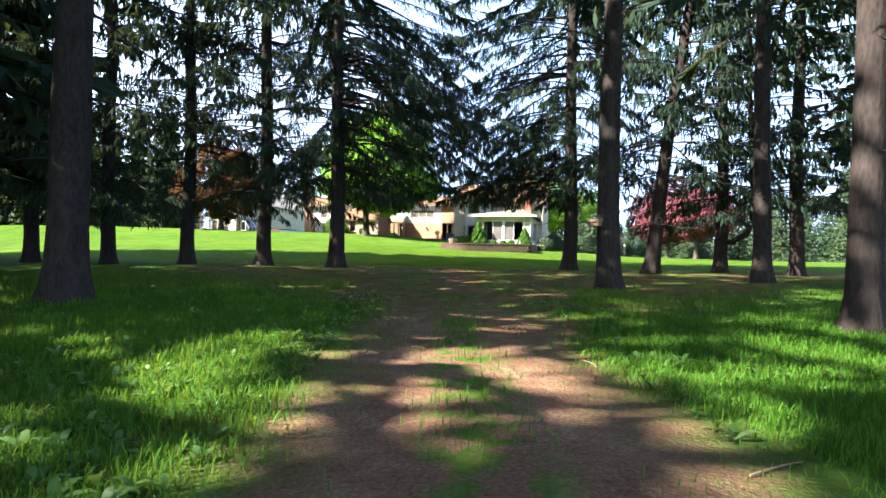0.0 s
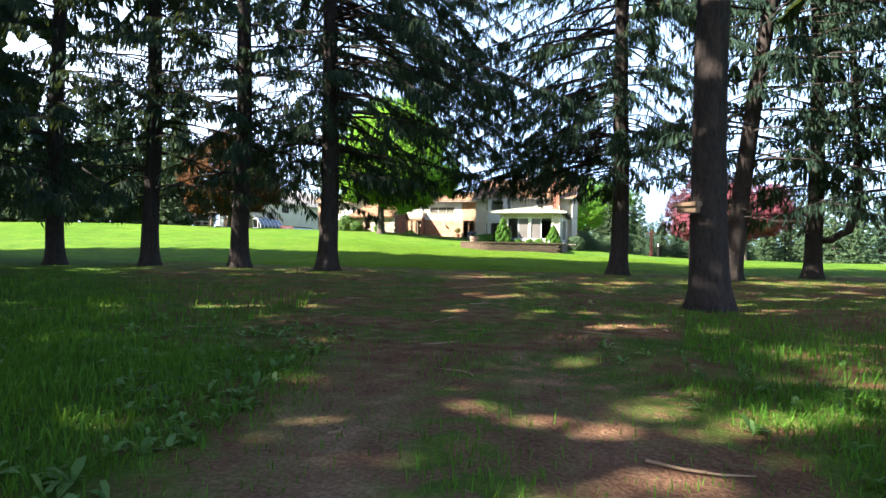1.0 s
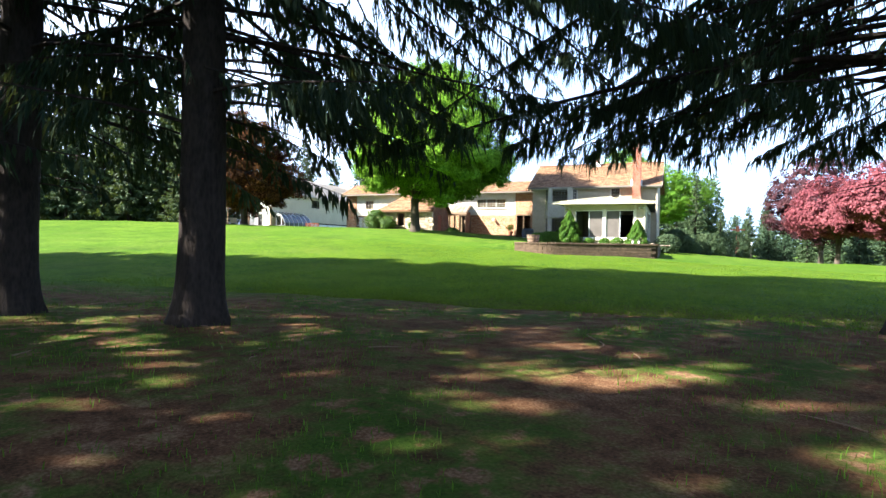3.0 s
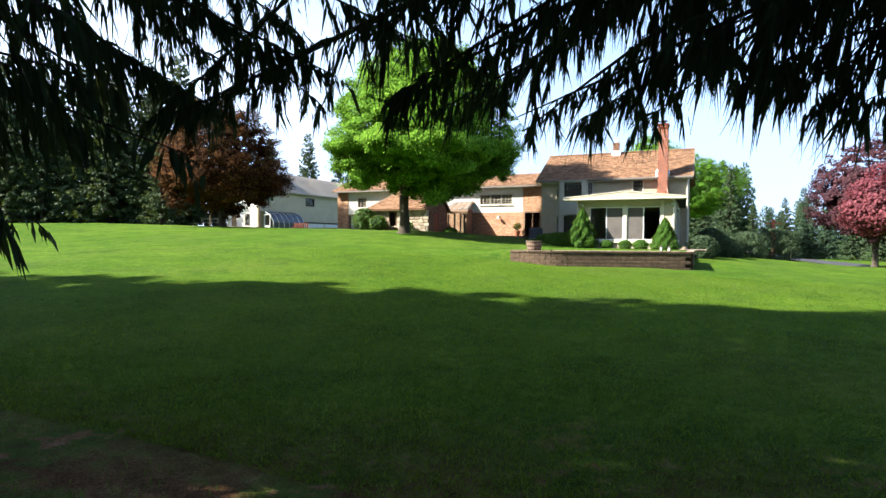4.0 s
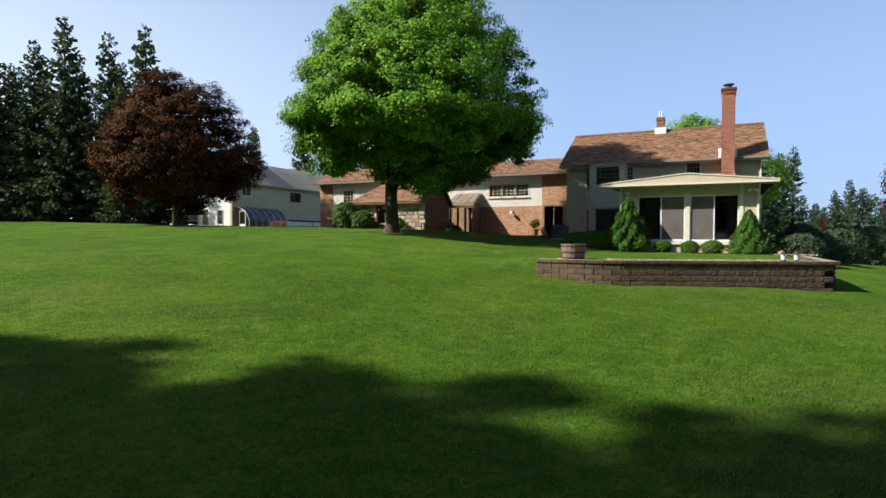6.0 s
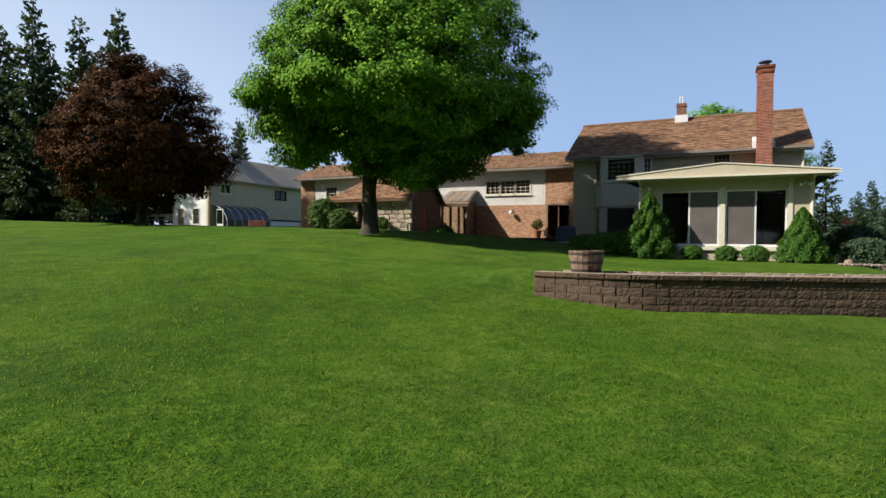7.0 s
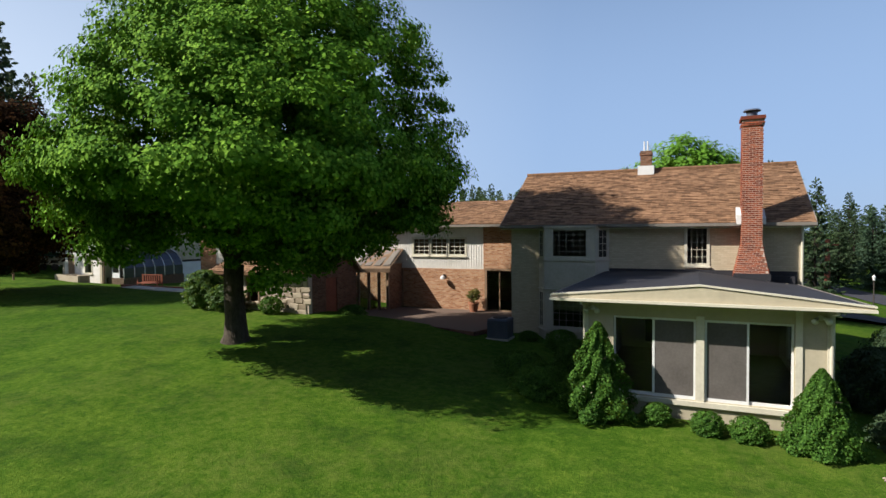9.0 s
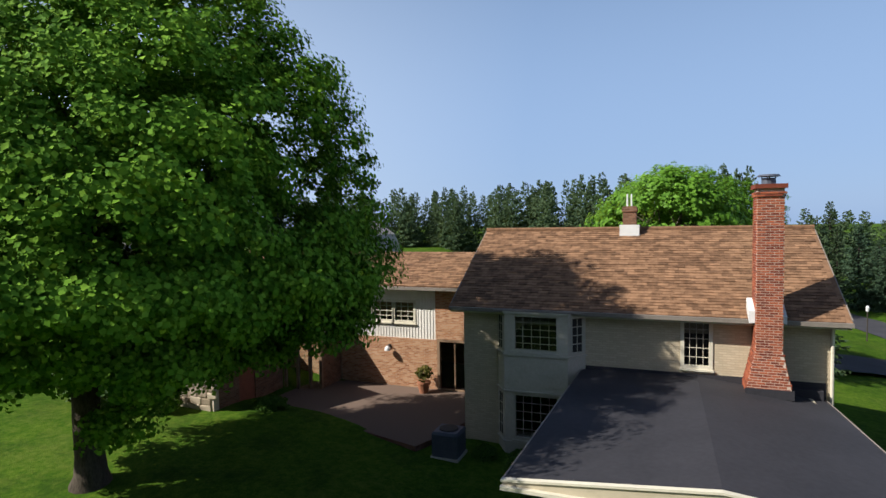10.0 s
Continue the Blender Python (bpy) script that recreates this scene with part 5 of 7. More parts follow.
for k in range(4):
    a = k * math.pi / 2
    q.tube([(-6.75 + 0.16 * math.cos(a), 64.55 + 0.16 * math.sin(a), 10.08), (-6.75 + 0.16 * math.cos(a), 64.55 + 0.16 * math.sin(a), 10.16)], [0.015, 0.015], 5)
under(chim, q.make("cap", AC_METAL))
q = Geo()
q.hull([(-7.2, 64.35, 6.3), (-7.06, 64.35, 6.3), (-7.06, 64.9, 6.62), (-7.2, 64.9, 6.62)], [(-7.2, 64.35, 6.62), (-7.06, 64.35, 6.62), (-7.06, 64.9, 6.9), (-7.2, 64.9, 6.9)])
under(chim, q.make("flashing", ALU))
q = Geo()
q.hull([(-6.42, 64.35, 6.3), (-6.32, 64.35, 6.3), (-6.32, 64.9, 6.62), (-6.42, 64.9, 6.62)], [(-6.42, 64.35, 6.5), (-6.32, 64.35, 6.5), (-6.32, 64.9, 6.82), (-6.42, 64.9, 6.82)])
under(chim, q.make("flashing", ALU))
q = Geo()
q.box(-7.31, -6.19, 64.05, 64.085, 4.4, 4.64)
under(chim, q.make("base_flashing", ROOF_BLACK))
stack = empty("vent_stack", pose(-10.43, 68.7, 8.6), "short brick vent stack with white base on the ridge", "chimney")
q = Geo()
q.box(-10.76, -10.1, 68.45, 68.95, 8.45, 8.9)
under(stack, q.make("base", ALU))
q = Geo()
q.box(-10.66, -10.2, 68.5, 68.9, 8.9, 9.55)
q.box(-10.69, -10.17, 68.47, 68.93, 9.36, 9.48)
under(stack, q.make("brick_shaft", DARK_BRICK))
for dx in (-0.08, 0.06):
    q = Geo()
    q.tube([(-10.43 + dx, 68.7, 9.55), (-10.43 + dx, 68.7, 9.98)], [0.035, 0.03], 8)
    under(stack, q.make("pipe", ALU))

# ---- brick wing ----
wing = empty("house_wing", pose(0, 0, 0), "long brick house wing with white vertical siding upstairs", "house")
WY, WX0 = 69.0, -36.9
WIN = [(-21.95, -21.02), (-20.95, -20.02), (-19.95, -19.02)]
wh = [(-17.9, -16.55, 2.22, 4.22), (-23.5, -22.6, 2.22, 4.1), (-35.6, -33.4, 2.75, 4.15)]
wall("ground_floor_wall", "x", WY, -1, WX0, X0 - 0.004, 1.5, 4.24, BRICK, wing, wh)
wall("upper_wall", "x", WY + 0.05, -1, -35.65, -18.05, 4.24, 6.45, WHITE, wing, [(a, b, 4.95, 5.78) for a, b in WIN] + [(-34.6, -33.6, 4.9, 5.8)], 0.2)
wall("brick_pier", "x", WY, -1, -18.05, X0 - 0.004, 4.24, 6.45, BRICK, wing)
wall("brick_pier", "x", WY, -1, WX0, -35.65, 4.24, 6.45, BRICK, wing)
wall("side_wall", "y", WX0, -1, WY + 0.25, 73.4, 1.5, 6.45, BRICK, wing)
wall("back_wall", "x", 73.6, 1, WX0, X0, 1.5, 6.45, BRICK, wing)
g = Geo()
g.hull([(WX0, WY + 0.1, 6.45), (WX0, 73.4, 6.45), (WX0, 71.3, 7.5)], [(WX0 + 0.25, WY + 0.1, 6.45), (WX0 + 0.25, 73.4, 6.45), (WX0 + 0.25, 71.3, 7.5)])
g.make("gable", WHITE, wing)
x = -35.6
plank = Geo()
plank.box(-0.011, 0.011, -0.02, 0.0, 0.0, 2.2)
pm = bpy.data.meshes.new("batten")
pm.from_pydata(plank.v, [], plank.f)
pm.materials.append(WHITE)
while x < -18.1:
    hit = any(a - 0.12 < x < b + 0.12 for a, b in WIN + [(-34.6, -33.6)])
    if not hit:
        shared("batten", pm, pose(x, WY + 0.05, 4.25), wing)
    else:
        shared("batten", pm, pose(x, WY + 0.05, 4.25) @ Matrix.Diagonal((1, 1, 0.27, 1)), wing)
    x += 0.135
for a, b in WIN:
    window(wing, "x", WY + 0.05, -1, a, b, 4.95, 5.78, 3, 4, TRIM, trim=0.07)
window(wing, "x", WY + 0.05, -1, -34.6, -33.6, 4.9, 5.8, 3, 4, TRIM, trim=0.07)
for a, b, z0, z1, n in ((-17.9, -16.55, 2.22, 4.22, 2), (-23.5, -22.6, 2.22, 4.1, 1), (-35.6, -33.4, 2.75, 4.15, 3)):
    window(wing, "x", WY, -1, a, b, z0, z1, n, 1, WOOD, trim=0.08, bar=0.06, name="sliding_door", sill=False)
# wing floors in the same near-black, with room gloom in the colour
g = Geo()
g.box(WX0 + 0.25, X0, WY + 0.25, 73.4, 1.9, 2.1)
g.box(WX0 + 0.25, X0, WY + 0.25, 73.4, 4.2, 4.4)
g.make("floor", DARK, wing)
g = Geo()
g.box(-35.5, -34.4, WY + 0.3, WY + 0.36, 2.1, 4.1)
g.make("curtain", TRIM, wing)
we0, we1, wr0, wr1 = (-37.25, 68.55, 6.5), (X0 + 0.3, 68.55, 6.5), (-37.25, 71.3, 7.75), (X0 + 0.6, 71.3, 7.75)
g = Geo()
roof_slab(g, we0, we1, wr1, wr0)
roof_slab(g, (-37.25, 74.05, 6.5), (X0, 74.05, 6.5), (X0, 71.3, 7.75), wr0)
wroof = g.make("roof", SHINGLE, wing)
shingles(wroof, we0, we1, wr1, wr0, seed=8)
g = Geo()
g.box(-37.25, X0 - 0.02, 68.44, 68.545, 6.35, 6.47)
g.make("gutter", GUTTER, wroof)
g = Geo()
g.box(-37.2, X0 - 0.02, 68.55, WY - 0.003, 6.34, 6.37)
g.make("soffit", TRIM, wroof)
# small roof over a flue on the wing
g = Geo()
g.box(-33.2, -32.4, 70.6, 71.4, 7.2, 8.3)
g.make("flue", BRICK, wing)

# stone-fronted projection with hipped roof
annex = empty("stone_annex", pose(0, 0, 0), "low stone-faced annex with brown shingle roof under the maple", "annex")
AX0, AX1, AY = -29.3, -24.1, 63.0
ah = [(-27.6, -26.9, 2.9, 4.1)]
awall = wall("front_wall", "x", AY, -1, AX0, AX1, 1.6, 4.28, MORTAR, annex, ah)
wall("side_wall", "y", AX0, -1, AY + 0.25, WY - 0.004, 1.6, 4.28, DARK_BRICK, annex)
wall("gable_wall", "y", AX1, 1, AY + 0.25, 66.9, 1.6, 4.28, DARK_BRICK, annex, [(64.3, 65.2, 2.1, 4.0)])
g = Geo()
g.hull([(AX1 - 0.25, AY, 4.28), (AX1 - 0.25, 66.9, 4.28), (AX1 - 0.25, 65.0, 5.8)], [(AX1, AY, 4.28), (AX1, 66.9, 4.28), (AX1, 65.0, 5.8)])
g.make("gable", DARK_BRICK, annex)
g = Geo()
g.box(AX1 - 0.12, AX1 - 0.04, 64.3, 65.2, 2.1, 4.0)
g.make("door", RED_WOOD, annex)
window(annex, "x", AY, -1, -27.6, -26.9, 2.9, 4.1, 1, 1, WOOD, trim=0.05)
rs = random.Random(9)
stone_mats = [bevelled_box("stone", sx, 0.09, sz, 0.03, STONE, 0.02, k) for k, (sx, sz) in enumerate(((0.42, 0.24), (0.33, 0.2), (0.5, 0.27), (0.27, 0.26), (0.38, 0.17)))]
z = 1.7
while z < 4.15:
    x = AX0 + 0.1
    while x < AX1 - 0.15:
        k = rs.randrange(5)
        w = (0.42, 0.33, 0.5, 0.27, 0.38)[k]
        cx = x + w / 2
        if not (-27.75 < cx < -26.75 and 2.7 < z < 4.1):
            shared("stone", stone_mats[k], pose(cx, AY - 0.01, z + rs.uniform(-0.02, 0.02), 0, rs.uniform(-6, 6), 0), awall)
        x += w + 0.03
    z += 0.25
g = Geo()
hx = AX0 + 1.6
roof_slab(g, (AX0 - 0.4, AY - 0.4, 4.32), (AX1 + 0.25, AY - 0.4, 4.32), (AX1 + 0.25, 65.05, 5.98), (hx, 65.05, 5.98))
roof_slab(g, (AX0 - 0.4, WY - 0.01, 4.32), (AX0 - 0.4, AY - 0.4, 4.32), (hx, 65.05, 5.98), (hx, WY - 0.01, 5.98))
roof_slab(g, (AX1 + 0.25, 67.0, 4.25), (hx, 67.0, 4.25), (hx, 65.05, 5.98), (AX1 + 0.25, 65.05, 5.98))
aroof = g.make("roof", SHINGLE, annex)
shingles(aroof, (AX0 - 0.4, AY - 0.4, 4.33), (AX1 + 0.25, AY - 0.4, 4.33), (AX1 + 0.25, 65.05, 5.99), (hx, 65.05, 5.99), seed=12)
g = Geo()
g.hull([(AX1 + 0.25, AY - 0.42, 4.15), (AX1 + 0.29, AY - 0.42, 4.15), (AX1 + 0.29, 65.05, 5.82), (AX1 + 0.25, 65.05, 5.82)], [(AX1 + 0.25, AY - 0.42, 4.34), (AX1 + 0.29, AY - 0.42, 4.34), (AX1 + 0.29, 65.05, 6.0), (AX1 + 0.25, 65.05, 6.0)])
g.hull([(AX1 + 0.25, 67.0, 4.08), (AX1 + 0.29, 67.0, 4.08), (AX1 + 0.29, 65.05, 5.82), (AX1 + 0.25, 65.05, 5.82)], [(AX1 + 0.25, 67.0, 4.27), (AX1 + 0.29, 67.0, 4.27), (AX1 + 0.29, 65.05, 6.0), (AX1 + 0.25, 65.05, 6.0)])
g.make("rake_board", WOOD, aroof)
# lean-to with roof lights between annex and wing
lean = empty("lean_to", pose(0, 0, 0), "glazed lean-to with roof lights beside the patio", "lean-to")
g = Geo()
roof_slab(g, (-24.4, 66.75, 4.3), (-22.5, 67.45, 4.3), (-22.5, 68.99, 5.25), (-24.4, 68.99, 5.25), 0.08)
lroof = g.make("roof", WOOD, lean)
for i in range(4):
    f0, f1 = 0.08 + i * 0.24, 0.24 + i * 0.24
    p = lambda f, s: Vector((-24.4 + 1.9 * f, (66.75 + 0.7 * f) * (1 - s) + 68.99 * s, 4.3 * (1 - s) + 5.25 * s + 0.012))
    q = Geo()
    q.hull([p(f0, 0.1), p(f1, 0.1), p(f1, 0.9), p(f0, 0.9)], [v + Vector((0, 0, 0.05)) for v in (p(f0, 0.1), p(f1, 0.1), p(f1, 0.9), p(f0, 0.9))])
    q.make("roof_light", GUTTER, lroof)
g = Geo()
g.hull([(-24.45, 66.72, 4.1), (-22.45, 67.42, 4.1), (-22.45, 67.52, 4.1), (-24.45, 66.82, 4.1)], [(-24.45, 66.72, 4.28), (-22.45, 67.42, 4.28), (-22.45, 67.52, 4.28), (-24.45, 66.82, 4.28)])
g.make("eave_beam", WOOD, lean)
for f in (0.02, 0.35, 0.68, 0.97):
    x, y = -24.1 + 1.5 * f, 67.0 + 0.5 * f
    q = Geo()
    q.box(x - 0.06, x + 0.06, y, y + 0.12, 2.0, 4.1)
    q.make("post", WOOD, lean)
g = Geo()
g.hull([(-24.1, 67.08, 2.1), (-22.6, 67.58, 2.1), (-22.6, 67.6, 2.1), (-24.1, 67.1, 2.1)], [(-24.1, 67.08, 4.1), (-22.6, 67.58, 4.1), (-22.6, 67.6, 4.1), (-24.1, 67.1, 4.1)])
g.make("pane", GLASS, lean)
g = Geo()
g.box(-22.7, -22.6, 67.6, 68.99, 2.0, 4.5)
g.make("end_wall", DARK_BRICK, lean)

# ---- patio ----
g = Geo()
loop = [(-23.9, 66.8), (-23.5, 65.2), (-21.6, 64.5), (-19.2, 64.0), (-16.4, 63.2), (-15.9, 64.6), (-15.42, 66.6), (-15.42, 68.99), (-23.9, 68.99)]
g.hull([(x, y, 1.5) for x, y in loop], [(x, y, 2.2) for x, y in loop])
tagged(g.make("patio", PAVER), "red brick paved patio against the brick wing", "patio", kind="structure")
ac = empty("air_conditioner", pose(-15.4, 63.5, gz(-15.4, 63.5)), "blue-grey outdoor air conditioning unit beside the house", "air conditioner")
q = Geo()
q.hull([(-0.4 + 0.0, -0.4, 0.05), (0.4, -0.4, 0.05), (0.4, 0.4, 0.05), (-0.4, 0.4, 0.05)], [(-0.4, -0.4, 0.72), (0.4, -0.4, 0.72), (0.4, 0.4, 0.72), (-0.4, 0.4, 0.72)])
q.make("body", AC_METAL, ac)
for i in range(9):
    q = Geo()
    z = 0.1 + 0.066 * i
    q.box(-0.41, 0.41, -0.412, -0.402, z, z + 0.03)
    q.make("louvre", AC_METAL, ac)
q = Geo()
q.hull([(-0.42, -0.42, 0.722), (0.42, -0.42, 0.722), (0.42, 0.42, 0.722), (-0.42, 0.42, 0.722)], [(-0.37, -0.37, 0.8), (0.37, -0.37, 0.8), (0.37, 0.37, 0.8), (-0.37, 0.37, 0.8)])
q.make("lid", AC_METAL, ac)
q = Geo()
q.tube([(0, 0, 0.8), (0, 0, 0.84)], [0.3, 0.28], 16)
q.make("fan_grille", IRON, ac)
q = Geo()
q.box(-0.44, 0.44, -0.44, 0.44, -0.2, 0.05)
q.make("pad", CONCRETE, ac)


def potted(x, y, z, s=1.0):
    pot = empty("potted_plant", pose(x, y, z), "leafy plant in a terracotta pot on the patio", "potted plant")
    q = Geo()
    q.tube([(0, 0, 0), (0, 0, 0.38 * s), (0, 0, 0.38 * s), (0, 0, 0.46 * s)], [0.18 * s, 0.25 * s, 0.28 * s, 0.28 * s], 14)
    q.make("pot", TERRACOTTA, pot)
    r_ = np.random.default_rng(3)
    d = r_.normal(0, 1, (260, 3))
    d /= np.linalg.norm(d, axis=1)[:, None]
    c = d * r_.uniform(0.4, 1, (260, 1)) * np.array((0.36, 0.36, 0.36)) * s + np.array((0, 0, 0.78 * s))
    V_, T_ = leaf_arrays(r_, c, d + np.array((0, 0, 0.4)), 0.12 * s)
    from_arrays("leaves", V_, T_, POTTED, pot)
    return pot


potted(-18.35, 68.4, 2.2)
wl = empty("wall_lamp", pose(-20.15, 69.0, 3.85), "white wall lamp on the brick wing", "wall lamp")
q = Geo()
q.box(-0.06, 0.06, -0.03, -0.002, -0.1, 0.1)
q.make("back_plate", IRON, wl)
q = Geo()
q.tube([(0, -0.02, 0.04), (0, -0.14, 0.1), (0, -0.24, 0.02)], [0.018, 0.018, 0.018], 6)
q.make("arm", IRON, wl)
q = Geo()
q.tube([(0, -0.24, 0.06), (0, -0.24, -0.02), (0, -0.24, -0.12)], [0.05, 0.12, 0.14], 12)
q.make("shade", ALU, wl)

# ---- retaining wall and terrace ----
CAPZ = 1.49


def wall_y(x):
    u = np.asarray(x) + 10.4
    return 45.92 + np.where(u < 0, 0.08, 0.2) * np.clip(u, None, 1.05) ** 2 + 0.42 * np.clip(u - 1.05, 0, None)


def wall_slope(x):
    u = x + 10.4
    return 0.16 * u if u < 0 else min(0.4 * u, 0.42)


def split_block(name, sx, sy, sz, rough, mats, seed):
    """A block whose front face is broken stone; the last material goes on its top."""
    rr_ = random.Random(seed)
    nx_, nz_ = 13, 5
    vs, fs, top = [], [], []
    for j in range(nz_ + 1):
        for i in range(nx_ + 1):
            edge_ = i in (0, nx_) or j in (0, nz_)
            vs.append((-sx / 2 + sx * (i + (0 if i in (0, nx_) else rr_.uniform(-0.3, 0.3))) / nx_, -sy / 2 - (0.0 if edge_ else rr_.uniform(0.0, 1.0) * rough), sz * (j + (0 if j in (0, nz_) else rr_.uniform(-0.3, 0.3))) / nz_))
    w = nx_ + 1
    fs = [(j * w + i, j * w + i + 1, (j + 1) * w + i + 1, (j + 1) * w + i) for j in range(nz_) for i in range(nx_)]
    b = len(vs)
    vs += [(-sx / 2, sy / 2, 0), (sx / 2, sy / 2, 0), (sx / 2, sy / 2, sz), (-sx / 2, sy / 2, sz)]
    fs += [(b + 1, b, b + 3, b + 2), tuple([b, b + 1] + [nx_ - i for i in range(nx_ + 1)]),
           tuple([b] + [j * w for j in range(nz_ + 1)] + [b + 3]), tuple([b + 2] + [(nz_ - j) * w + nx_ for j in range(nz_ + 1)] + [b + 1]),
           tuple([nz_ * w + i for i in range(nx_ + 1)] + [b + 2, b + 3])]
    me = bpy.data.meshes.new(name)
    me.from_pydata(vs, [], fs)
    for m_ in mats:
        me.materials.append(m_)
    me.polygons[len(me.polygons) - 1].material_index = len(mats) - 1
    return me


rw = empty("retaining_wall", pose(0, 0, 0), "curved split-face block retaining wall with pale cap stones", "retaining wall")
rb = random.Random(4)
blocks = [split_block("block", 0.4325, 0.28, 0.1435, 0.009, (BLOCK,), k) for k in range(7)]
caps = [split_block("cap_stone", 0.443, 0.3, 0.09, 0.01, (BLOCK, CAP), 20 + k) for k in range(5)]


def run_of_wall(pts_fn, length, n_courses):
    for c in range(-1, n_courses):
        step_ = 0.437 if c >= 0 else 0.447
        u = 0.218 if c % 2 and c > 0 else 0.0
        z = CAPZ - 0.094 - 0.147 * (c + 1)
        if u:
            x, y, a = pts_fn(0.0)
            shared("block", blocks[5], pose(x - 0.11 * math.cos(math.radians(a)), y + 0.02, z, 0, 0, a) @ Matrix.Diagonal((0.5, 1, 1, 1)), rw)
        while u < length:
            x, y, a = pts_fn(min(u, length))
            if c < 0:
                shared("cap_stone", caps[rb.randrange(3)], pose(x, y, CAPZ - 0.092 + rb.uniform(-0.001, 0.001), 0, 0, a), rw)
            elif z + 0.147 > gz(x, y) - 0.12:
                shared("block", blocks[rb.randrange(5)], pose(x, y + 0.02, z, 0, 0, a + rb.uniform(-0.3, 0.3)), rw)
            u += step_


def front_run(u):
    x, n = -11.46, 60
    for _ in range(n):
        x += u / n / math.hypot(1.0, wall_slope(x))
    return x, float(wall_y(x)), math.degrees(math.atan(wall_slope(x)))


run_of_wall(front_run, 7.2, 6)
run_of_wall(lambda u: (-4.68, 48.45 + u, 90), 4.4, 6)
g = Geo()
xs_ = np.linspace(-12.0, -4.9, 30)
ys_ = np.linspace(0, 1, 18)
vs_, fs_ = [], []
for j, s in enumerate(ys_):
    for i, x in enumerate(xs_):
        y0 = wall_y(x) + 0.1
        y = y0 + (57.6 - y0) * s
        here = gz(x, y)
        rise = 1.40 + 0.03 * s + 0.012 * math.sin(3 * x) * math.sin(2.3 * y) - here
        vs_.append((x, y, here + 0.5 * (rise + math.sqrt(rise * rise + 0.012)) - (0.03 if x < -11.6 else 0.0)))
for j in range(17):
    for i in range(29):
        k = j * 30 + i
        fs_.append((k, k + 1, k + 31, k + 30))
g.add(vs_, fs_)
tagged(g.make("terrace_lawn", GROUND, smooth=True), "level mown terrace lawn behind the retaining wall", "lawn", kind="structure")


def edge_y(x):
    return wall_y(x) + 0.68 + 0.3 * min(1.0, max(0.0, (x + 11.4) / 1.3))


# gravel strip and its edging
g = Geo()
vs_ = []
for i in range(31):
    x = -11.3 + 6.3 * i / 30
    vs_ += [(x, wall_y(x) + 0.12, 1.425), (x, edge_y(x), 1.43)]
g.add(vs_, [(2 * i, 2 * i + 2, 2 * i + 3, 2 * i + 1) for i in range(30)])
tagged(g.make("gravel_bed", SOIL), "gravel strip behind the retaining wall caps", "gravel bed", kind="structure")
er = empty("edging", pose(0, 0, 0), "scalloped tan concrete edging stones along the gravel", "edging")
em = bevelled_box("edging_stone", 0.26, 0.09, 0.12, 0.02, CAP, 0.01, 3)
x = -11.2
while x < -5.0:
    sl = math.degrees(math.atan(wall_slope(x)))
    shared("edging_stone", em, pose(x, edge_y(x), 1.37, rb.uniform(-5, 5), rb.uniform(-5, 5), sl), er)
    x += 0.265 / math.hypot(1.0, wall_slope(x))
rg = np.random.default_rng(8)


def pebbles(name, n, fx, label, size=(0.018, 0.045)):
    parts = []
    t = np.array([(0, 1, 2), (0, 2, 3), (0, 3, 4), (0, 4, 1), (5, 2, 1), (5, 3, 2), (5, 4, 3), (5, 1, 4)])
    base = np.array([(0, 0, 0.7), (1, 0, 0), (0, 1, 0), (-1, 0, 0), (0, -1, 0), (0, 0, -0.7)], float)
    xyz = np.array([fx() for _ in range(n)])
    s = rg.uniform(size[0], size[1], (n, 1, 1)) * rg.uniform(0.6, 1.3, (n, 6, 1))
    a = rg.uniform(0, 6.28, n)
    rot = np.stack([np.stack([np.cos(a), -np.sin(a), 0 * a], 1), np.stack([np.sin(a), np.cos(a), 0 * a], 1), np.stack([0 * a, 0 * a, 1 + 0 * a], 1)], 1)
    V_ = (np.einsum("nij,kj->nki", rot, base) * s + xyz[:, None, :]).reshape(-1, 3)
    T_ = (np.arange(n)[:, None, None] * 6 + t[None]).reshape(-1, 3)
    ob = from_arrays(name, V_, T_, GRAVEL)
    return tagged(ob, label, "gravel", kind="stuff")


def strip_point():
    x = rg.uniform(-11.2, -5.0)
    return (x, rg.uniform(wall_y(x) + 0.18, edge_y(x) - 0.05), 1.438)


pebbles("gravel", 5200, strip_point, "mixed tan river gravel behind the wall caps")


def bed_point():
    x = rg.uniform(-5.3, -4.0)
    y = 55.35 + 0.05 * (x + 6) ** 2 - 0.32 * (x + 7.2) * 0.5 + rg.uniform(-0.25, 0.35)
    return (x, y, max(gz(x, y), 1.43) + 0.02)


pebbles("gravel", 900, bed_point, "tan gravel border in front of the cone shrub", (0.025, 0.06))
bl = Geo()
bl.tube([(-5.1, 55.2, 1.3), (-5.1, 55.2, 1.42), (-5.07, 55.22, 1.55), (-5.05, 55.2, 1.6)], [0.12, 0.15, 0.11, 0.04], 9)
tagged(bl.make("boulder", CAP, smooth=False), "rough tan boulder at the end of the gravel", "boulder")
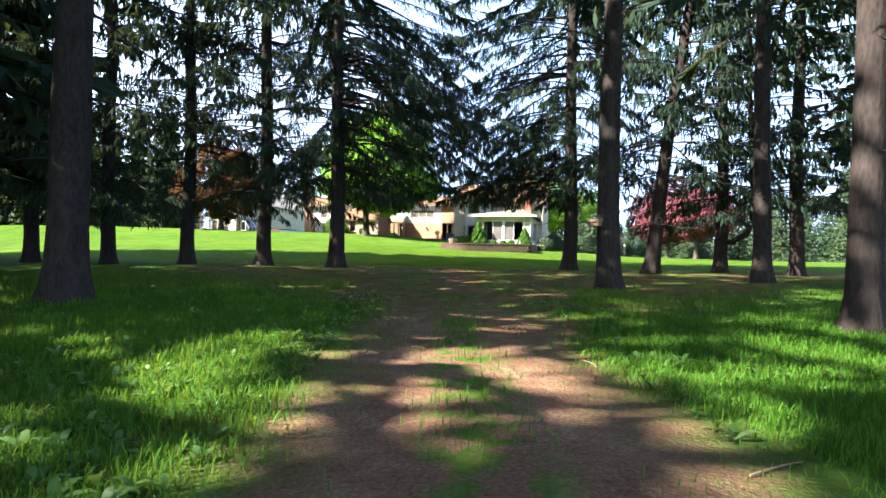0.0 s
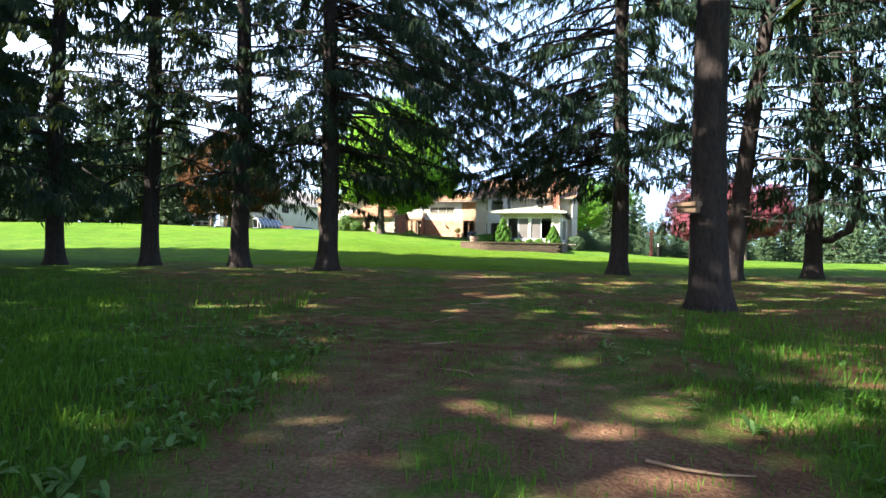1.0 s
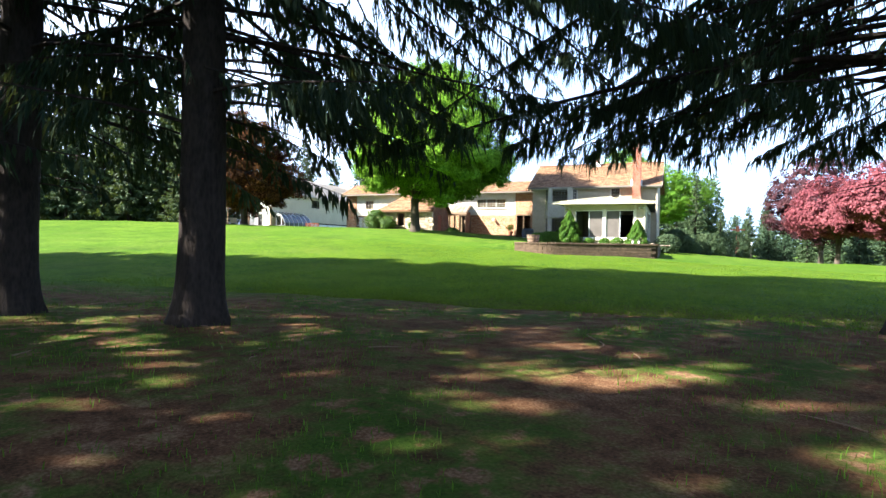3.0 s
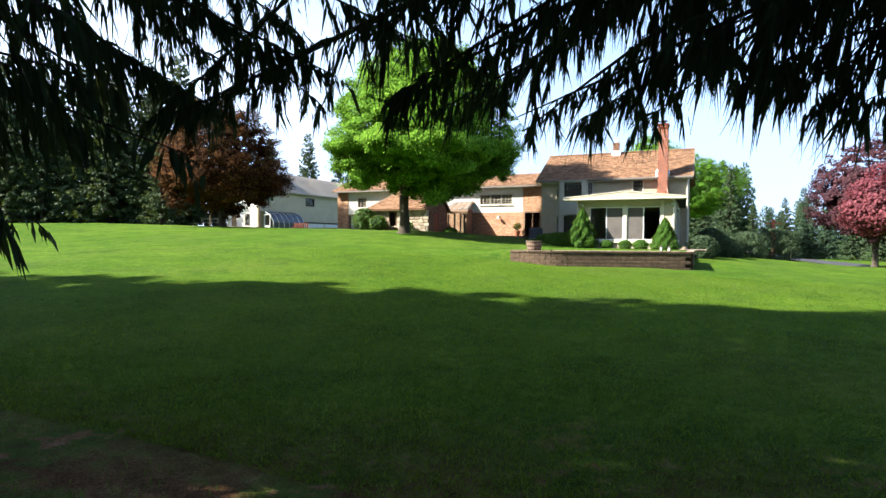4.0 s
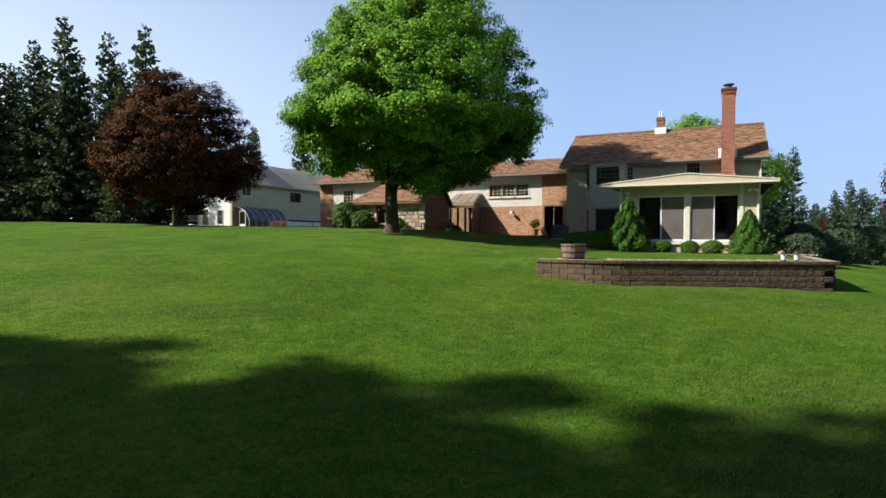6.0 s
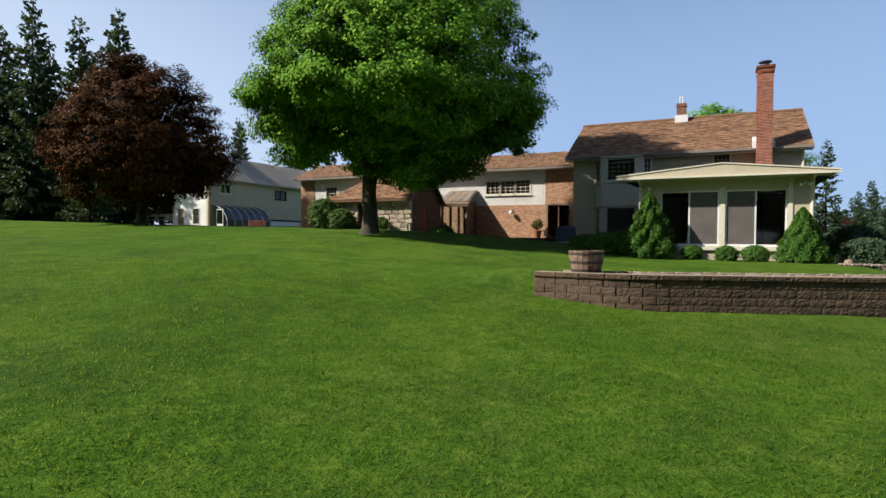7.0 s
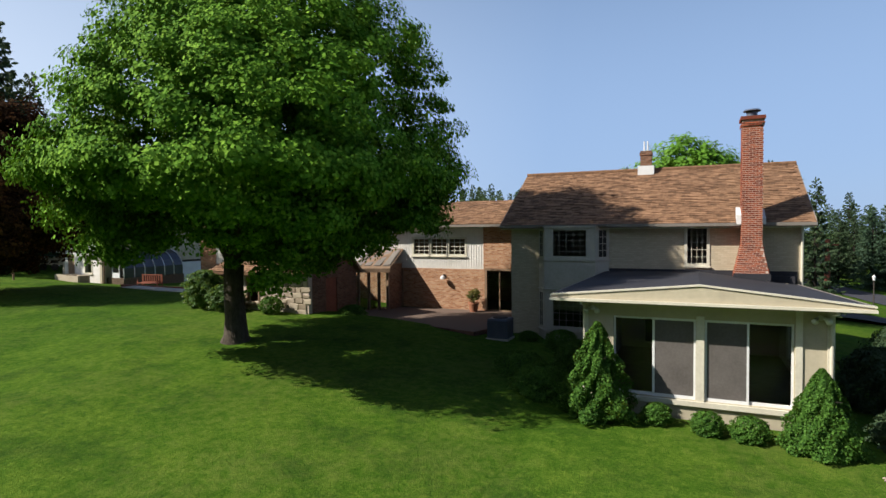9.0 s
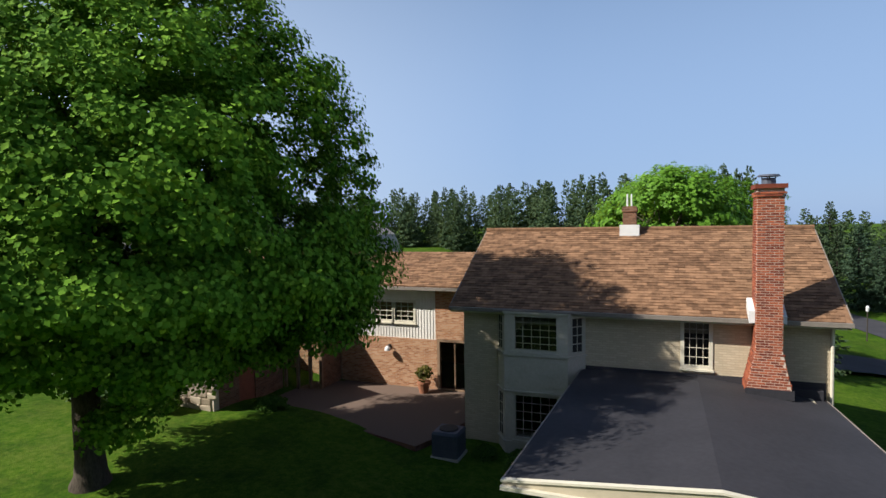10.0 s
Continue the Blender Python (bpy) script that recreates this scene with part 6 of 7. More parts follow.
for i, x in enumerate((-9.84, -8.83, -7.91, -7.14, -6.2)):
    y = wall_y(x) + 0.46
    d = empty("well_light", pose(x, y, 1.385, 22, 5 * (i - 2), 0), "round grey well light set in the gravel", "well light", "well lights in the gravel")
    q = Geo()
    q.tube([(0, 0, 0), (0, 0, 0.07), (0, 0, 0.085)], [0.07, 0.095, 0.088], 14)
    q.make("rim", CAP, d)
    q = Geo()
    q.tube([(0, 0, 0.08), (0, 0, 0.09)], [0.085, 0.085], 14)
    q.make("lens", GUTTER, d)
for x in (-5.75, -5.45):
    d = empty("lantern", pose(x, wall_y(x) + 0.05, CAPZ), "small dark garden lantern on the wall cap", "lantern", "lanterns on the wall")
    q = Geo()
    q.tube([(0, 0, 0), (0, 0, 0.03)], [0.07, 0.07], 8)
    q.make("base", IRON, d)
    q = Geo()
    q.tube([(0, 0, 0.03), (0, 0, 0.17)], [0.05, 0.055], 8)
    q.make("glass_body", ALU, d)
    q = Geo()
    q.tube([(0, 0, 0.17), (0, 0, 0.24)], [0.085, 0.015], 8)
    q.make("roof", IRON, d)

# half barrel planter
bar = empty("barrel_planter", pose(-10.85, 46.62, 1.44), "half whiskey barrel planter of weathered oak staves, filled with soil", "planter")


def barrel_r(z):
    return 0.275 + 0.07 * math.sin(min(1.0, z / 0.46) * 1.5)


for i in range(20):
    a0, a1 = 2 * math.pi * (i + 0.04) / 20, 2 * math.pi * (i + 0.96) / 20
    lo, hi = [], []
    q = Geo()
    zz = (0.0, 0.15, 0.3, 0.45)
    for j in range(3):
        o = [(barrel_r(zz[j]) * math.cos(a), barrel_r(zz[j]) * math.sin(a), zz[j]) for a in (a0, a1)]
        o2 = [((barrel_r(zz[j]) - 0.03) * math.cos(a), (barrel_r(zz[j]) - 0.03) * math.sin(a), zz[j]) for a in (a1, a0)]
        t = [(barrel_r(zz[j + 1]) * math.cos(a), barrel_r(zz[j + 1]) * math.sin(a), zz[j + 1]) for a in (a0, a1)]
        t2 = [((barrel_r(zz[j + 1]) - 0.03) * math.cos(a), (barrel_r(zz[j + 1]) - 0.03) * math.sin(a), zz[j + 1]) for a in (a1, a0)]
        q.hull(o + o2, t + t2)
    q.make("stave", OAK, bar)
for z in (0.04, 0.2, 0.37):
    q = Geo()
    n = 24
    for s, r_add in ((0, 0),):
        vs_ = []
        for i in range(n):
            a = 2 * math.pi * i / n
            for dz, dr in ((0, 0.0), (0, 0.006), (0.045, 0.006), (0.045, 0.0)):
                r_ = barrel_r(z + dz) + dr
                vs_.append((r_ * math.cos(a), r_ * math.sin(a), z + dz))
        fs_ = [(4 * i + k, 4 * i + (k + 1) % 4, 4 * ((i + 1) % n) + (k + 1) % 4, 4 * ((i + 1) % n) + k) for i in range(n) for k in range(4)]
        q.add(vs_, fs_)
    q.make("hoop", IRON, bar)
q = Geo()
vs_ = [(0, 0, 0.4)] + [(0.31 * f * math.cos(2 * math.pi * i / 20), 0.31 * f * math.sin(2 * math.pi * i / 20), 0.385 + rb.uniform(-0.015, 0.02)) for f in (0.5, 1.0) for i in range(20)]
fs_ = [(0, 1 + i, 1 + (i + 1) % 20) for i in range(20)] + [(1 + i, 21 + i, 21 + (i + 1) % 20, 1 + (i + 1) % 20) for i in range(20)]
q.add(vs_, fs_)
q.make("soil", SOIL, bar)


# ---- shrubs by the house ----
def shrub(x, y, z, rad, h, shape, n, leaf, label, mat=None, seed=1, category="shrub", wild=1.0):
    r_ = np.random.default_rng(seed)
    ob = empty("shrub", pose(x, y, z), label, category)
    t = r_.uniform(0, 1, n)
    a = r_.uniform(0, 2 * math.pi, n)
    if shape == "cone":
        prof = rad * (1 - t) ** 0.8 * (0.6 + 0.4 * np.minimum(1, t * 8)) + 0.03
    else:
        prof = rad * np.sqrt(np.clip(1 - (2 * t - 0.9) ** 2 / 1.3, 0.02, 1))
    lump = 1 + wild * (0.13 * np.sin(5 * a + 9 * t + seed) + 0.09 * np.sin(9 * a - 17 * t))
    rr_ = prof * lump * r_.uniform(0.75, 1.03, n)
    c = np.stack([rr_ * np.cos(a), rr_ * np.sin(a), 0.04 + t * h], 1)
    nrm = np.stack([np.cos(a), np.sin(a), 0.7 + 0 * a], 1)
    V_, T_ = leaf_arrays(r_, c, nrm, leaf, 0.7)
    from_arrays("foliage", V_, T_, mat or SHRUB, ob)
    q = Geo()
    q.tube([(0, 0, -0.1), (0, 0, h * 0.7)], [0.04, 0.015], 6)
    for k in range(5):
        a_ = k * 1.3
        q.tube([(0, 0, h * 0.15 * k + 0.1), (rad * 0.7 * math.cos(a_), rad * 0.7 * math.sin(a_), h * 0.15 * k + 0.25)], [0.015, 0.006], 4)
    q.make("stems", BARK, ob)
    return ob


shrub(-6.1, 56.45, 1.3, 0.8, 1.85, "cone", 21600, 0.049, "dense conical dwarf spruce by the sunroom corner", seed=2)
shrub(-10.75, 56.95, 1.35, 0.86, 2.45, "cone", 21000, 0.058, "tall loose evergreen shrub by the sunroom", seed=3, wild=2.0)
shrub(-8.25, 56.75, 1.35, 0.36, 0.55, "ball", 5280, 0.035, "clipped round boxwood under the sunroom sill", seed=4)
shrub(-7.4, 56.6, 1.35, 0.4, 0.58, "ball", 5760, 0.035, "clipped round boxwood under the sunroom sill", seed=5)
shrub(-9.35, 57.0, 1.4, 0.34, 0.5, "ball", 4800, 0.035, "clipped round boxwood under the sunroom sill", seed=6)
shrub(-12.4, 58.0, 1.4, 0.85, 0.95, "ball", 9600, 0.046, "dark spreading evergreen shrub beside the house", seed=7)
shrub(-13.5, 59.6, 1.5, 0.8, 0.8, "ball", 7680, 0.046, "dark spreading evergreen shrub beside the house", seed=8)
shrub(-11.9, 60.6, 1.5, 0.7, 1.1, "ball", 7200, 0.046, "dark spreading evergreen shrub beside the house", seed=9)
shrub(-13.0, 63.4, 1.6, 0.6, 0.8, "ball", 5280, 0.046, "dark evergreen shrub beside the house", seed=10)
shrub(-14.4, 63.9, 1.7, 0.4, 0.5, "ball", 3600, 0.041, "dark evergreen shrub beside the house", seed=11)
shrub(-29.5, 62.3, gz(-29.5, 62.3), 0.75, 1.7, "ball", 7000, 0.085, "leafy light green bush beside the stone annex", WEED, seed=12, wild=2.6)
shrub(-28.1, 62.1, gz(-28.1, 62.1), 0.62, 1.15, "ball", 4600, 0.08, "leafy light green bush beside the stone annex", WEED, seed=13, wild=2.6)
shrub(-25.6, 62.3, gz(-25.6, 62.3), 0.5, 0.7, "ball", 4320, 0.046, "low bush beside the stone annex", seed=14)
shrub(-22.6, 64.2, 2.1, 0.6, 0.7, "ball", 5280, 0.046, "dark low bush beside the patio", seed=15)
shrub(-4.2, 57.5, 0.9, 0.8, 1.3, "ball", 6240, 0.058, "dark evergreen bush beyond the sunroom corner", NEEDLE_FAR, seed=16)
shrub(-3.6, 62.0, 0.8, 1.1, 1.9, "ball", 10080, 0.07, "tall dark evergreen bush at the house end", NEEDLE_FAR, seed=17)
shrub(-2.6, 65.5, 0.6, 0.9, 2.3, "cone", 10800, 0.07, "tall dark juniper at the house end", NEEDLE_FAR, 18)
shrub(-1.4, 67.5, 0.4, 1.4, 2.2, "ball", 9000, 0.07, "tall dark evergreen bush at the house end", NEEDLE_FAR, seed=19)
shrub(0.6, 70.5, 0.2, 1.6, 2.6, "ball", 10000, 0.07, "tall dark evergreen bush beside the drive", NEEDLE_FAR, seed=20)
shrub(-2.9, 60.5, 0.7, 0.9, 1.5, "ball", 6000, 0.06, "dark evergreen bush beyond the sunroom corner", NEEDLE_FAR, seed=21)

# ---- barn and greenhouse ----
barn = empty("barn", pose(0, 0, 0), "pale two-storey barn with grey ribbed metal roof", "barn")
bx0, bx1, by0, by1, bez, brz = -53.2, -48.7, 70.8, 92.0, 7.25, 9.7
wall("long_wall", "y", bx1, 1, by0, by1, 1.4, bez, PAINT, barn, [(72.1, 73.3, 6.05, 6.85), (79.1, 80.65, 5.95, 6.78)])
wall("long_wall", "y", bx0, -1, by0, by1, 1.4, bez, PAINT, barn)
wall("end_wall", "x", by0, -1, bx0 + 0.25, bx1 - 0.25, 1.4, bez, WHITE, barn, [(-50.6, -49.8, 3.2, 4.6), (-52.6, -51.8, 2.8, 4.6)])
wall("end_wall", "x", by1, 1, bx0 + 0.25, bx1 - 0.25, 1.4, bez, PAINT, barn)
bm_ = (bx0 + bx1) / 2
for y in (by0, by1 - 0.25):
    q = Geo()
    q.hull([(bx0 + 0.1, y, bez), (bx1 - 0.1, y, bez), (bm_, y, brz - 0.2)], [(bx0 + 0.1, y + 0.25, bez), (bx1 - 0.1, y + 0.25, bez), (bm_, y + 0.25, brz - 0.2)])
    q.make("gable", WHITE, barn)
q = Geo()
roof_slab(q, (bx1 + 0.5, by0 - 0.5, bez), (bx1 + 0.5, by1 + 0.5, bez), (bm_, by1 + 0.5, brz), (bm_, by0 - 0.5, brz))
roof_slab(q, (bx0 - 0.5, by0 - 0.5, bez), (bx0 - 0.5, by1 + 0.5, bez), (bm_, by1 + 0.5, brz), (bm_, by0 - 0.5, brz))
broof = q.make("roof", METAL_ROOF, barn)
y = by0 - 0.4
while y < by1 + 0.4:
    q = Geo()
    q.hull([(bx1 + 0.51, y, bez + 0.0), (bx1 + 0.51, y + 0.07, bez + 0.0), (bm_, y + 0.07, brz + 0.0), (bm_, y, brz)],
           [(bx1 + 0.51, y, bez + 0.06), (bx1 + 0.51, y + 0.07, bez + 0.06), (bm_, y + 0.07, brz + 0.06), (bm_, y, brz + 0.06)])
    q.make("rib", METAL_ROOF, broof)
    y += 0.45
window(barn, "y", bx1, 1, 79.1, 80.65, 5.95, 6.78, 2, 1, DARK, trim=0.06, bar=0.07)
window(barn, "y", bx1, 1, 72.1, 73.3, 6.05, 6.85, 2, 1, TRIM, trim=0.08, bar=0.07)
window(barn, "x", by0, -1, -50.6, -49.8, 3.2, 4.6, 1, 2, TRIM, trim=0.06)
q = Geo()
q.box(-52.6, -51.8, by0 + 0.05, by0 + 0.12, 2.8, 4.6)
q.make("door", WOOD, barn)
q = Geo()
q.tube([(bx1 + 0.08, by0 + 0.1, 7.15), (bx1 + 0.08, by0 + 0.1, 2.2)], [0.06, 0.06], 8)
q.make("downspout", WOOD, barn)
for y in (78.0, 82.9):
    q = Geo()
    q.box(bx1 + 0.003, bx1 + 0.04, y, y + 4.6, 1.5, 3.7)
    d = q.make("garage_door", ALU, barn, "white sectional garage door")
    for i in range(4):
        q = Geo()
        q.box(bx1 + 0.042, bx1 + 0.05, y + 0.03, y + 4.57, 1.62 + 0.52 * i, 2.11 + 0.52 * i)
        q.make("panel", ALU, d)
    q = Geo()
    q.box(bx1 + 0.003, bx1 + 0.07, y - 0.08, y + 4.68, 3.702, 3.88)
    q.make("lintel", DARK, barn)
gh = empty("greenhouse", pose(0, 0, 0), "lean-to greenhouse with curved smoky panels and white frame", "greenhouse")
GY0, GY1, GD = 71.2, 76.5, 1.8
prof = [(0.0, 2.1), (0.6, 1.95), (1.15, 1.68), (1.55, 1.25), (GD, 0.75), (GD, 0.0)]
gz0 = 2.85
for i in range(7):
    y = GY0 + (GY1 - GY0) * i / 6
    q = Geo()
    q.tube([(bx1 + 0.02 + d_, y, gz0 + z_) for d_, z_ in prof], [0.028] * 6, 6)
    q.make("frame_rib", ALU, gh)
for i in range(6):
    y0 = GY0 + (GY1 - GY0) * i / 6 + 0.05
    y1 = GY0 + (GY1 - GY0) * (i + 1) / 6 - 0.05
    q = Geo()
    for k in range(5):
        (d0, z0), (d1, z1) = prof[k], prof[k + 1]
        q.hull([(bx1 + 0.02 + d0, y0, gz0 + z0), (bx1 + 0.02 + d1, y0, gz0 + z1), (bx1 + 0.02 + d1, y1, gz0 + z1), (bx1 + 0.02 + d0, y1, gz0 + z0)],
               [(bx1 + 0.01 + d0, y0, gz0 + z0 - 0.012), (bx1 + 0.01 + d1, y0, gz0 + z1 - 0.012), (bx1 + 0.01 + d1, y1, gz0 + z1 - 0.012), (bx1 + 0.01 + d0, y1, gz0 + z0 - 0.012)])
    q.make("curved_panel", POLY, gh)
q = Geo()
for d_ in (0.55, 1.3):
    q.box(bx1 + d_, bx1 + d_ + 0.06, GY0 - 0.02, GY0 + 0.03, gz0 - 0.4, gz0 + 1.6)
q.box(bx1 + 0.55, bx1 + 1.36, GY0 - 0.02, GY0 + 0.03, gz0 + 1.6, gz0 + 1.67)
q.box(bx1 + 0.61, bx1 + 1.3, GY0 - 0.015, GY0 + 0.02, gz0 - 0.4, gz0 + 0.4)
q.make("door", ALU, gh)
q = Geo()
q.box(bx1 + 0.01, bx1 + GD + 0.06, GY0 - 0.05, GY1 + 0.05, 1.6, gz0 + 0.02)
q.make("base", BLOCK, gh)
# bench, low wooden edging, post, gate
be = empty("garden_bench", pose(-41.6, 69.3, gz(-41.6, 69.3), 0, 0, 10), "red-brown slatted wooden garden bench on the lawn", "bench")
for i in range(9):
    q = Geo()
    q.box(-0.72 + 0.17 * i, -0.65 + 0.17 * i, -0.02, 0.02, 0.45, 0.9)
    q.make("back_slat", RED_WOOD, be)
for z in (0.42, 0.9):
    q = Geo()
    q.box(-0.8, 0.8, -0.03, 0.03, z, z + 0.07)
    q.make("rail", RED_WOOD, be)
q = Geo()
q.box(-0.8, 0.8, -0.5, -0.02, 0.38, 0.43)
q.make("seat", RED_WOOD, be)
for sx in (-0.78, 0.74):
    for sy in (-0.48, -0.03):
        q = Geo()
        q.box(sx, sx + 0.06, sy, sy + 0.06, -0.05, 0.95 if sy > -0.1 else 0.62)
        q.make("leg", RED_WOOD, be)
q = Geo()
q.box(-42, -35.8, 67.3, 67.5, 2.3, gz(-39, 67.4) + 0.22)
tagged(q.make("timber_edging", RED_WOOD), "low red-brown timber edging beside the garage drive", "edging")
q = Geo()
zc = gz(-36.5, 66.9)
q.hull([(-40.5, 66.2, zc - 0.3), (-34.0, 66.0, zc - 0.3), (-34.0, 67.2, zc - 0.3), (-40.5, 67.2, zc - 0.3)], [(-40.5, 66.2, zc + 0.16), (-34.0, 66.0, zc + 0.06), (-34.0, 67.2, zc + 0.06), (-40.5, 67.2, zc + 0.16)])
tagged(q.make("concrete_apron", CONCRETE), "pale concrete apron beside the garage", "pavement", kind="structure")
for x0, x1, y in ((-52.2, -50.9, 70.0), (-50.6, -49.2, 69.75)):
    low = empty("stone_planter", pose((x0 + x1) / 2, y, gz((x0 + x1) / 2, y)), "low grey-brown stone planter box beside the barn", "planter", "stone planters by the barn")
    half = (x1 - x0) / 2
    for a, b, c, e in ((-half, half, -0.45, -0.3), (-half, half, 0.3, 0.45), (-half, -half + 0.15, -0.298, 0.298), (half - 0.15, half, -0.298, 0.298)):
        q = Geo()
        q.box(a, b, c, e, -0.25, 0.5)
        q.make("side", STONE, low)
    q = Geo()
    q.box(-half + 0.15, half - 0.15, -0.298, 0.298, -0.25, 0.42)
    q.make("soil", SOIL, low)
cl = empty("clothes_line", pose(-50.5, 65.8, gz(-50.5, 65.8)), "pale wooden post with a clothes line to the barn", "clothes line")
q = Geo()
q.tube([(0, 0, -0.2), (0, 0, 2.05)], [0.06, 0.05], 8)
q.tube([(-0.3, -0.1, 1.95), (0.35, 0.12, 1.95)], [0.035, 0.035], 6)
q.make("post", WOOD, cl)
q = Geo()
far_end = Vector((-49.4, 70.78, 4.9)) - cl.matrix_basis.translation
q.tube([Vector((0, 0, 1.98)).lerp(far_end, f) - Vector((0, 0, 0.35 * f * (1 - f))) for f in (0, 0.25, 0.5, 0.75, 1)], [0.012] * 5, 5)
q.make("line", ALU, cl)
ctr = empty("utility_trailer", pose(-57.6, 72.9, gz(-57.6, 72.9), 0, 0, 15), "pale utility trailer parked by the barn", "trailer")
q = Geo()
q.box(-1.3, 1.3, -0.5, 0.5, 0.45, 1.1)
q.make("body", PAINT, ctr)
for sx in (-0.6, 0.5):
    q = Geo()
    q.tube([(sx, -0.56, 0.28), (sx, -0.42, 0.28)], [0.28, 0.28], 16)
    q.make("wheel", IRON, ctr)
    q = Geo()
    q.box(sx - 0.35, sx + 0.35, -0.508, -0.502, 0.6, 0.85)
    q.make("side_panel", DARK, ctr)
redb = empty("red_barn", pose(-54.5, 122, -1.2), "distant red gambrel-roofed barn behind the house", "barn")
q = Geo()
pf = [(-4.5, 0), (4.5, 0), (4.5, 5.5), (3.3, 8.3), (0, 10.3), (-3.3, 8.3), (-4.5, 5.5)]
q.hull([(x, 0, z) for x, z in pf], [(x, 10, z) for x, z in pf])
q.make("body", RED_BARN, redb)
q = Geo()
rf = [(4.8, 5.2), (3.4, 8.5), (0, 10.6), (-3.4, 8.5), (-4.8, 5.2)]
for (xa, za), (xb, zb) in zip(rf[:-1], rf[1:]):
    q.hull([(xa, -0.4, za), (xb, -0.4, zb), (xb, 10.4, zb), (xa, 10.4, za)], [(xa, -0.4, za + 0.2), (xb, -0.4, zb + 0.2), (xb, 10.4, zb + 0.2), (xa, 10.4, za + 0.2)])
q.make("roof", METAL_ROOF, redb)


# ---- drive ----
def ribbon_road(name, pts, width, mat, label, lift=0.05):
    q = Geo()
    P = [Vector((x, y, 0)) for x, y in pts]
    fine = []
    for i in range(len(P) - 1):
        for k in range(6):
            fine.append(P[i].lerp(P[i + 1], k / 6))
    fine.append(P[-1])
    for _ in range(4):
        fine = [fine[0]] + [(fine[i - 1] + fine[i] * 2 + fine[i + 1]) / 4 for i in range(1, len(fine) - 1)] + [fine[-1]]
    vs_ = []
    for i, p in enumerate(fine):
        d_ = (fine[min(i + 1, len(fine) - 1)] - fine[max(0, i - 1)]).normalized()
        s_ = Vector((-d_.y, d_.x, 0)) * width / 2
        for a in (p - s_, p, p + s_):
            vs_.append((a.x, a.y, max(gz(a.x, a.y), gz(p.x, p.y)) + lift))
    n = len(fine)
    q.add(vs_, [(3 * i + k, 3 * i + k + 1, 3 * i + 4 + k, 3 * i + 3 + k) for i in range(n - 1) for k in range(2)])
    return tagged(q.make(name, mat), label, "drive", kind="structure")


ribbon_road("drive", [(-6, 82), (0, 87), (5, 90), (11, 90), (20, 86), (34, 78)], 5.0, ASPHALT, "dark asphalt drive curving behind the house")
ribbon_road("drive", [(10, 90), (9.5, 97), (8.0, 106), (5.5, 116), (1, 134)], 4.0, ASPHALT, "dark asphalt drive leading away between spruces", 0.07)
lp = empty("lamp_post", pose(5.2, 99.5, gz(5.2, 99.5)), "black lamp post with white lantern on the grass island", "lamp post")
q = Geo()
q.tube([(0, 0, 0), (0, 0, 2.3)], [0.05, 0.04], 8)
q.make("post", IRON, lp)
q = Geo()
q.tube([(0, 0, 2.3), (0, 0, 2.6), (0, 0, 2.75)], [0.09, 0.13, 0.03], 8)
q.make("lantern", ALU, lp)
up_ = empty("utility_pole", pose(5.0, 116.0, gz(5, 116) - 0.2), "reddish wooden utility pole beyond the drive", "utility pole")
q = Geo()
q.tube([(0, 0, 0), (0, 0, 5.6)], [0.3, 0.24], 10)
q.make("pole", RED_WOOD, up_)
q = Geo()
q.box(-1.0, 1.0, -0.08, 0.08, 4.9, 5.1)
q.make("crossarm", RED_WOOD, up_)

# ---- bird box on a trunk ----
bb = empty("bird_box", pose(0.62, 14.98, 1.55, 0, 0, -28), "weathered wooden platform box fixed to a spruce trunk", "bird box")
q = Geo()
q.box(-0.16, 0.13, -0.1, 0.1, 0.0, 0.1)
q.make("body", WOOD, bb)
q = Geo()
q.hull([(-0.2, -0.14, 0.1), (0.16, -0.14, 0.1), (0.16, 0.14, 0.1), (-0.2, 0.14, 0.1)], [(-0.2, -0.14, 0.14), (0.16, -0.14, 0.17), (0.16, 0.14, 0.17), (-0.2, 0.14, 0.14)])
q.make("lid", WOOD, bb)


# ---- grass ----
def blades(name, n, where, hgt, wid, mat, label, seed, bend=0.5, z_of=ground_z):
    r_ = np.random.default_rng(seed)
    xy = where(r_, n)
    n = len(xy)
    z = z_of(xy[:, 0], xy[:, 1]) - 0.005
    a = r_.uniform(0, 2 * math.pi, n)
    h_ = hgt * r_.uniform(0.5, 1.4, n)
    w_ = wid * r_.uniform(0.7, 1.4, n)
    b_ = bend * h_ * r_.uniform(0.2, 1.4, n)
    side = np.stack([-np.sin(a), np.cos(a), 0 * a], 1)
    fwd = np.stack([np.cos(a), np.sin(a), 0 * a], 1)
    o = np.stack([xy[:, 0], xy[:, 1], z], 1)
    m = o + fwd * (b_ * 0.35)[:, None] + np.array((0, 0, 1.0)) * (h_ * 0.6)[:, None]
    t = o + fwd * b_[:, None] + np.array((0, 0, 1.0)) * h_[:, None] * 0.97
    V_ = np.stack([o - side * w_[:, None] / 2, o + side * w_[:, None] / 2, m - side * w_[:, None] * 0.4, m + side * w_[:, None] * 0.4, t], 1).reshape(-1, 3)
    T_ = (np.arange(n)[:, None, None] * 5 + np.array([(0, 1, 3), (0, 3, 2), (2, 3, 4)])[None]).reshape(-1, 3)
    return tagged(from_arrays(name, V_, T_, mat), label, "grass", kind="stuff")


def track_u(x, y):
    return (x - 0.85) * 0.965 + (y - 1.0) * 0.26


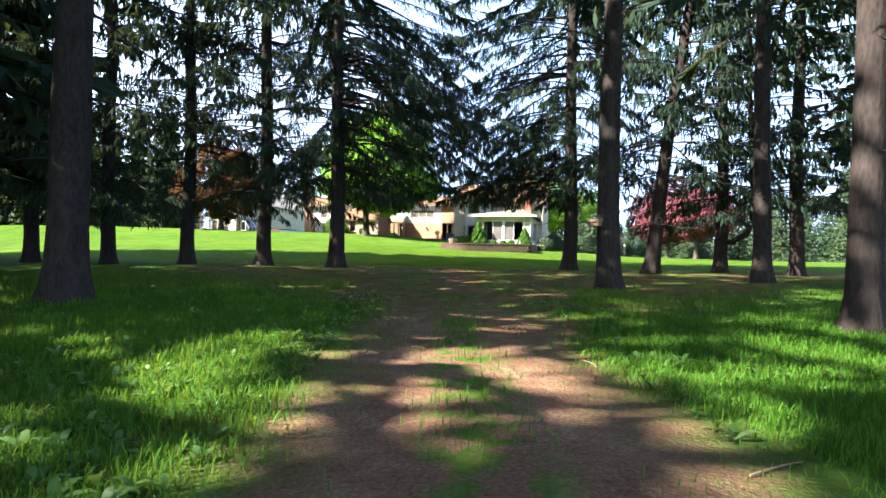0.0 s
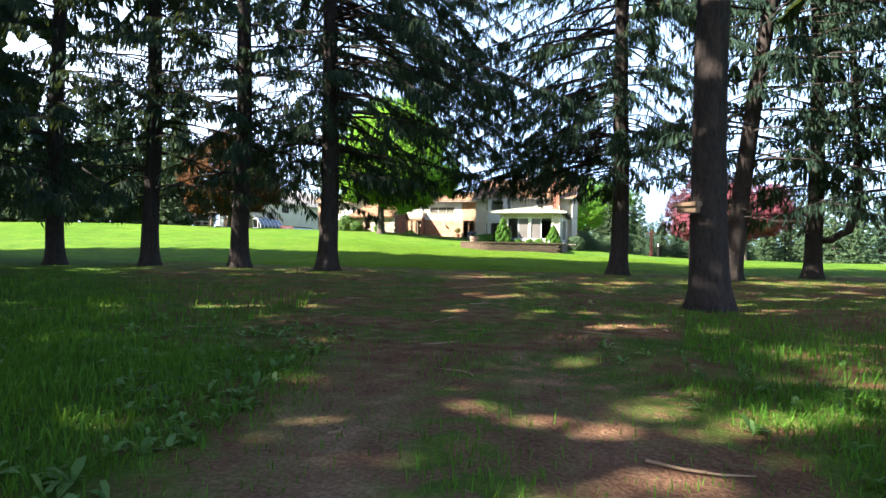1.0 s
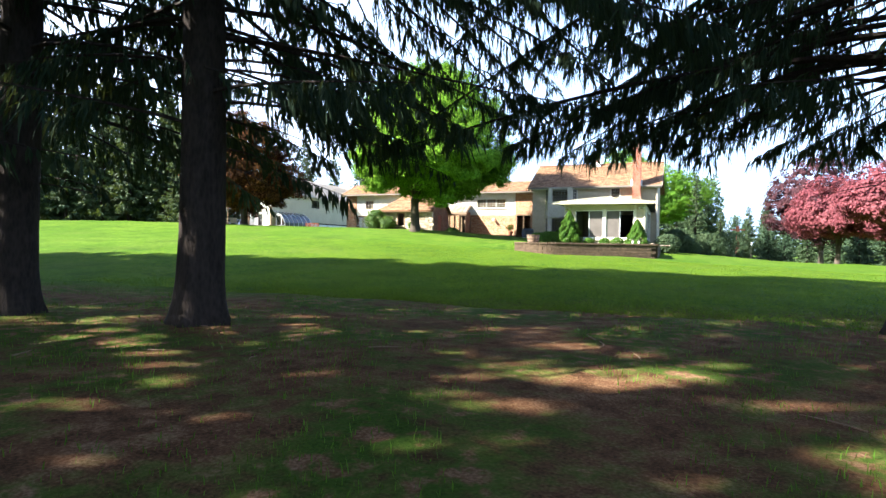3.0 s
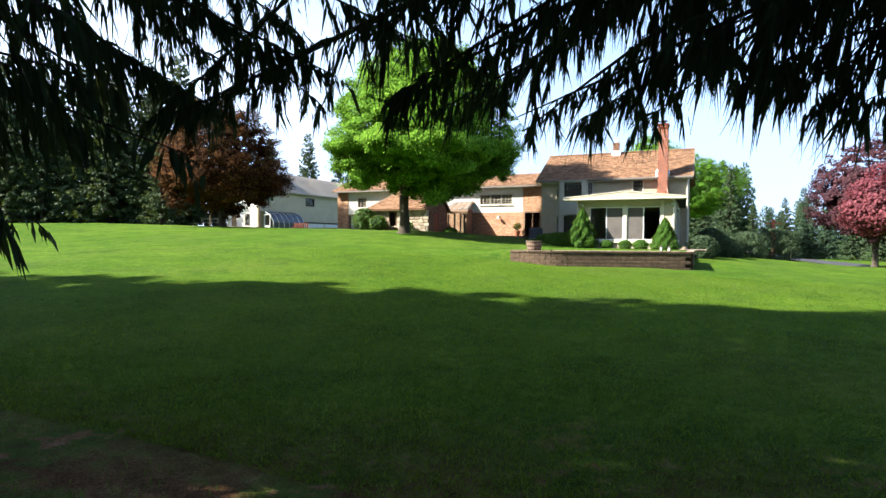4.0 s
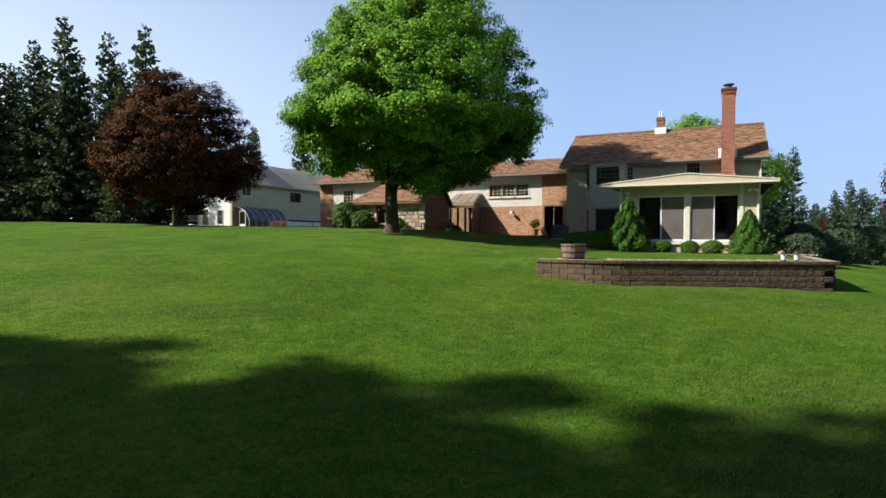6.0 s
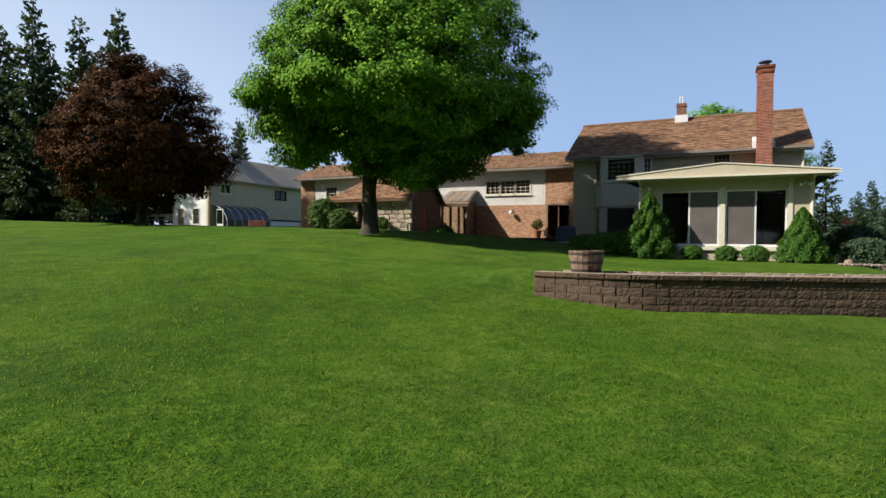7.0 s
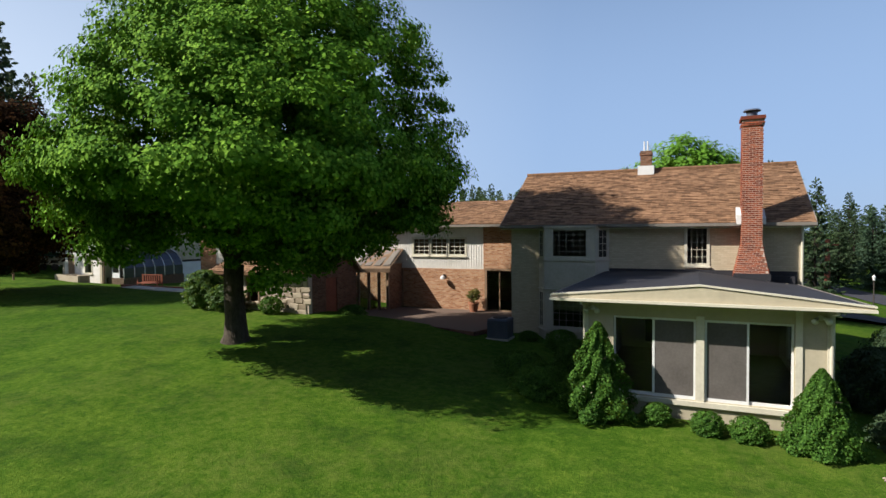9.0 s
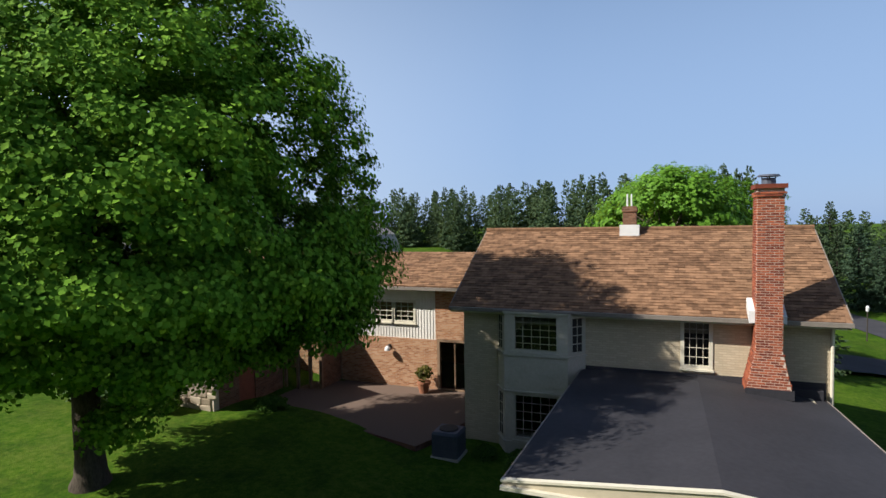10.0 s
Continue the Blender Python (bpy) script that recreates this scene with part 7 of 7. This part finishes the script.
def clumpy(r_, x, y, cell=1.7, lo=0.1):
    f = np.array([noise.noise(Vector((px_ / cell, py_ / cell, 3.0))) for px_, py_ in zip(x, y)])
    return r_.uniform(0, 1, len(x)) < np.clip(0.5 + f * 1.2, lo, 1)


def rank_where(r_, n):
    x, y = r_.uniform(-13, 8, n * 2), r_.uniform(1.0, 16, n * 2)
    u = track_u(x, y)
    k = (np.abs(u + 0.25 * np.sin(y * 1.3)) > 1.35 + 0.12 * np.maximum(0, y - 4)) & (r_.uniform(0, 1, len(x)) < np.clip((15.5 - y) / 7, 0.0, 1)) & clumpy(r_, x, y)
    return np.stack([x, y], 1)[k][:n]


def thin_where(r_, n):
    x, y = r_.uniform(-18, 7, n * 2), r_.uniform(1, 28, n * 2)
    k = clumpy(r_, x, y, 1.2, 0.0) & (np.abs(track_u(x, y)) > 0.5)
    return np.stack([x, y], 1)[k][:n]


def centre_where(r_, n):
    y = r_.uniform(1.2, 12, n)
    x = 0.85 - (y - 1) * 0.27 + r_.normal(0, 0.22, n)
    k = clumpy(r_, x, y, 0.9, 0.0)
    return np.stack([x, y], 1)[k]


def lawn_where(r_, n):
    y = 26 + 20 * r_.uniform(0, 1, n) ** 1.2
    x = -8 + r_.normal(0, 0.62, n) * (6 + (y - 24) * 0.5)
    k = y < np.where(x > -12.2, wall_y(x) - 0.25, 60)
    return np.stack([x, y], 1)[k]


blades("rank_grass", 120000, rank_where, 0.1, 0.008, GRASS, "tall uncut green grass beside the track", 1)
def verge_where(r_, n):
    x, y = r_.uniform(-6.5, 6.5, n * 3), 1.2 + 8.5 * r_.uniform(0, 1, n * 3) ** 1.4
    u = track_u(x, y)
    k = (np.abs(u + 0.25 * np.sin(y * 1.3)) > 1.15 + 0.35 * r_.uniform(0, 1, n * 3)) & (np.abs(u) < 5.2)
    return np.stack([x, y], 1)[k][:n]


blades("verge_grass", 120000, verge_where, 0.065, 0.007, GRASS, "dense soft green grass along the track", 7, 0.8)
blades("thin_grass", 75000, thin_where, 0.05, 0.006, GRASS, "thin short grass among needle litter", 2)
blades("track_grass", 4500, centre_where, 0.07, 0.006, GRASS, "grass tufts along the middle of the track", 3)
blades("lawn_grass", 250000, lawn_where, 0.036, 0.0075, LAWN, "short mown lawn grass", 4, 1.7)


def weeds(n, seed):
    r_ = np.random.default_rng(seed)
    parts = []
    x, y = r_.uniform(-7, 6, n), r_.uniform(1.6, 11, n)
    u = track_u(x, y)
    k = (np.abs(u) > 1.2) & (np.abs(u) < 1.5 + r_.uniform(0, 1, n) ** 2 * 5.0) & ((u < 0) | (r_.uniform(0, 1, n) < 0.35))
    x, y = x[k], y[k]
    for px_, py_ in zip(x, y):
        m = int(r_.integers(4, 9))
        a = r_.uniform(0, 6.28, m)
        ln = r_.uniform(0.05, 0.2, m) * r_.uniform(0.6, 1.1)
        el = r_.uniform(0.6, 1.35, m)
        d_ = np.stack([np.cos(a) * np.cos(el), np.sin(a) * np.cos(el), np.sin(el)], 1)
        s_ = np.stack([-np.sin(a), np.cos(a), 0 * a], 1)
        o = np.array((px_, py_, gz(px_, py_)))
        pts = []
        for f, w in ((0, 0.1), (0.35, 0.9), (0.7, 0.75), (1.0, 0.05)):
            c = o + d_ * (ln * f)[:, None] - np.array((0, 0, 1.0)) * (0.5 * ln * f * f)[:, None]
            pts += [c + s_ * (ln * 0.13 * w)[:, None], c - s_ * (ln * 0.13 * w)[:, None]]
        V_ = np.stack(pts, 1).reshape(-1, 3)
        q_ = np.array([(0, 1, 3), (0, 3, 2), (2, 3, 5), (2, 5, 4), (4, 5, 7), (4, 7, 6)])
        parts.append((V_, (np.arange(m)[:, None, None] * 8 + q_[None]).reshape(-1, 3)))
    V_, T_ = join_arrays(parts)
    return tagged(from_arrays("weeds", V_, T_, WEED), "broad-leaved weeds along the track edge", "weeds", kind="stuff")


weeds(3600, 6)


# ---- fallen twigs under the spruces ----
rt = random.Random(9)
g = Geo()
for _ in range(170):
    x, y = rt.uniform(-13, 5), rt.uniform(2.5, 24)
    a, ln = rt.uniform(0, math.pi), rt.uniform(0.08, 0.45)
    bend = rt.uniform(-0.06, 0.06)
    pts = []
    for k in range(4):
        f = k / 3 - 0.5
        px_, py_ = x + math.cos(a) * ln * f - math.sin(a) * bend * (1 - 4 * f * f), y + math.sin(a) * ln * f + math.cos(a) * bend * (1 - 4 * f * f)
        pts.append((px_, py_, gz(px_, py_) + 0.012))
    r_ = rt.uniform(0.004, 0.009)
    g.tube(pts, [r_, r_, r_ * 0.8, r_ * 0.4], 5)
tagged(g.make("fallen_twigs", WOOD), "thin fallen spruce twigs lying on the needle litter", "twigs", kind="stuff")
